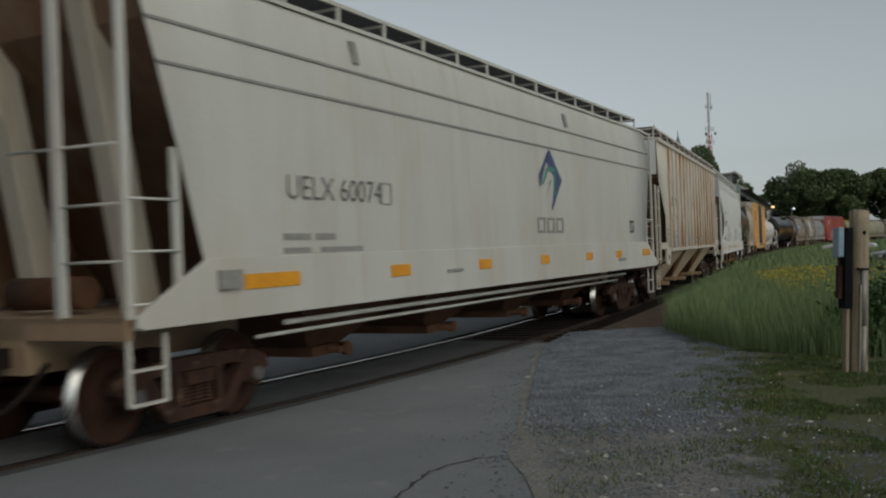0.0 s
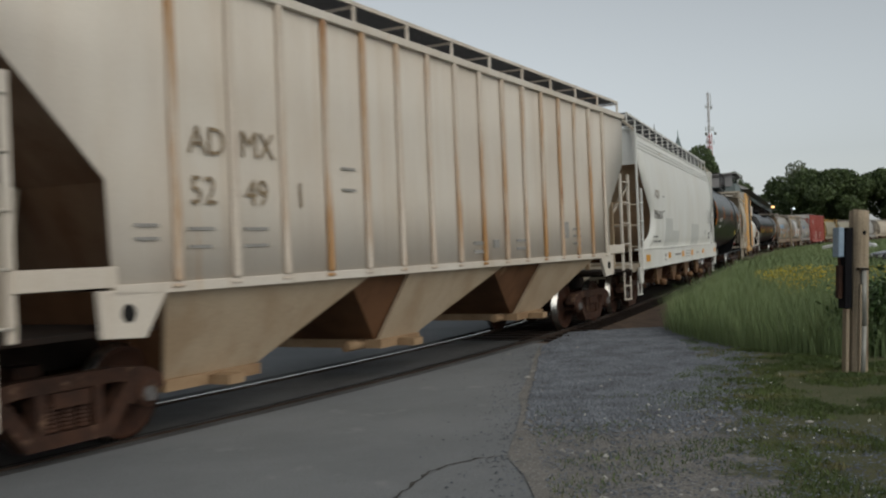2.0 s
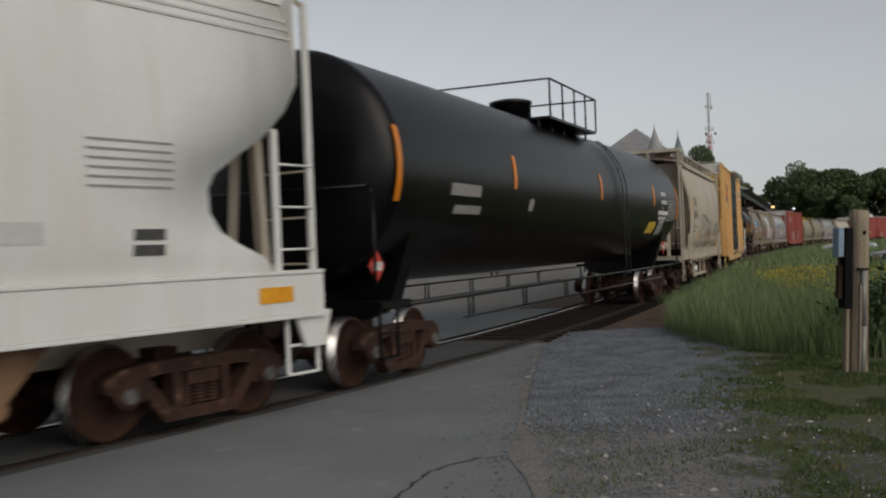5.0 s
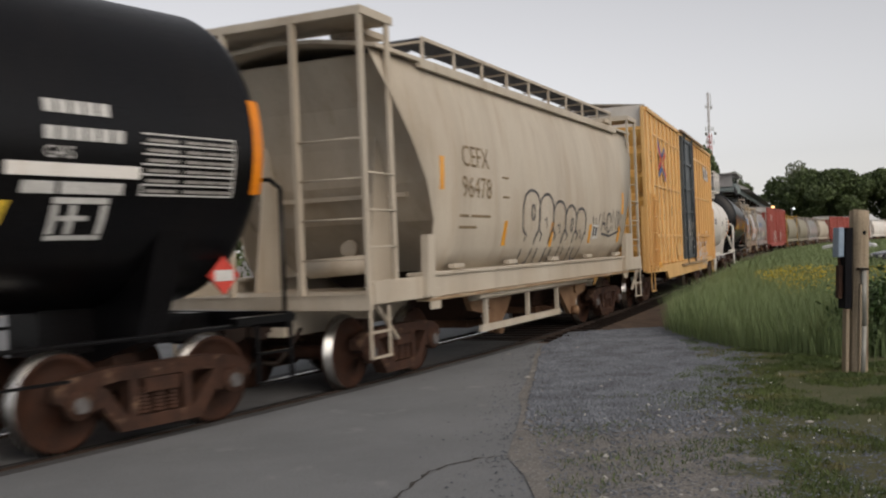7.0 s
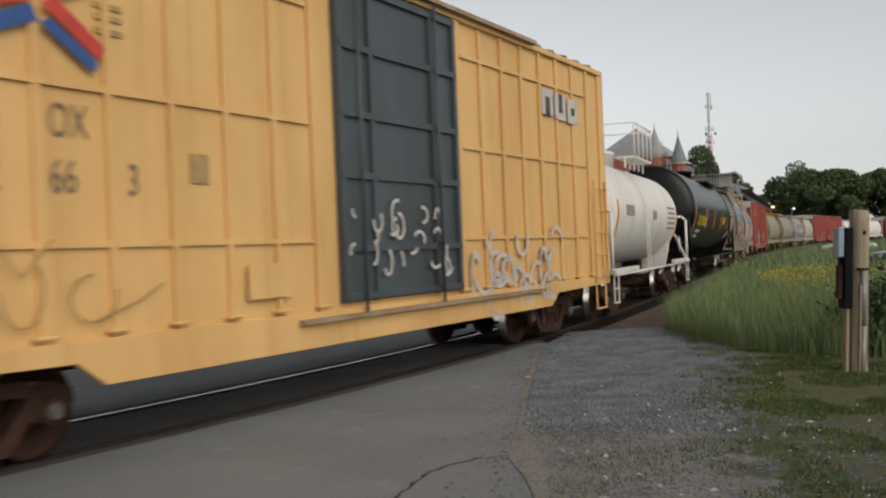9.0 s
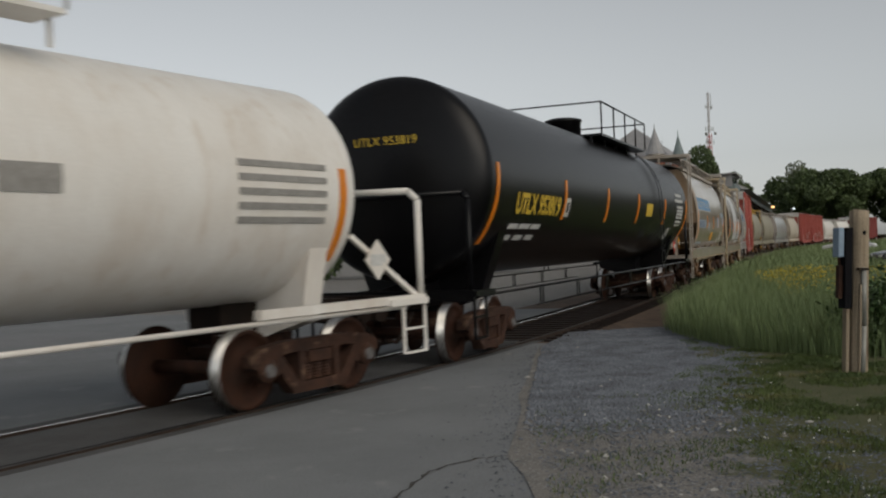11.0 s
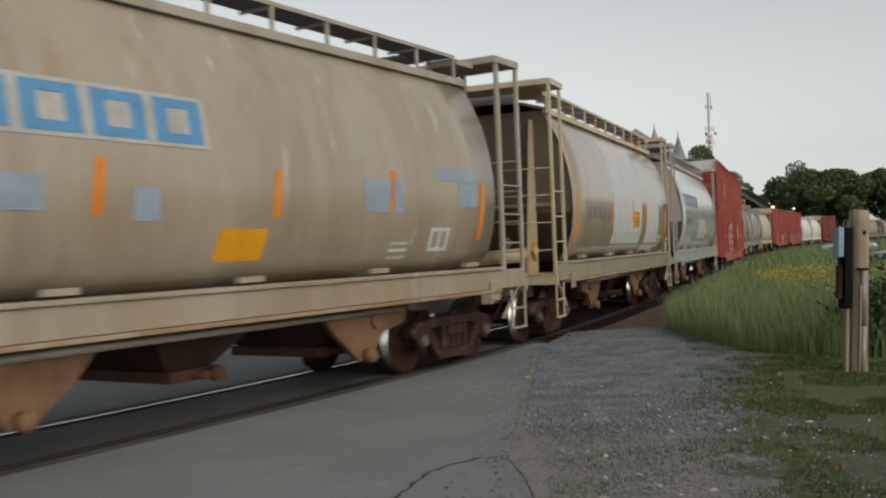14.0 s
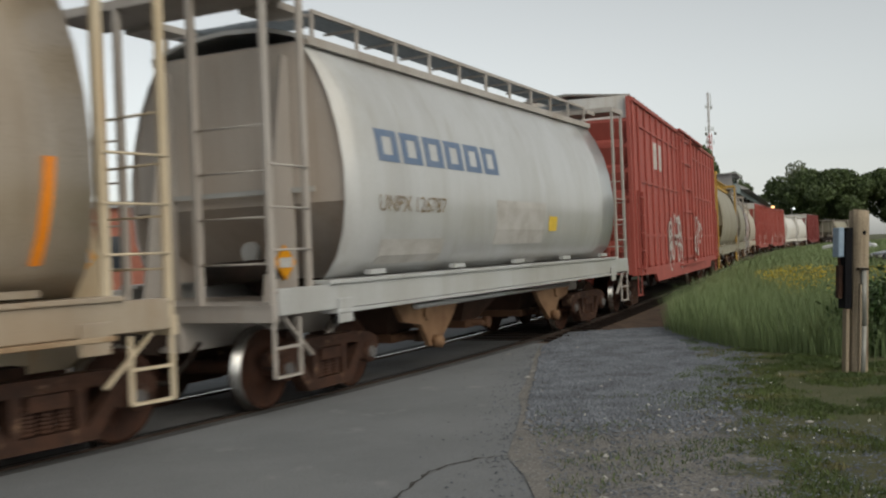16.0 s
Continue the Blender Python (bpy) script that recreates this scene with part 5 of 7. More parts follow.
        bars(car, "placard_frame", [(6.7, 7.05, 1.92, 1.97), (6.7, 7.05, 2.14, 2.2), (6.7, 6.76, 1.98, 2.13), (6.99, 7.05, 1.98, 2.13), (6.85, 6.9, 1.98, 2.13)], yf, M_INK)
        bars(car, "lift_bracket", [(-5.2, -5.08, 3.98, 4.25), (2.5, 2.62, 3.95, 4.2)], yf, M_FADED, "", 0.05)
    return car


# ---- ribbed hopper ----
def car_ribbed_hopper(centre, half_tc=6.84, letters=True):
    car = begin("covered_hopper_car", "cream ribbed three-bay covered hopper car with rust streaks", centre, half_tc, 8.4)
    prof = [(1.53, 1.48), (1.53, 2.4), (1.53, 3.4), (1.53, 4.45)]
    xs = lin([(1.4, 6.75), (2.36, 6.75), (3.45, 7.9), (3.5, 7.95), (4.45, 7.95)])
    xi = lin([(1.4, 6.0), (2.2, 6.4), (3.48, 7.85), (4.45, 7.9)])
    yf = shell(car, prof, xs, xi, M_CREAM, M_CREAM, [(1.58, 4.46), (0.8, 4.62), (0, 4.66)])
    n = 16
    for sy in (-1, 1):
        for k in range(n):
            x = -5.98 + 0.83 * k
            bm = bmesh.new()
            slab(bm, [(x - 0.05, 1.50), (x + 0.05, 1.50), (x + 0.05, 4.40), (x - 0.05, 4.40)], sy * 1.54, sy * 1.595)
            box(bm, x - 0.08, x + 0.08, sy * 1.50, sy * 1.58, 1.44, 1.48)
            soft(part("side_rib", bm, M_RIBRUST, car, "rust-streaked rib"), 0.02)
        bm = bmesh.new()
        box(bm, -6.75, 6.75, sy * 1.46, sy * 1.56, 1.40, 1.5)
        box(bm, -7.95, 7.95, sy * 1.50, sy * 1.6, 4.38, 4.48)
        for sx in (-1, 1):
            slab(bm, [(sx * 6.93, 1.46), (sx * 6.90, 1.05), (sx * 6.40, 1.02), (sx * 6.12, 1.42)], sy * 1.5, sy * 1.56)
            box(bm, sx * 6.7, sx * 7.75, sy * 1.50, sy * 1.55, 1.48, 1.66)
        loose("side_sill", bm, M_CREAM, car, "", 0.008)
        for sx in (-1, 1):
            bm = bmesh.new()
            lathe(bm, [(sy * 1.555, 0.085), (sy * 1.566, 0.08)], "y", (sx * 6.6, 0, 1.25), 14)
            part("jacking_hole", bm, M_GROOVE, car, "dark round hole in the bolster plate")
    end_sill(car, 8.4, 6.2, M_UNDER, 0.95, 1.12)
    steps(car, 8.4, M_CREAM)
    for sx in (-1, 1):
        for sy in (-1, 1):
            add_ladder(car, sx * 7.75, sx * 8.3, sy * 1.5, 1.1, 3.2, M_CREAM, 0.45, 0.08)
            bm = bmesh.new()
            beam(bm, (sx * 7.95, sy * 0.62, 1.1), (sx * 7.95, sy * 0.62, 3.9), 0.10, 0.08)
            beam(bm, (sx * 8.3, sy * 1.1, 1.1), (sx * 8.3, sy * 1.1, 2.6), 0.09, 0.07)
            for z in (1.2, 1.62, 2.1, 2.6):
                rod(bm, (sx * 8.3, sy * 1.5, z), (sx * 8.3, sy * 0.6, z), 0.014, 6)
            loose("end_brace", bm, M_RUSTFRAME, car)
        bm = bmesh.new()
        slab(bm, [(sx * 6.9, 1.1), (sx * 7.6, 1.1), (sx * 7.3, 2.5), (sx * 6.7, 2.4)], -0.35, 0.35)
        part("center_web", bm, M_BEIGE if letters else M_UNDER_TAN, car)
    for xa, xb, xp, ba, bb in ((-6.05, -2.5, -6.05, -5.55, -4.2), (-2.9, 1.57, -1.5, -1.5, -0.55), (1.2, 5.96, 3.2, 3.1, 4.2)):
        for_bay(car, xa, xb, xp, ba, bb, 1.42, M_CREAMBAY)
    walkway(car, 7.9, 4.78, 0.85, 1.45, 4.5, M_GRATE, M_CREAM, 1.3)
    if letters:
        yl = lambda z: 1.545
        lettering(car, "AD", -5.78, 2.7, 0.27, yl, M_FADED2, 0.98)
        lettering(car, "MX", -5.03, 2.71, 0.27, yl, M_FADED2, 0.98)
        lettering(car, "52", -5.78, 2.22, 0.27, yl, M_FADED2, 0.98)
        lettering(car, "49", -4.97, 2.22, 0.27, yl, M_FADED2, 0.98)
        lettering(car, "1", -4.12, 2.22, 0.27, yl, M_FADED2, 0.98)
        bars(car, "stencil", [(-5.8, -5.45, 1.97, 2.0), (-5.8, -5.5, 1.80, 1.83), (-5.0, -4.62, 1.97, 2.0), (-5.0, -4.62, 1.80, 1.83), (-6.48, -6.2, 1.88, 1.91), (-6.48, -6.2, 2.0, 2.03), (-3.18, -2.9, 2.68, 2.71), (-3.18, -2.9, 2.43, 2.46)], yl, M_FADED)
        bars(car, "placard", [(4.0, 4.32, 1.82, 2.12)], yl, M_FADED)
        bars(car, "stencil", [(0.3, 0.7, 1.62, 1.67), (0.3, 0.7, 1.75, 1.80), (1.0, 1.2, 1.70, 1.82), (1.9, 2.3, 1.65, 1.69), (1.9, 2.3, 1.78, 1.82), (4.6, 5.0, 1.7, 1.74), (4.6, 5.0, 1.84, 1.88), (4.6, 5.0, 1.97, 2.01)], yl, M_FADED)
        bm = bmesh.new()
        box(bm, -7.98, -7.93, -1.5, 1.5, 3.5, 4.42)
        part("end_panel", bm, M_WHITE, car, "pale upper end panel")
        end_lettering(car, "ADMX", -7.995, -0.5, 4.14, 0.12, M_FADED2)
        end_lettering(car, "52491", -7.995, -0.5, 3.94, 0.12, M_FADED2)
        bm = bmesh.new()
        box(bm, 7.93, 7.98, -1.5, 1.5, 3.5, 4.42)
        part("end_panel", bm, M_WHITE, car, "pale upper end panel")
    return car


def for_bay(car, xa, xb, xp, ba, bb, z_top, material):
    """A bay from xa to xb at the sill down to an outlet from ba to bb; an outer plate covers it from xp on."""
    bm = bmesh.new()
    va = [bm.verts.new((x, y, z_top)) for x, y in ((xa, 1.40), (xb, 1.40), (xb, -1.40), (xa, -1.40))]
    vb = [bm.verts.new((x, y, 0.5)) for x, y in ((ba, 0.86), (bb, 0.86), (bb, -0.86), (ba, -0.86))]
    for i in range(4):
        bm.faces.new((va[i], va[(i + 1) % 4], vb[(i + 1) % 4], vb[i]))
    bm.faces.new(va), bm.faces.new(vb)
    # the inner faces' shade is put into this darker brown
    bay = part("hopper_bay", bm, M_BAYRUSTSHADE, car, "rust-brown sloping bay sheets, darkened for shade")
    for sy in (-1, 1):
        bm = bmesh.new()
        outer = [bm.verts.new((x, sy * y, z)) for x, y, z in ((xp, 1.47, z_top), (xb + 0.02, 1.47, z_top), (bb + 0.02, 0.94, 0.5), (ba - 0.02, 0.94, 0.5))]
        inner = [bm.verts.new((v.co.x, v.co.y - sy * 0.05, v.co.z)) for v in outer]
        bm.faces.new(outer), bm.faces.new(inner[::-1])
        for i in range(4):
            bm.faces.new((outer[i], outer[(i + 1) % 4], inner[(i + 1) % 4], inner[i]))
        part("bay_side_plate", bm, material, bay, "cream plate with rust stains")
    cx = (ba + bb) / 2
    bm = bmesh.new()
    box(bm, ba - 0.06, bb + 0.06, -1.0, 1.0, 0.40, 0.52)
    for y in (-1.15, 1.15):
        box(bm, cx - 0.12, cx + 0.12, y - 0.13, y + 0.13, 0.40, 0.50)
    rod(bm, (cx - 0.95, -0.7, 0.46), (cx - 0.5, -0.7, 0.46), 0.07, 8)
    part("outlet_gate", bm, M_BAY, bay, "outlet gate under the bay")


# ---- white hopper with deep sill ----
def car_white_hopper(centre, half_tc=7.525, main=None, letters=True, name_label="white covered hopper car with grey paint patches"):
    main = main or M_WHITE
    car = begin("covered_hopper_car", name_label, centre, half_tc, 8.85)
    prof = [(1.42, 1.45), (1.47, 1.56), (1.52, 1.7), (1.542, 1.83), (1.555, 1.95), (1.563, 2.13), (1.572, 2.35), (1.577, 2.5), (1.58, 2.7), (1.58, 2.9), (1.565, 3.2), (1.54, 3.5), (1.46, 4.0), (1.40, 4.2), (1.32, 4.4)]
    xs = lin([(1.4, 8.25), (1.56, 8.2), (1.7, 8.0), (1.83, 7.66), (1.95, 7.42), (2.13, 7.28), (2.35, 7.26), (2.5, 7.34), (2.7, 7.66), (2.9, 8.0), (3.2, 8.34), (3.5, 8.55), (4.2, 8.62), (4.4, 8.62)])
    xi = lin([(1.4, 6.0), (2.3, 6.9), (3.5, 8.1), (3.6, 8.5), (4.4, 8.55)])
    yf = shell(car, prof, xs, xi, main, main, [(1.36, 4.42), (0.7, 4.55), (0, 4.58)])
    for sy in (-1, 1):
        bm = bmesh.new()
        box(bm, -8.75, 8.8, sy * 1.52, sy * 1.60, 1.08, 1.5)
        box(bm, -8.75, 8.8, sy * 1.40, sy * 1.62, 1.50, 1.54)
        box(bm, -8.75, 8.8, sy * 1.45, sy * 1.62, 1.04, 1.08)
        for sx in (-1, 1):
            slab(bm, [(sx * 8.95, 1.10), (sx * 8.4, 1.10), (sx * 8.55, 0.72), (sx * 8.85, 0.72)], sy * 1.5, sy * 1.56)
        loose("side_sill", bm, main, car, "", 0.01)
        bm = bmesh.new()
        for z in (3.98, 4.08, 4.18):
            beam(bm, (-8.6, sy * (yf(z) + 0.012), z), (8.6, sy * (yf(z) + 0.012), z), 0.02, 0.025)
        part("seam_strip", bm, M_GREYPATCH, car)
    end_sill(car, 8.85, 6.8, M_BEIGE, 1.0, 1.2)
    steps(car, 8.85, main)
    for sx in (-1, 1):
        for sy in (-1, 1):
            add_ladder(car, sx * 8.72, sx * 8.2, sy * 1.52, 1.2, 3.0, main, 0.44, 0.08, 4.4)
            bm = bmesh.new()
            beam(bm, (sx * 8.72, sy * 0.8, 1.2), (sx * 8.6, sy * 0.8, 3.6), 0.12, 0.10)
            beam(bm, (sx * 8.75, sy * 0.2, 1.2), (sx * 8.0, sy * 1.2, 3.2), 0.10, 0.05)
            beam(bm, (sx * 8.72, sy * 1.52, 4.35), (sx * 8.55, sy * 1.1, 4.72), 0.08, 0.05)
            for z in (1.6, 2.1, 2.6):
                rod(bm, (sx * 8.74, sy * 1.5, z), (sx * 8.74, sy * 0.7, z), 0.014, 6)
            loose("end_brace", bm, M_BEIGE, car)
        bm = bmesh.new()
        x0, x1 = sorted((sx * 8.56, sx * 8.60))
        box(bm, x0, x1, -1.5, 1.5, 3.56, 4.42)
        panel = part("end_panel", bm, main, car, "pale upper end panel")
        if letters and sx < 0:
            for k in range(5):
                bm = bmesh.new()
                box(bm, -8.61, -8.602, -1.05, -0.45, 3.80 + 0.09 * k, 3.83 + 0.09 * k)
                part("stencil", bm, M_GREYPATCH, panel)
    hopper_bays(car, 4, 12.2, 1.4, M_UNDER_TAN, 1.3, 0.44, 0.28)
    for k in range(4):
        cx = -6.1 + 3.05 * (k + 0.5)
        bm = bmesh.new()
        slab(bm, [(cx - 0.1, 1.08), (cx + 1.25, 1.08), (cx + 0.75, 0.55), (cx + 0.25, 0.50), (cx + 0.1, 0.62)], -1.25, -1.18)
        lathe(bm, [(-1.25, 0.09), (-1.40, 0.09), (-1.42, 0.06)], "y", (cx + 0.62, 0, 0.55), 12)
        part("bay_gusset", bm, M_BAYMID, car)
    walkway(car, 8.55, 4.82, 0.75, 1.30, 4.45, M_GRATE, main, 1.12)
    ys = lambda z: 1.60
    reflectors(car, [(-8.3, -7.75), (-4.6, -4.15), (-1.74, -1.3), (0.55, 1.0), (3.73, 4.17), (7.85, 8.32)], 1.22, 1.38, ys, M_REFLECT)
    if letters:
        lettering(car, "ASQX", -6.55, 2.84, 0.21, yf, M_FADED2, 1.0)
        lettering(car, "896600", -6.70, 2.29, 0.23, yf, M_FADED3, 1.42)
        bars(car, "stencil", [(-6.7, -6.5, 1.80, 1.84), (-6.4, -6.05, 1.80, 1.84), (-6.7, -6.5, 1.68, 1.72), (-6.4, -6.05, 1.68, 1.72), (-5.85, -5.4, 1.68, 1.72), (-5.1, -4.9, 2.9, 2.93), (-5.1, -4.9, 2.5, 2.53)], yf, M_INK)
        bars(car, "paint_patch", [(-4.64, -3.27, 1.56, 2.33), (-3.26, -1.9, 1.56, 2.0), (1.2, 3.17, 1.55, 2.24), (5.1, 5.55, 1.86, 2.04)], yf, M_GREYPATCH, "grey cover-up paint", 0.003)
        bars(car, "stencil", [(5.95, 6.85, z, z + 0.022) for z in (2.34, 2.42, 2.50, 2.58, 2.66, 2.74)], yf, M_FADED)
        for x, z, w, h in ((-4.55, 4.10, 0.16, 0.05), (-4.3, 4.14, 0.22, 0.07), (-4.02, 4.08, 0.14, 0.05)):
            bars(car, "rust_spot", [(x, x + w, z, z + h)], yf, M_RIBRUST, "small rust stain under the roof edge", 0.012, 0.8)
        bars(car, "stencil", [(6.42, 6.76, 1.74, 1.84), (6.42, 6.76, 1.88, 1.98)], yf, M_INK)
        bars(car, "stencil", [(-3.2, -2.05, 1.28, 1.33), (-0.7, 0.3, 1.36, 1.38), (-0.9, 0.3, 1.28, 1.30), (-0.9, 0.2, 1.20, 1.22), (-5.2, -5.0, 1.18, 1.22), (-5.2, -5.0, 1.28, 1.36), (2.0, 2.6, 1.27, 1.30)], ys, M_FADED)
    return car


# ---- tank cars ----
def tank(car, half, r, cz, material, dome=0.62, n=72):
    bm = bmesh.new()
    rows = []
    for k in range(8):
        a = radians(90 - 90 * k / 8 * 0.999)
        rows.append((-half - dome * math.sin(a), max(r * math.cos(a), 0.02)))
    rows += [(-half, r), (-half + 0.03, r)]
    for k in range(1, 6):
        rows.append((-half + 2 * half * k / 6, r))
    rows += [(half - 0.03, r), (half, r)] + [(-h, q) for h, q in rows[:8][::-1]]
    lathe(bm, rows, "x", (0, 0, cz), n)
    return part("tank", bm, material, car)


def tank_y(r, cz):
    return lambda z: math.sqrt(max(r * r - (z - cz) ** 2, 0.0001))


def tank_common(car, half, r, cz, half_tc, end, material, rail=True):
    for sx in (-1, 1):
        bm = bmesh.new()
        slab(bm, [(sx * (half_tc - 0.75), 0.82), (sx * (end - 0.02), 0.82), (sx * (end - 0.02), 1.10), (sx * (half + 0.1), 1.12), (sx * (half_tc - 0.75), 1.32)], -0.26, 0.26)
        box(bm, sx * (end - 0.10), sx * end, -1.45, 1.45, 0.95, 1.12)
        loose("stub_sill", bm, M_BLACK if material is M_BLACK else M_UNDER, car)
        bm = bmesh.new()
        ang = [radians(a) for a in range(-150, -29, 12)]
        top = [(math.cos(a) * r * 0.99, cz + math.sin(a) * r * 0.99) for a in ang]
        low = [(0.95, 0.92), (0.3, 0.72), (-0.3, 0.72), (-0.95, 0.92)]
        pts = top + low
        x0, x1 = sx * (half_tc - 0.16), sx * (half_tc + 0.16)
        a = [bm.verts.new((x0, y, z)) for y, z in pts]
        b = [bm.verts.new((x1, y, z)) for y, z in pts]
        bm.faces.new(a), bm.faces.new(b)
        for i in range(len(a)):
            j = (i + 1) % len(a)
            bm.faces.new((a[i], a[j], b[j], b[i]))
        part("bolster_saddle", bm, material, car)
        for sy in (-1, 1):
            bm = bmesh.new()
            y = sy * 1.45
            beam(bm, (sx * (end - 0.03), y, 1.05), (sx * (end - 0.03), y, 0.42), 0.05, 0.025)
            beam(bm, (sx * (end - 0.5), y, 1.0), (sx * (end - 0.5), y, 0.42), 0.05, 0.025)
            beam(bm, (sx * (end - 0.03), y, 0.42), (sx * (end - 0.5), y, 0.42), 0.06, 0.025)
            beam(bm, (sx * (end - 0.03), y, 0.72), (sx * (end - 0.5), y, 0.72), 0.06, 0.025)
            box(bm, sx * (end - 0.8), sx * end, y - 0.05, y + 0.05, 1.02, 1.10)
            part("sill_step", bm, material, car)
    if rail:
        for sy in (-1, 1):
            bm = bmesh.new()
            y = sy * 1.46
            rod(bm, (-end + 0.6, y, 1.02), (end - 0.6, y, 1.02), 0.022, 6)
            x = -half_tc + 1.4
            rod(bm, (x - 0.2, y, 0.72), (half_tc - 1.2, y, 0.72), 0.016, 6)
            while x < half_tc - 1.0:
                beam(bm, (x, y, 1.02), (x, y, 0.72), 0.05, 0.015)
                beam(bm, (x + 0.16, y, 1.02), (x + 0.16, y, 0.72), 0.05, 0.015)
                x += 2.4
            part("side_handrail", bm, material, car)


def top_platform(car, x0, x1, z, cz, r, material, rail_h=1.0):
    bm = bmesh.new()
    lathe(bm, [(0, 0.42), (0.34, 0.42), (0.36, 0.45), (0.42, 0.45), (0.46, 0.3)], "z", (x0 + 1.1, 0, cz + r - 0.06), 24)
    part("manway", bm, M_BLACK if material is M_BLACK else material, car, "round manway housing on the tank top")
    bm = bmesh.new()
    for y in (-0.95, 0.95):
        box(bm, x0, x1, y - 0.25, y + 0.25, z - 0.05, z)
        for x in np.linspace(x0, x1, 5):
            beam(bm, (x, y, z - 0.3), (x, y, z), 0.04)
    part("platform", bm, material, car)
    bm = bmesh.new()
    for y in (-1.2, 1.2):
        for x in np.linspace(x0, x1, 5):
            rod(bm, (x, y, z), (x, y, z + rail_h), 0.02, 6)
        rod(bm, (x0, y, z + rail_h), (x1, y, z + rail_h), 0.02, 6)
    for x in (x0, x1):
        rod(bm, (x, -1.2, z + rail_h), (x, 1.2, z + rail_h), 0.02, 6)
    part("guard_rail", bm, material, car)


def tank_ladder(car, x, r, cz, z1, material):
    for sy in (-1, 1):
        bm = bmesh.new()
        zs = list(np.linspace(1.0, cz, 5)) + [cz + r * math.sin(a) for a in np.linspace(0.2, 0.95, 5)]
        pts = []
        for z in zs:
            y = r + 0.09 if z <= cz else math.sqrt(max((r + 0.09) ** 2 - (z - cz) ** 2, 0.01))
            pts.append((y, z))
        for dx in (-0.2, 0.2):
            for (ya, za), (yb, zb) in zip(pts, pts[1:]):
                beam(bm, (x + dx, sy * ya, za), (x + dx, sy * yb, zb), 0.05, 0.02)
        for y, z in pts:
            rod(bm, (x - 0.2, sy * y, z), (x + 0.2, sy * y, z), 0.013, 6)
        loose("tank_ladder", bm, material, car)


def head_band(car, half, r, cz, sx, a0, a1, material):
    """A curved reflector strip up the tank's side near its end."""
    yf = tank_y(r, cz)
    bars(car, "reflector", [(sx * half - 0.06, sx * half + 0.06, cz + r * math.sin(radians(a0)), cz + r * math.sin(radians(a1)))], yf, material, "orange reflective strip", 0.01)


def placard(car, x, z, y, size, material, inner=None):
    bm = bmesh.new()
    s = size / 2
    slab(bm, [(x - s, z), (x, z - s), (x + s, z), (x, z + s)], y - 0.012, y + 0.012)
    ob = part("placard", bm, material, car, "diamond hazard placard")
    bm = bmesh.new()
    box(bm, x - s * 0.62, x + s * 0.62, y - 0.018, y - 0.012, z - s * 0.28, z + s * 0.28)
    part("placard_bar", bm, inner or M_WHITEINK, ob)


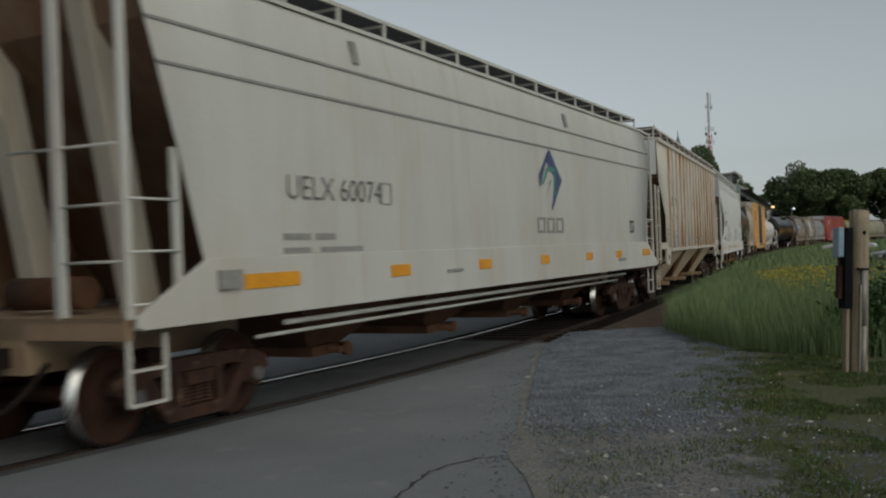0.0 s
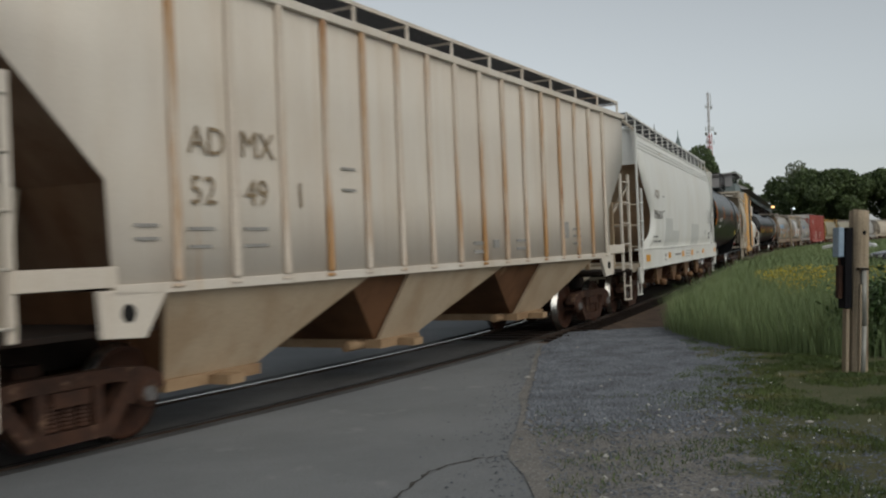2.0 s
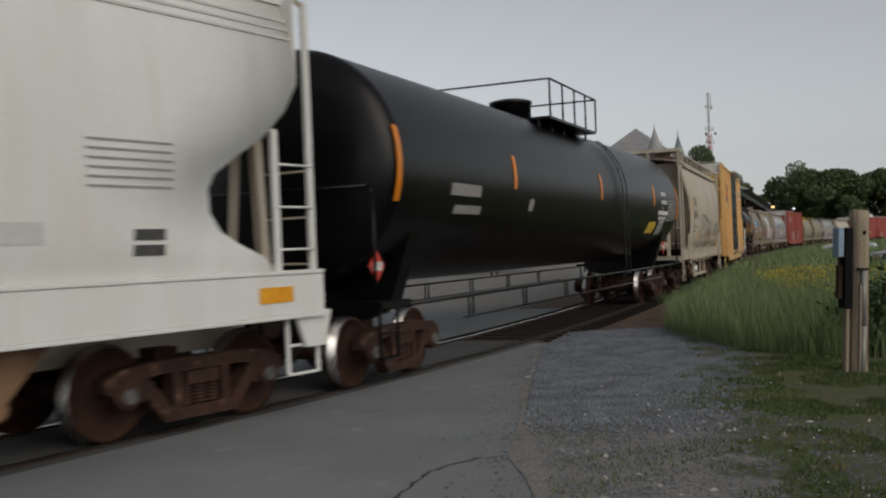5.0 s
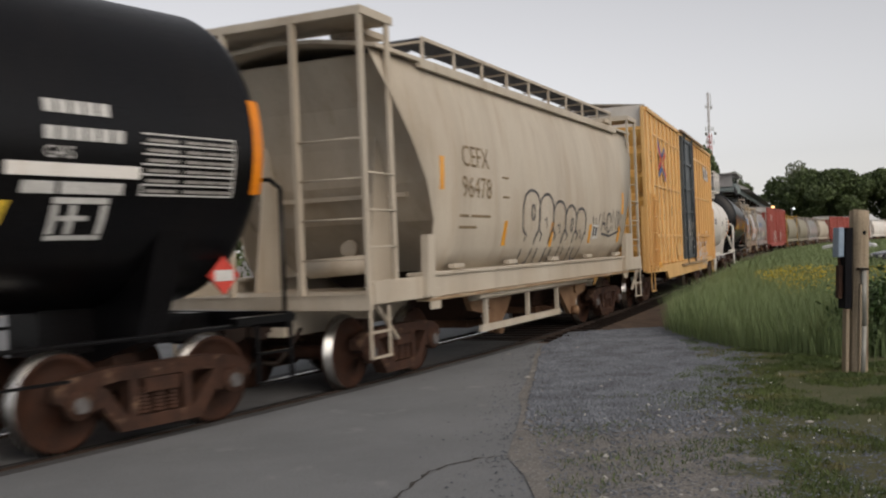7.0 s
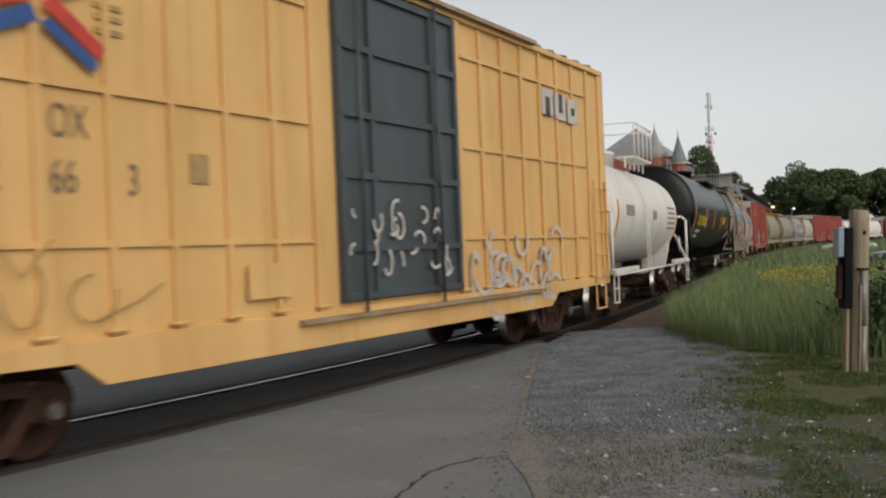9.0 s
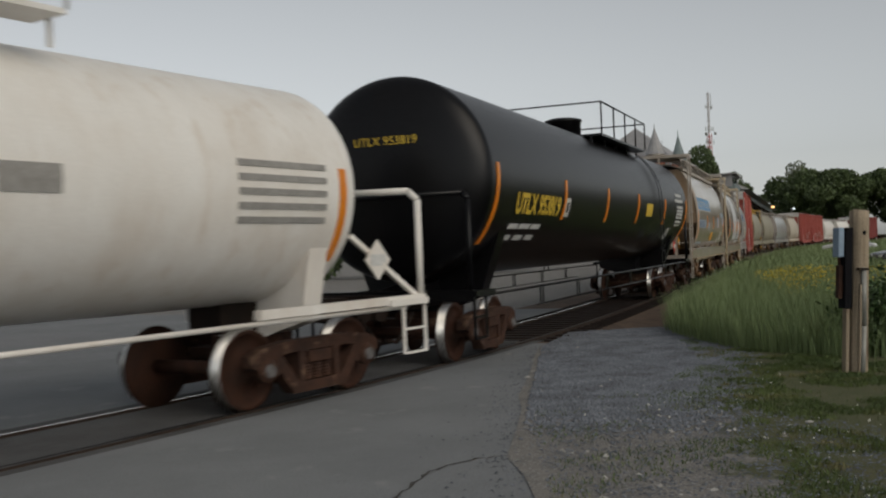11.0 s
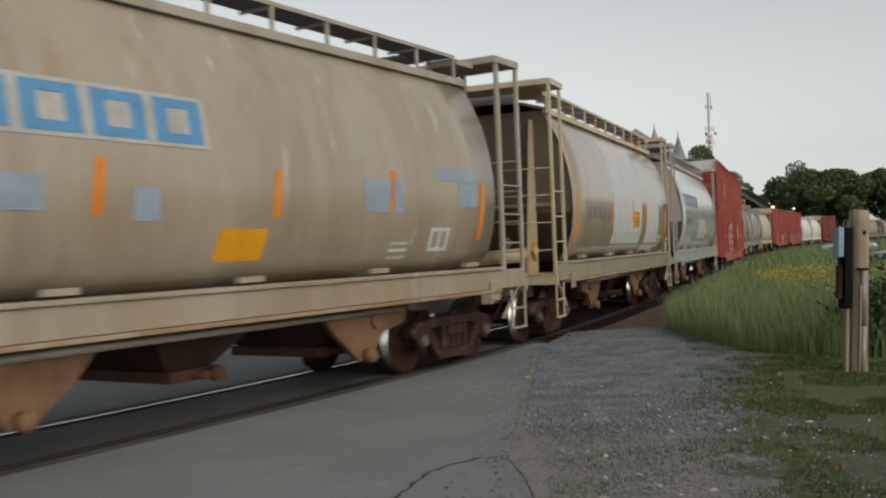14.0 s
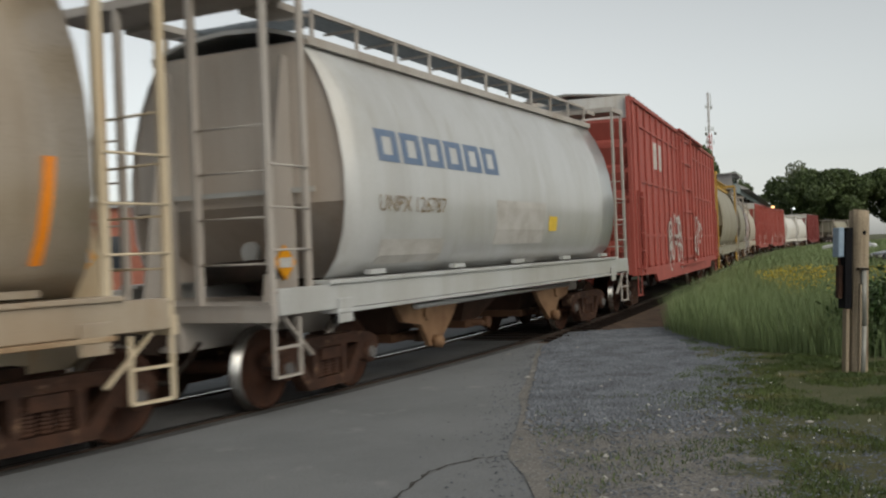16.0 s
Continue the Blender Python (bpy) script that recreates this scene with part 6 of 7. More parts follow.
def car_black_tank(centre, half_tc, half, end, lpg):
    car = begin("tank_car", "black cylindrical tank car with orange reflective strips", centre, half_tc, end)
    r, cz = (1.56, 2.80)
    tank(car, half, r, cz, M_BLACK, 0.46 if lpg else 0.44)
    yf = tank_y(r, cz)
    tank_common(car, half, r, cz, half_tc, end, M_BLACK)
    top_platform(car, -0.55 if not lpg else -1.8, 4.5 if not lpg else 1.6, 4.22, cz, r, M_BLACK, 0.72)
    tank_ladder(car, 4.15 if not lpg else 2.3, r, cz, 4.4, M_BLACK)
    for x in ([-half + 0.25, -5.05, -1.65, 1.6, 5.3, half - 0.05] if not lpg else [-half - 0.05, -5.0, 0.5, 5.95, half + 0.05]):
        e = abs(abs(x) - half) < 0.5
        head_band(car, x, r, cz, 1, (-18 if e else -6) if lpg else (-42 if e else -24), (17 if e else 14) if lpg else (6 if e else 3), M_ORANGE)
    if not lpg:
        lettering(car, "UTLX 953819", -7.85, 2.24, 0.31, yf, M_YELLOWINK, 0.96, 0.016)
        bars(car, "stencil", [(-5.0, -4.72, 2.22, 2.56)], yf, M_WHITEINK)
        bars(car, "stencil_inner", [(-4.93, -4.79, 2.30, 2.48)], lambda z: yf(z) + 0.004, M_INK)
        bars(car, "stencil", [(-7.85, -7.4, 1.99, 2.07), (-7.3, -6.8, 1.99, 2.07), (-6.7, -6.2, 1.99, 2.07), (-7.9, -7.5, 1.81, 1.89), (-7.3, -6.9, 1.81, 1.89), (-6.7, -6.3, 1.81, 1.89)], yf, M_WHITEINK)
        bars(car, "notice_panel", [(2.68, 3.43, 2.36, 2.68)], yf, M_YELLOWINK, "yellow notice panel")
        bars(car, "stencil", [(7.1, 8.1, 3.02, 3.10), (6.9, 8.25, 2.85, 2.93), (7.3, 8.3, 2.66, 2.74)] + [(7.3 + 0.27 * i, 7.52 + 0.27 * i, z, z + 0.07) for i in range(4) for z in (2.56, 2.46, 2.36)] + [(7.3, 8.3, 2.24, 2.3), (7.3, 8.3, 2.15, 2.19)], yf, M_WHITEINK)
        bars(car, "placard_frame", [(6.45, 6.85, 1.76, 1.80), (6.45, 6.85, 2.02, 2.07), (6.45, 6.51, 1.81, 2.01), (6.79, 6.85, 1.81, 2.01), (6.6, 6.7, 1.81, 2.01)], yf, M_WHITEINK)
        head = end_lettering(car, "UTLX 953819", 0.0, 0.5, 3.28, 0.125, M_YELLOWINK)
        for v in head.data.vertices:
            q = (v.co.y ** 2 + (v.co.z - cz) ** 2) / (r * r)
            v.co.x = -half - 0.44 * math.sqrt(max(1 - q, 0.0)) - 0.02
        rng = random.Random(3)
        for x0, z0 in ((2.95, 1.85), (4.6, 1.85), (5.3, 1.88), (5.8, 1.82)):
            for _ in range(5):
                a = rng.uniform(0, 360)
                stroke(car, loop_curve(x0 + rng.uniform(-0.3, 0.4), z0 + rng.uniform(-0.18, 0.2), rng.uniform(0.06, 0.14), rng.uniform(0.06, 0.13), a, a + rng.uniform(140, 300)), yf, M_TAGFAINT, 0.04)
    else:
        bars(car, "stencil", [(6.93 + 0.13 * i, 7.03 + 0.13 * i, 2.94, 3.05) for i in range(5)] + [(6.93 + 0.13 * i, 7.03 + 0.13 * i, 2.72, 2.83) for i in range(6)], yf, M_WHITEINK)
        lettering(car, "GAS", 6.92, 2.57, 0.10, yf, M_WHITEINK, 1.05)
        bars(car, "notice_panel", [(5.72, 6.58, 1.93, 2.22)], yf, M_YELLOWINK, "yellow notice panel", 0.012, 0.3)
        bars(car, "table_rule", [(7.88, 8.95, z, z + 0.015) for z in (2.28, 2.37, 2.46, 2.55, 2.64, 2.73, 2.82)] + [(7.88, 7.895, 2.295, 2.37), (8.935, 8.95, 2.295, 2.82)], yf, M_WHITEINK)
        bars(car, "stencil", [(6.6, 7.86, 2.42, 2.53)], yf, M_TANKWHITE)
        bars(car, "stencil", [(7.94 + (0.42 + 0.18 * (i - 1) if i else 0), 8.28 + (0.14 + 0.18 * i if i else 0), z, z + 0.028) for i in range(4) for z in (2.31, 2.40, 2.49, 2.58, 2.67, 2.76)], yf, M_FADED)
        bars(car, "stencil", [(6.75, 7.05, 2.28, 2.38), (7.1, 7.7, 2.28, 2.38)], yf, M_WHITEINK)
        bars(car, "placard_frame", [(7.05, 7.58, 1.90, 1.94), (7.05, 7.58, 2.2, 2.25), (7.05, 7.11, 1.95, 2.19), (7.52, 7.58, 1.95, 2.19), (7.22, 7.28, 1.95, 2.19), (7.13, 7.4, 2.06, 2.1)], yf, M_WHITEINK)
        bars(car, "stencil", [(-7.6, -6.5, 2.45, 2.62), (-7.4, -6.4, 2.2, 2.32), (-4.2, -4.0, 2.3, 2.5)], yf, M_FADED)
    for sx in (-1, 1):
        if lpg or sx > 0:
            placard(car, sx * (end - 0.62), 1.52, -1.12, 0.40, M_REDINK)
        bm = bmesh.new()
        pipe(bm, [(sx * (end - 0.05), -1.4, 1.1), (sx * (end - 0.05), -1.4, 2.4), (sx * (end - 0.1), -1.3, 2.5), (sx * (end - 0.1), 1.3, 2.5), (sx * (end - 0.05), 1.4, 2.4), (sx * (end - 0.05), 1.4, 1.1)], 0.025 if lpg else 0.04)
        part("end_handrail", bm, M_BLACK, car)
    return car


def car_white_tank(centre, half_tc=4.35, half=4.75, end=6.05):
    car = begin("tank_car", "short white cylindrical tank car with white railings", centre, half_tc, end)
    r, cz = 1.32, 2.46
    tank(car, half, r, cz, M_TANKWHITE, 0.5)
    yf = tank_y(r, cz)
    tank_common(car, half, r, cz, half_tc, end, M_TANKWHITE, False)
    top_platform(car, -1.6, 1.0, 3.92, cz, r, M_TANKWHITE, 0.85)
    tank_ladder(car, -1.2, r, cz, 3.9, M_TANKWHITE)
    for sx in (-1, 1):
        bm = bmesh.new()
        for sy in (-1, 1):
            pipe(bm, [(sx * (end - 0.06), sy * 1.42, 1.1), (sx * (end - 0.06), sy * 1.42, 2.35), (sx * (end - 0.10), sy * 1.30, 2.47), (sx * (end - 0.10), 0, 2.5)], 0.045, 8)
            beam(bm, (sx * (end - 0.1), sy * 1.4, 1.1), (sx * (half + 0.1), sy * 1.2, 1.9), 0.06)
            box(bm, sx * 3.0, sx * end, sy * 1.36, sy * 1.46, 1.04, 1.14)
        loose("end_railing", bm, M_TANKWHITE, car)
        head_band(car, sx * (half - 0.15), r, cz, 1, -40, 10, M_ORANGE)
    bm = bmesh.new()
    rod(bm, (-end + 0.4, -1.42, 1.0), (end - 0.4, -1.42, 1.0), 0.03, 6)
    part("side_handrail", bm, M_TANKWHITE, car)
    bars(car, "stencil", [(2.9, 4.3, z, z + 0.07) for z in (2.05, 2.2, 2.35, 2.5, 2.65)], yf, M_FADED)
    bars(car, "stencil", [(-3.6, -2.6, 2.35, 2.6), (0.2, 0.8, 2.3, 2.55)], yf, M_FADED)
    placard(car, end - 0.8, 1.6, -1.3, 0.5, M_TANKWHITE)
    return car


# ---- rounded hoppers with end cages ----
ROUND = [(1.25, 1.40), (1.45, 1.65), (1.55, 1.95), (1.595, 2.3), (1.59, 2.7), (1.53, 3.1), (1.42, 3.5), (1.26, 3.85), (1.10, 4.10), (1.04, 4.18)]


FULL = [(1.35, 1.40), (1.50, 1.70), (1.57, 2.1), (1.60, 2.6), (1.58, 3.1), (1.51, 3.6), (1.40, 4.0), (1.33, 4.2)]


def car_round_hopper(centre, half_tc, body_half, end, main, cage, grate, label, detail=None, profile=ROUND, flare=0.0):
    car = begin("covered_hopper_car", label, centre, half_tc, end)
    xs = lin([(1.4, body_half), (2.2, body_half + 0.02 * flare), (2.8, body_half + 0.3 * flare), (3.5, body_half + 0.72 * flare), (4.0, body_half + 0.95 * flare), (4.3, body_half + flare)])
    xi = lin([(1.4, body_half - 1.1), (2.3, body_half - 0.06), (3.4, body_half - 0.04 + 0.3 * flare), (4.3, body_half - 0.04 + 0.8 * flare)])
    top = profile[-1][0]
    yf = shell(car, profile, xs, xi, main, main, [(top + 0.12, profile[-1][1] + 0.04), (0.6, 4.38), (0, 4.42)])
    for sy in (-1, 1):
        bm = bmesh.new()
        box(bm, -end + 0.1, end - 0.1, sy * 1.42, sy * 1.52, 1.08, 1.36)
        box(bm, -body_half - 0.3, body_half + 0.3, sy * 1.28, sy * 1.56, 1.36, 1.41)
        flange = bmesh.new()
        box(flange, -body_half - 0.2, body_half + 0.2, sy * 1.36, sy * 1.57, 1.03, 1.075)
        soft(part("sill_flange", flange, M_RUSTFRAME if main in (M_TAUPE, M_TAUPE2, M_BEIGE) else main, car, "lower sill flange"), 0.008)
        for sx in (-1, 1):
            box(bm, sx * (body_half - 0.15), sx * (body_half + 0.15), sy * 1.53, sy * 1.555, 0.92, 1.20)
        loose("side_sill", bm, main if main is not M_TAUPE2 else M_TAUPE, car, "", 0.01)
        bm = bmesh.new()
        beam(bm, (-body_half, sy * (top + 0.09), 4.17), (body_half, sy * (top + 0.09), 4.17), 0.07, 0.10)
        part("roof_lip", bm, cage, car)
        for k in range(5):
            x = -body_half + 0.7 + k * (2 * body_half - 1.4) / 4
            bm = bmesh.new()
            box(bm, x - 0.18, x + 0.18, sy * 1.5, sy * 1.58, 1.44, 1.50)
            part("sill_bracket", bm, main, car)
        bm = bmesh.new()
        rod(bm, (-3.0, sy * 1.25, 0.95), (3.2, sy * 1.25, 0.95), 0.04, 8)
        part("train_pipe", bm, main, car)
    end_sill(car, end, body_half - 0.6, cage, 1.02, 1.2)
    steps(car, end, cage)
    for sx in (-1, 1):
        x0, x1 = sx * (end - 0.06), sx * (end - 0.72)
        for sy in (-1, 1):
            add_ladder(car, x0, x1, sy * 1.46, 1.2, 3.05, cage, 0.44, 0.085, 4.5)
            bm = bmesh.new()
            box(bm, x1 - 0.045, x1 + 0.045, sy * 1.44, sy * 1.48, 3.0, 4.5)
            box(bm, x0 - 0.045, x0 + 0.045, sy * 0.52 - 0.03, sy * 0.52 + 0.03, 1.2, 4.5)
            for z in (1.62, 2.1, 2.58, 3.05):
                rod(bm, (x0, sy * 1.46, z), (x0, sy * 0.52, z), 0.013, 6)
            loose("cage_post", bm, cage, car)
            bm = bmesh.new()
            slab(bm, [(sx * (body_half + 0.62), 1.2), (sx * (body_half - 0.02), 1.2), (sx * (body_half + 0.02), 4.0), (sx * (body_half + 0.14), 4.0)], sy * 0.86, sy * 0.90)
            part("gusset_plate", bm, cage, car, "tall tapering gusset plate on the end")
            bm = bmesh.new()
            beam(bm, (sx * (end - 0.2), sy * 1.44, 1.1), (sx * (end - 0.75), sy * 1.44, 0.62), 0.05, 0.025)
            part("step_brace", bm, cage, car)
        bm = bmesh.new()
        box(bm, sx * (end - 0.82), sx * (end - 0.02), -1.5, 1.5, 4.50, 4.60)
        box(bm, sx * (end - 1.3), sx * (end - 0.8), -1.12, -0.6, 4.44, 4.52)
        box(bm, sx * (end - 1.3), sx * (end - 0.8), 0.6, 1.12, 4.44, 4.52)
        part("end_deck", bm, cage, car)
        bm = bmesh.new()
        beam(bm, (sx * (body_half + 0.03), -1.2, 2.45), (sx * (body_half + 0.03), 1.2, 2.45), 0.05, 0.06)
        lathe(bm, [(sx * (body_half + 0.02), 0.13), (sx * (body_half + 0.10), 0.12)], "x", (0, -0.3, 1.75), 14)
        part("end_stiffener", bm, main, car)
        bm = bmesh.new()
        rod(bm, (sx * (body_half + 0.45), -0.9, 1.55), (sx * (body_half + 0.45), 0.1, 1.50), 0.13, 14)
        part("air_reservoir", bm, M_UNDER if detail == "silver" else cage, car)
    hopper_bays(car, 2 if body_half < 5.2 else 3, 2 * body_half - 3.2, 1.4, M_BAYDARK, 1.25, 0.42, 0.3)
    for k, cx in enumerate((-(body_half - 2.2), body_half - 2.2)):
        bm = bmesh.new()
        s = 1 if k else -1
        slab(bm, [(cx + s * 0.45, 1.06), (cx - s * 1.55, 1.06), (cx - s * 1.2, 0.70), (cx - s * 0.75, 0.36), (cx - s * 0.5, 0.36), (cx - s * 0.25, 0.68), (cx + s * 0.25, 0.76)], -1.2, -1.12)
        lathe(bm, [(-1.2, 0.09), (-1.32, 0.09), (-1.34, 0.05)], "y", (cx - s * 0.62, 0, 0.42), 12)
        lathe(bm, [(-1.2, 0.10), (-1.25, 0.10)], "y", (cx - s * 0.4, 0, 0.84), 12)
        part("bay_gusset", bm, M_BAYMID, car)
    walkway(car, body_half - 0.2, 4.56, top - 0.42, top + 0.06, 4.25, grate, cage, 0.95)
    return car, yf


def boxcar(centre, half_tc, half, main, label, end_main, detail):
    car = begin("boxcar", label, centre, half_tc, half + 0.35)
    hw, z0, z1 = 1.52, 0.92, 5.08
    bm = bmesh.new()
    box(bm, -half, half, -hw, hw, z0 + 0.1, z1)
    soft(part("body", bm, main, car), 0.03)
    bm = bmesh.new()
    for sy in (-1, 1):
        a, b = sorted((sy * (hw - 0.02), sy * (hw + 0.06)))
        slab(bm, [(-half, z0), (-half, z0 + 0.14), (half, z0 + 0.14), (half, z0), (half - 2.6, z0 - 0.05), (half - 2.9, z0 - 0.26), (-half + 2.9, z0 - 0.26), (-half + 2.6, z0 - 0.05)], a, b)
    loose("side_sill", bm, main, car, "", 0.01)
    bm = bmesh.new()
    for sy in (-1, 1):
        a, b = sorted((sy * (hw - 0.05), sy * (hw + 0.07)))
        box(bm, -half, half, a, b, z1 - 0.10, z1)
    soft(part("top_chord", bm, main, car), 0.015)
    for sy in (-1, 1):
        for sx in (-1, 1):
            n = 8
            for k in range(n + 1):
                x = sx * (1.72 + (half - 0.82 - 1.72) * k / (n - 1)) if k < n else sx * (half - 0.12)
                bm = bmesh.new()
                w = 0.16 if k in (0, n) else 0.07
                slab(bm, [(x - w / 2, z0 + 0.14), (x + w / 2, z0 + 0.14), (x + w / 2, z1 - 0.1), (x - w / 2, z1 - 0.1)], sy * (hw + 0.001), sy * (hw + 0.055))
                box(bm, x - 0.11, x + 0.11, min(sy * hw, sy * (hw + 0.09)), max(sy * hw, sy * (hw + 0.09)), z0 + 0.17, z0 + 0.21)
                soft(part("side_post", bm, main, car), 0.018)
            for z in (1.86, 3.18, 4.50):
                bm = bmesh.new()
                a, b = sorted((sy * hw, sy * (hw + 0.04)))
                box(bm, min(sx * 1.83, sx * (half - 0.95)), max(sx * 1.83, sx * (half - 0.95)), a, b, z - 0.035, z + 0.02)
                part("panel_seam", bm, main, car)
        # the sliding door with its rods and tracks
        door_mat = M_DOOR if detail == "yellow" else main
        dx0, dx1 = (-1.34, 1.58) if detail == "yellow" else (-1.40, 1.32)
        bm = bmesh.new()
        a, b = sorted((sy * (hw + 0.01), sy * (hw + 0.05)))
        box(bm, dx0, dx1, a, b, z0 + 0.20, z1 - 0.12)
        door = part("door", bm, door_mat, car, "dark blue sliding door" if detail == "yellow" else "closed sliding door")
        bm = bmesh.new()
        a, b = sorted((sy * (hw + 0.05), sy * (hw + 0.10)))
        for z in (z0 + 0.26, 1.75, 2.62, 3.35, 4.15, z1 - 0.2):
            box(bm, dx0, dx1, a, b, z - 0.04, z + 0.04)
        for x in (dx0 + 0.05, -0.62, dx1 - 0.7, dx1 - 0.05):
            box(bm, x - 0.045, x + 0.045, a, b, z0 + 0.2, z1 - 0.14)
        loose("door_stiffener", bm, door_mat, door)
        bm = bmesh.new()
        for x in (-0.95, 0.95):
            rod(bm, (x, sy * (hw + 0.13), z0 + 0.05), (x, sy * (hw + 0.13), z1 - 0.05), 0.022, 6)
        loose("lock_rod", bm, door_mat, door)
        bm = bmesh.new()
        a, b = sorted((sy * (hw + 0.06), sy * (hw + 0.16)))
        box(bm, -2.2, 4.4, a, b, z0 + 0.02, z0 + 0.07)
        box(bm, -1.7, 4.4, a, b, z1 - 0.03, z1 + 0.03)
        loose("door_track", bm, M_RUSTFRAME if detail == "yellow" else main, car)
        for sx in (-1, 1):
            add_ladder(car, sx * (half - 0.12), sx * (half - 0.75), sy * (hw + 0.09), 0.95, 2.9, main, 0.42, 0.05)
            bm = bmesh.new()
            xa, xb, y = sx * (half - 0.1), sx * (half - 0.6), sy * (hw + 0.02)
            beam(bm, (xa, y, z0), (xa, y, 0.45), 0.05, 0.02), beam(bm, (xb, y, z0), (xb, y, 0.45), 0.05, 0.02), beam(bm, (xa, y, 0.45), (xb, y, 0.45), 0.06, 0.025)
            part("sill_step", bm, main, car)
    for sx in (-1, 1):
        # corrugated end of six ribs below a plain cap
        bm = bmesh.new()
        prev, rows = None, []
        zs = np.linspace(z0 + 0.1, 4.58, 7)
        for za, zb in zip(zs, zs[1:]):
            rows += [(za, 0.03), (za + (zb - za) * 0.12, 0.03), (za + (zb - za) * 0.22, 0.0), (zb - (zb - za) * 0.12, 0.16), (zb - 0.004, 0.16)]
        for z, d in rows + [(4.58, 0.02)]:
            row = [bm.verts.new((sx * (half + d), y, z)) for y in (-hw + 0.06, hw - 0.06)]
            if prev:
                bm.faces.new((prev[0], prev[1], row[1], row[0]))
            prev = row
        part("corrugated_end", bm, end_main, car)
        bm = bmesh.new()
        x0, x1 = sorted((sx * (half - 0.02), sx * (half + 0.05)))
        slab(bm, [(x0, 4.60), (x1, 4.60), (x1, z1 + 0.04), (x0, z1 + 0.04)], -hw + 0.02, hw - 0.02)
        part("end_cap", bm, M_ROOF, car, "galvanised upper end panel")
        bm = bmesh.new()
        for sy in (-1, 1):
            box(bm, min(sx * half, sx * (half + 0.17)), max(sx * half, sx * (half + 0.17)), sy * (hw - 0.03) - 0.04, sy * (hw - 0.03) + 0.04, z0, z1)
        box(bm, min(sx * half, sx * (half + 0.33)), max(sx * half, sx * (half + 0.33)), -1.3, 1.3, z0 + 0.05, z0 + 0.12)
        box(bm, min(sx * (half - 1.6), sx * (half + 0.33)), max(sx * (half - 1.6), sx * (half + 0.33)), -0.3, 0.3, 0.68, z0 + 0.1)
        loose("end_post", bm, main, car)
        add_end_ladder(car, sx * (half + 0.24), -1.42, -0.95, 0.95, 2.6, main)
    bm = bmesh.new()
    rows = []
    for x in np.arange(-half, half + 0.01, 0.6):
        for dx, dz in ((0.0, 0.05), (0.06, 0.0)):
            rows.append([bm.verts.new((min(x + dx, half), y, z + dz)) for y, z in ((-hw - 0.02, z1 + 0.01), (0, z1 + 0.15), (hw + 0.02, z1 + 0.01))])
    for a, b in zip(rows, rows[1:]):
        for k in range(2):
            bm.faces.new((a[k], a[k + 1], b[k + 1], b[k]))
    part("roof", bm, M_ROOF, car, "corrugated galvanised roof")
    bm = bmesh.new()
    box(bm, -half + 1.0, half - 1.0, -0.35, 0.35, 0.68, 1.0)
    rod(bm, (-2.2, 0.75, 0.72), (-0.9, 0.75, 0.72), 0.2, 14)
    for x in (-3.5, -0.5, 2.5):
        box(bm, x - 0.06, x + 0.06, -1.4, 1.4, 0.75, 0.95)
    loose("center_sill", bm, M_UNDER, car)
    return car, (lambda z: hw + 0.005)
# ======== the train, car by car from the head of the view ========
M_LININGS.update({"cream paint": M_SLOPE_PALE, "white paint": M_SLOPE_PALE})
# most end colours run darker: soil, plus the pocket's shade put into them
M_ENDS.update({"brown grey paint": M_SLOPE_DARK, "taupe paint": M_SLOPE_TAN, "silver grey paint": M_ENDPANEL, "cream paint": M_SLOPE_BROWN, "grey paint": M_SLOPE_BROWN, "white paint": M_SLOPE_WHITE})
car_ribbed_hopper(-4.9, 6.84, False)
car_grey_hopper(14.045)
car_ribbed_hopper(32.52)
car_white_hopper(50.975)
car_black_tank(70.4, 8.35, 9.2, 9.75, True)

# beige hopper
c5, y5 = car_round_hopper(87.7, 4.885, 4.8, 6.45, M_BEIGE, M_BEIGE, M_GRATE, "beige rounded covered hopper car with graffiti", None, FULL, 1.2)
lettering(c5, "CEFX", -3.9, 2.86, 0.30, y5, M_FADED2, 0.95)
lettering(c5, "96478", -3.95, 2.42, 0.30, y5, M_FADED2, 1.0)
bars(c5, "stencil", [(-4.0, -3.7, 2.14, 2.18), (-3.6, -2.9, 2.14, 2.18), (-4.0, -3.4, 1.98, 2.02), (-2.4, -2.15, 2.75, 2.78), (-2.4, -2.15, 2.45, 2.48)], y5, M_FADED2)
for x, lo, hi in ((-4.6, 2.5, 2.95), (-2.3, 1.72, 2.1), (-0.08, 1.68, 2.1), (2.2, 1.72, 2.08), (4.55, 2.32, 2.78), (4.3, 1.72, 2.05)):
    bars(c5, "reflector", [(x - 0.06, x + 0.06, lo, hi)], y5, M_REFLECT, "yellow reflective strip", 0.006, 0.12)
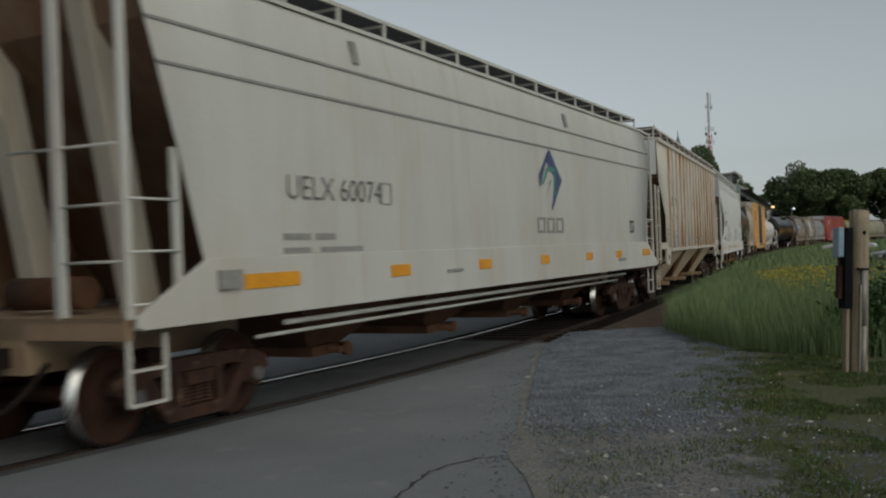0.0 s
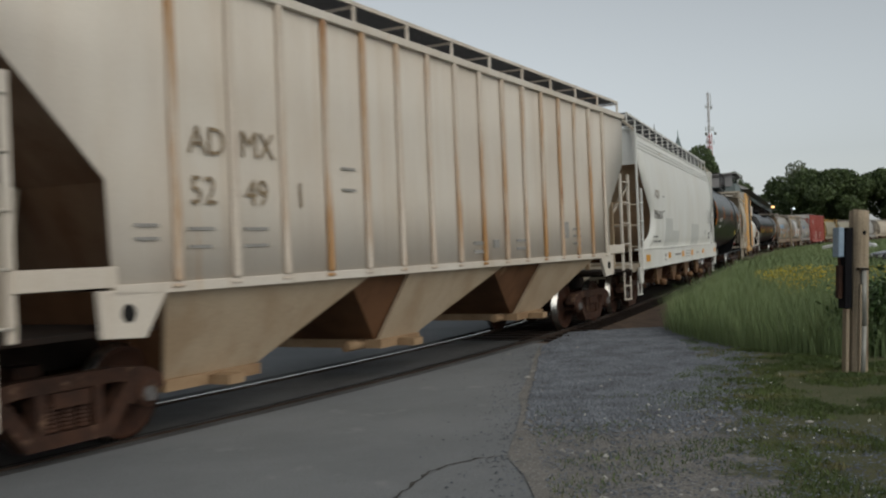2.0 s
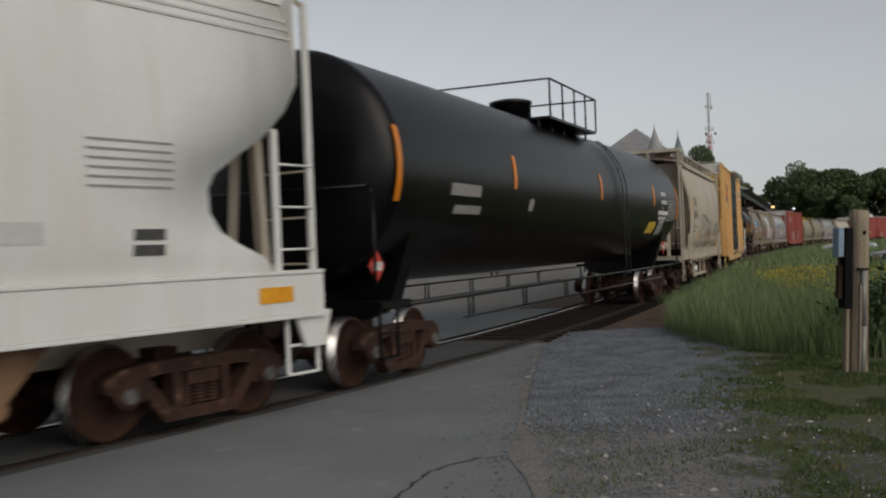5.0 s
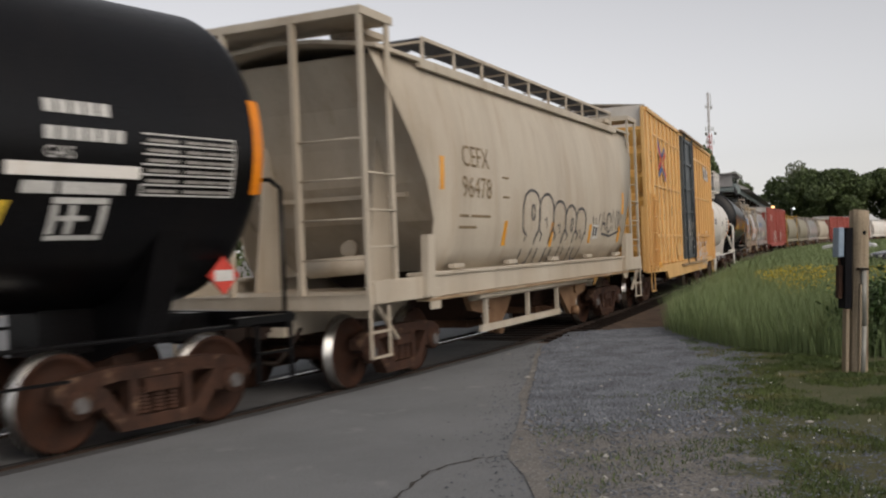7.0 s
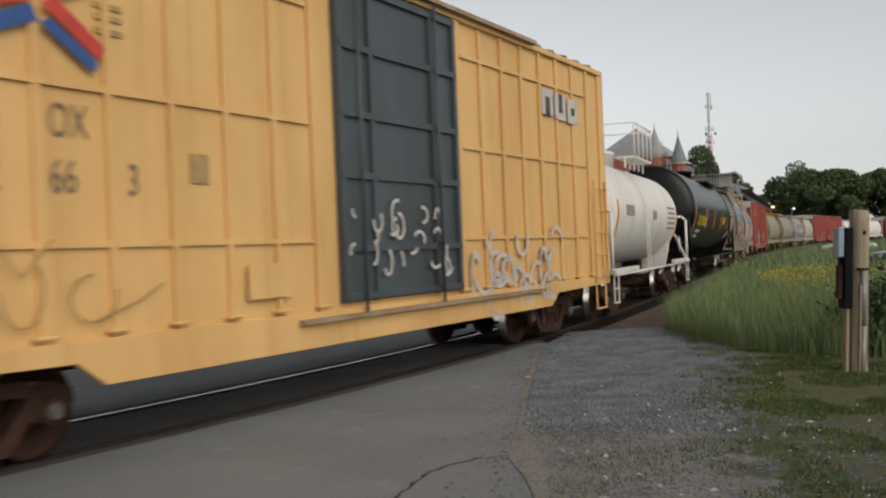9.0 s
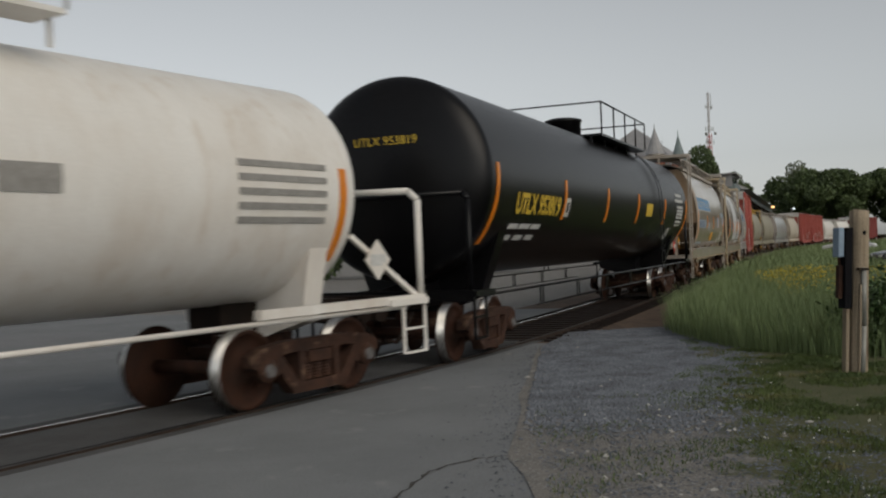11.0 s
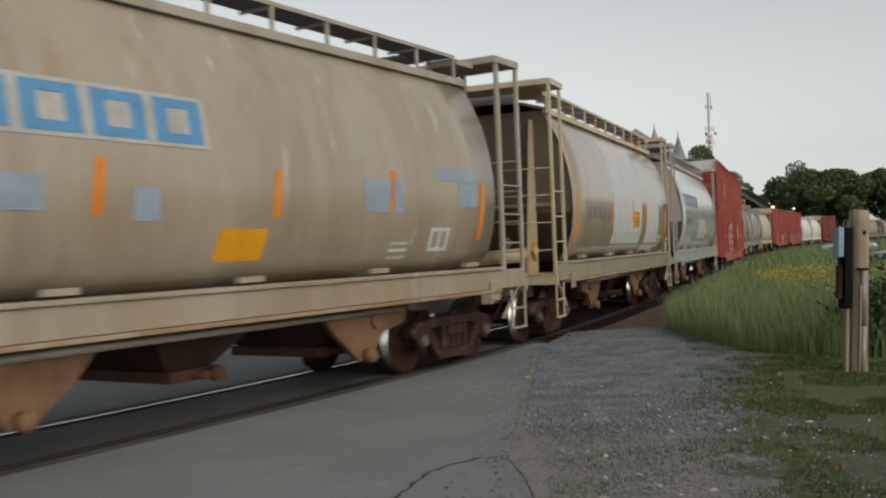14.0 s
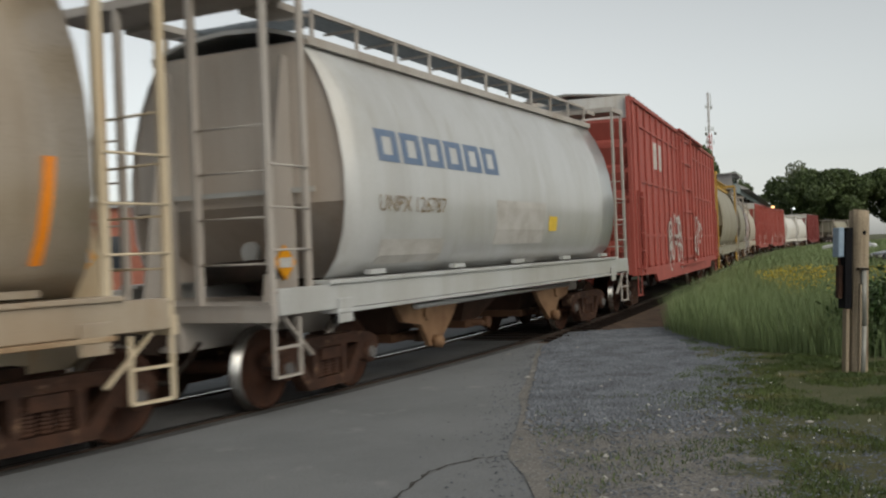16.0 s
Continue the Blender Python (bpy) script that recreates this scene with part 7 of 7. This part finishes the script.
# tall bubble letters: arched tops, notched sides and rounded feet that reach the sill
for k, (cx, w, top, foot) in enumerate(((-1.12, 0.39, 2.62, 1.40), (-0.38, 0.36, 2.58, 1.34), (0.32, 0.34, 2.48, 1.28), (0.97, 0.31, 2.42, 1.36), (1.58, 0.31, 2.38, 1.42))):
    stroke(c5, [(cx - w, 1.98), (cx - w * 1.05, top - 0.28)] + loop_curve(cx, top - 0.25, w, 0.25, 170, 10, 10) + [(cx + w, top - 0.5), (cx + w * 0.86, 1.95), (cx + w * 0.5, 1.78)], y5, M_TAG, 0.05)
    stroke(c5, [(cx - w, 1.98), (cx - w * 0.55, 1.88), (cx - w * 0.85, 1.62)] + loop_curve(cx - w * 0.25, foot + 0.12, w * 0.6, 0.14, 160, 360, 8) + [(cx + w * 0.42, 1.6), (cx + w * 0.5, 1.78)], y5, M_TAG, 0.05)
    if k in (0, 3):
        stroke(c5, loop_curve(cx + 0.06, top - 0.36, w * 0.2, 0.12, 0, 350), y5, M_TAG, 0.05)
    else:
        stroke(c5, [(cx - w * 0.3, top - 0.45), (cx - w * 0.05, top - 0.40), (cx + w * 0.1, top - 0.58)], y5, M_TAG, 0.04)
bars(c5, "placard_frame", [(2.36, 2.74, 1.80, 1.84), (2.36, 2.74, 2.04, 2.08), (2.36, 2.42, 1.85, 2.03), (2.68, 2.74, 1.85, 2.03), (2.52, 2.56, 1.85, 2.03)], y5, M_WHITEINK)
bars(c5, "stencil", [(2.43, 2.51, 1.86, 2.02), (2.57, 2.67, 1.86, 2.02)], y5, M_INK)
for pts in ([(2.35, 2.25), (2.45, 2.0), (2.58, 2.2), (2.7, 1.98), (2.85, 2.3)], [(2.95, 1.95), (3.1, 2.35), (3.25, 1.98)], [(3.0, 2.1), (3.22, 2.1)], loop_curve(3.5, 2.12, 0.16, 0.2, 0, 340), [(3.8, 1.95), (3.8, 2.4), (4.05, 2.0), (4.08, 2.4)], [(4.2, 1.98), (4.22, 2.38), (4.42, 2.28), (4.25, 2.15), (4.5, 1.95)], [(3.0, 1.9), (3.6, 1.85), (4.3, 1.95)]):
    stroke(c5, pts, y5, M_TAG, 0.05)
bm = bmesh.new()
rod(bm, (-3.2, -1.45, 1.0), (2.0, -1.45, 1.0), 0.055, 10), beam(bm, (-3.0, -1.4, 0.5), (0.6, -1.4, 0.5), 0.06, 0.1)
for x in (-2.8, -1.0, 0.5):
    beam(bm, (x, -1.4, 1.0), (x, -1.4, 0.5), 0.06)
part("unloading_pipe", bm, M_BEIGE, c5, "beige air pipe under the sill")
bm = bmesh.new()
for x in (-5.0, 4.95):
    w = 0.12 if x < 0 else 0.3
    slab(bm, [(x - w, 1.1), (x + w, 1.1), (x + w, 1.9), (x - w * 0.6, 1.9)], -1.60, -1.5)
loose("corner_plate", bm, M_BEIGE, c5)

# yellow boxcar
c6, y6 = boxcar(103.25, 5.9, 7.75, M_YELLOW, "yellow ribbed boxcar with a dark blue sliding door", M_YELLOWEND, "yellow")
lettering(c6, "FB", -6.06, 2.74, 0.28, y6, M_FADED2, 0.68)
lettering(c6, "OX", -5.32, 2.74, 0.28, y6, M_FADED2, 0.66)
for t, x in (("5", -6.72), ("02", -6.06), ("66", -5.32), ("3", -4.5)):
    lettering(c6, t, x, 2.28, 0.28, y6, M_FADED2, 0.70)
EX, EZ = -5.80, 3.90


def emblem_stripes(quads, out):
    bm = bmesh.new()
    for quad in quads:
        bm.faces.new([bm.verts.new((EX + 1.12 * x, -y6(0) - out, EZ + 0.80 * z)) for x, z in quad])
    return bm


emblem = part("emblem", emblem_stripes([[(-0.66, 0.52), (-0.60, 0.68), (-0.06, 0.16), (-0.16, 0.08)], [(-0.10, 0.14), (0.02, 0.02), (0.12, 0.10), (0.06, 0.22)], [(0.10, 0.10), (0.02, 0.20), (0.42, 0.50), (0.52, 0.38)],
    [(-0.56, -0.66), (-0.62, -0.50), (-0.02, -0.16), (0.04, -0.32)], [(0.04, -0.34), (0.14, -0.26), (0.56, -0.64), (0.52, -0.76)]], 0.062), M_BLUEINK, c6, "blue and red crossed chevron emblem")
part("emblem_red", emblem_stripes([[(-0.66, 0.34), (-0.66, 0.50), (-0.10, 0.02), (-0.22, -0.06)], [(0.14, 0.06), (0.56, 0.34), (0.58, 0.16), (0.22, -0.06)],
    [(-0.66, -0.40), (-0.64, -0.24), (-0.10, 0.0), (-0.02, -0.14)], [(0.06, -0.14), (0.18, -0.04), (0.62, -0.46), (0.58, -0.62)]], 0.066), M_REDINK, emblem)
ypost = lambda z: 1.53
bars(c6, "stencil", [(-7.0, -6.62, 3.86, 3.91), (-7.0, -6.62, 3.97, 4.02), (-7.0, -6.62, 3.75, 3.80), (-4.75, -4.45, 3.88, 3.93), (-4.75, -4.45, 3.78, 3.83), (-4.75, -4.45, 3.66, 3.71), (-3.66, -3.42, 2.42, 2.7)], ypost, M_FADEDYELLOW)
bars(c6, "route_board", [(-2.95, -2.25, 1.26, 1.62)], lambda z: 1.58, M_YELLOW, "small routing board", 0.02)
bars(c6, "reflector", [(-6.85, -6.15, 1.02, 1.14)], lambda z: 1.585, M_REFLECT, "yellow reflective strip")
bars(c6, "stencil", [(4.80, 5.28, 3.95, 4.40), (5.38, 5.86, 3.92, 4.37), (5.96, 6.44, 3.90, 4.34)], lambda z: 1.565, M_TAGWHITE)
bars(c6, "stencil_inner", [(4.94, 5.12, 3.95, 4.26), (5.54, 5.70, 4.04, 4.37), (6.12, 6.28, 4.05, 4.18)], lambda z: 1.572, M_INK)
rng = random.Random(11)
for k in range(26):
    a = rng.uniform(0, 360)
    stroke(c6, loop_curve(rng.uniform(1.9, 5.2), rng.uniform(1.15, 1.9) * (0.75 if k % 3 else 1), rng.uniform(0.12, 0.3), rng.uniform(0.15, 0.4), a, a + rng.uniform(120, 280)), lambda z: 1.572, M_TAGWHITE, 0.07)
for k in range(20):
    a = rng.uniform(0, 360)
    stroke(c6, loop_curve(rng.uniform(-1.1, 1.2), rng.uniform(1.45, 2.35), rng.uniform(0.05, 0.14), rng.uniform(0.06, 0.18), a, a + rng.uniform(100, 240)), lambda z: 1.612, M_TAGWHITE, 0.045)
for pts in (loop_curve(-6.4, 1.85, 0.3, 0.22, 20, 330), [(-6.2, 1.7), (-5.9, 1.95), (-5.6, 1.6), (-5.3, 1.9)], loop_curve(-4.9, 1.4, 0.25, 0.2, 90, 380), [(-4.9, 1.2), (-4.4, 1.35), (-4.1, 1.5)], loop_curve(-5.6, 1.5, 0.2, 0.3, 180, 400)):
    stroke(c6, pts, lambda z: 1.57, M_TAGBROWN, 0.022)

for o in c6.children:
    if o.name.startswith("emblem"):
        o.location.x = 0.35
    elif o.name.startswith(("stencil", "route_board", "graffiti", "reflector")):
        o.location.x = -0.05

car_white_tank(118.3)
car_black_tank(135.1, 7.995, 9.05, 9.75, False)


def arc_marks(car, yf, body_half, xs):
    for x, lo, hi in xs:
        bars(car, "reflector", [(x - 0.05, x + 0.05, lo, hi)], yf, M_ORANGE, "orange reflective strip", 0.006, 0.1)


c9, y9 = car_round_hopper(152.25, 4.82, 5.25, 6.42, M_TAUPE, M_TAUPECAGE, M_GRATE, "grey-brown rounded covered hopper car with pale blue emblem blocks")
bars(c9, "emblem_ground", [(-4.72, -0.55, 2.74, 3.24)], y9, M_PATCHDULL, "pale painted ground of the emblem", 0.003)
hollow_blocks(c9, "emblem_shape", -4.66, -0.62, 2.78, 3.20, 6, lambda z: y9(z) + 0.004, M_SKYBLUE, 0.2, 0.27, "plain open blue block")
bars(c9, "emblem_ground", [(-4.75, -2.42, 2.13, 2.42)], y9, M_PATCHBLUE, "pale blue painted strip", 0.003)
lettering(c9, "UNPX 127122", -4.68, 2.17, 0.20, lambda z: y9(z) + 0.002, M_NAVY, 1.05)
bars(c9, "stencil", [(-1.5, -1.2, 2.05, 2.35), (1.98, 2.8, 2.18, 2.58), (3.6, 4.72, 2.62, 2.80), (4.2, 4.72, 2.28, 2.60), (-4.8, -3.0, 1.56, 1.64)], y9, M_PATCHBLUE)
arc_marks(c9, y9, 4.95, [(-4.95, 1.75, 2.75), (-1.9, 2.1, 2.6), (0.4, 2.1, 2.6), (2.55, 2.2, 2.7), (4.82, 1.82, 2.62)])
bars(c9, "notice_panel", [(-0.45, 0.25, 1.66, 1.98)], y9, M_REFLECT, "yellow notice panel", 0.006, 0.12)
bars(c9, "placard_frame", [(3.5, 3.98, 1.68, 1.73), (3.5, 3.98, 1.94, 1.99), (3.5, 3.57, 1.73, 1.94), (3.91, 3.98, 1.73, 1.94), (3.70, 3.78, 1.73, 1.94)], y9, M_WHITEINK)
bars(c9, "stencil", [(2.6, 3.0, 1.60, 1.64), (2.6, 3.0, 1.69, 1.73), (2.6, 3.0, 1.78, 1.81)], y9, M_WHITEINK)
placard(c9, -5.35, 1.62, -0.95, 0.4, M_REFLECT)
placard(c9, 5.15, 1.75, -1.2, 0.36, M_REFLECT)

c10, y10 = car_round_hopper(166.0, 4.95, 5.1, 6.0, M_TAUPE2, M_CAGERUST, M_GRATEBLUE, "brown-grey rounded covered hopper car with pale blank paint panels")
bars(c10, "paint_or_reflection_panel", [(-1.70, 1.35, 1.62, 3.9)], y10, M_PATCH, "pale blank painted panel", 0.004)
bars(c10, "paint_or_reflection_panel", [(1.98, 3.62, 1.5, 2.74)], y10, M_PATCH, "pale blank painted panel", 0.004)
bars(c10, "notice_panel", [(0.38, 1.08, 2.03, 2.43)], lambda z: y10(z) + 0.006, M_REFLECT, "yellow notice panel")
arc_marks(c10, lambda z: y10(z) + 0.008, 5.0, [(-4.8, 1.75, 2.7), (-1.9, 2.05, 2.5), (0.27, 2.16, 2.66), (1.92, 2.12, 2.64), (4.62, 1.69, 2.56)])
bars(c10, "stencil", [(0.45, 1.0, z, z + 0.02) for z in (2.10, 2.17, 2.24, 2.36)], lambda z: y10(z) + 0.012, M_FADED2)
blocks(c10, "stencil", -3.9, -2.0, 2.2, 2.42, 5, y10, M_STENCILBLUE, 0.6)
bars(c10, "placard_frame", [(3.64, 4.14, 1.58, 1.62), (3.64, 4.14, 1.80, 1.86), (3.64, 3.72, 1.63, 1.79), (4.06, 4.14, 1.63, 1.79), (3.84, 3.92, 1.63, 1.79)], y10, M_WHITEINK)
placard(c10, 5.2, 1.75, -1.2, 0.36, M_REFLECT)
placard(c10, -5.4, 1.62, -0.95, 0.36, M_REFLECT)

c11, y11 = car_round_hopper(179.5, 4.85, 5.2, 6.5, M_SILVER, M_CAGEGREY, M_GRATEBLUE, "silver-grey rounded covered hopper car with blue emblem blocks", "silver")
hollow_blocks(c11, "emblem_shape", -4.38, -0.74, 2.80, 3.20, 6, y11, M_SLATEBLUE, 0.2, 0.27, "plain open slate-blue block")
lettering(c11, "UNPX 126787", -4.46, 2.19, 0.2, y11, M_FADED2, 1.05)
# two flat grey patches imitate the reflection low on the glossy side
bars(c11, "paint_or_reflection_panel", [(-0.9, 1.2, 1.75, 2.42), (-4.3, -2.6, 1.55, 1.85)], y11, M_PATCHDULL, "dull grey patch standing for a reflection", 0.003)
bars(c11, "notice_panel", [(1.4, 1.8, 1.95, 2.2)], y11, M_YELLOWINK, "faded yellow notice panel")
placard(c11, -5.5, 1.62, -0.95, 0.4, M_REFLECT)

c12, y12 = boxcar(196.4, 7.3, 9.35, M_RED, "red ribbed boxcar with white graffiti and a galvanised roof", M_RED, "red")
blocks(c12, "emblem_block", -6.2, -4.9, 3.6, 4.3, 2, y12, M_TAGWHITE, 0.5)
rng = random.Random(21)
for k in range(34):
    a = rng.uniform(0, 360)
    stroke(c12, loop_curve(rng.uniform(-4.2, -1.7) if k % 3 else rng.uniform(1.6, 4.0), rng.uniform(1.2, 2.2), rng.uniform(0.12, 0.35), rng.uniform(0.15, 0.45), a, a + rng.uniform(120, 280)), lambda z: 1.572, M_TAGWHITE, 0.09)

# the rest of the train, far along the bend
for centre, mat_main, cage in ((213.9, M_OLIVE, M_REFLECTDULL), (228.3, M_OLIVE, M_TAUPECAGE), (242.7, M_SILVER, M_CAGEGREY), (257.1, M_BEIGE, M_BEIGE)):
    car_round_hopper(centre, 5.0, 5.25, 6.65, mat_main, cage, M_GRATE, "rounded covered hopper car far along the bend")
for centre in (273.4, 289.8):
    cc, yy = boxcar(centre, 6.2, 7.8, M_RED, "red boxcar with pale graffiti far along the bend", M_RED, "red")
    rng = random.Random(int(centre))
    for k in range(8):
        a = rng.uniform(0, 360)
        stroke(cc, loop_curve(rng.uniform(-6, 6), rng.uniform(1.2, 1.9), 0.3, 0.4, a, a + 250), lambda z: 1.572, M_TAGWHITE, 0.16)
for centre in (305.6, 320.0):
    car_round_hopper(centre, 5.0, 5.25, 6.65, M_TANKWHITE, M_TANKWHITE, M_GRATE, "pale rounded covered hopper car far along the bend")
boxcar(336.2, 6.2, 7.8, M_DARKRED, "dark red boxcar far along the bend", M_DARKRED, "red")
flat = begin("flat_car", "empty low flat car far along the bend", 353.5, 6.5, 8.2, "flat car")
bm = bmesh.new()
slab(bm, [(-8.2, 1.05), (-8.2, 1.25), (8.2, 1.25), (8.2, 1.05), (5.0, 0.98), (4.0, 0.7), (-4.0, 0.7), (-5.0, 0.98)], -1.45, 1.45)
part("deck", bm, M_UNDER, flat)
for centre in (369.8, 384.2):
    car_round_hopper(centre, 5.0, 5.25, 6.65, M_OLIVE, M_TAUPECAGE, M_GRATE, "olive covered hopper car far along the bend")


# ======== what moves ========
def motions():
    times = np.arange(0, 16.01, 0.4)
    for car, centre, half in CARS:
        rows = []
        for t in times:
            a, b = track(centre - half - SPEED * t), track(centre + half - SPEED * t)
            m = (a + b) / 2
            rows.append((float(t), pose(m.x, m.y, 0, 0, 0, math.degrees(math.atan2(b.y - a.y, b.x - a.x)))))
        walk(car, rows)
    turn = math.degrees(SPEED / WHEEL_R) / FPS
    for w, ax in WHEELSETS[:NEAR_WHEELS]:
        walk(w, [(k / FPS, pose(ax, 0, WHEEL_R, 0, -turn * k, 0)) for k in range(481)])


NEAR_WHEELS = 48
motions()
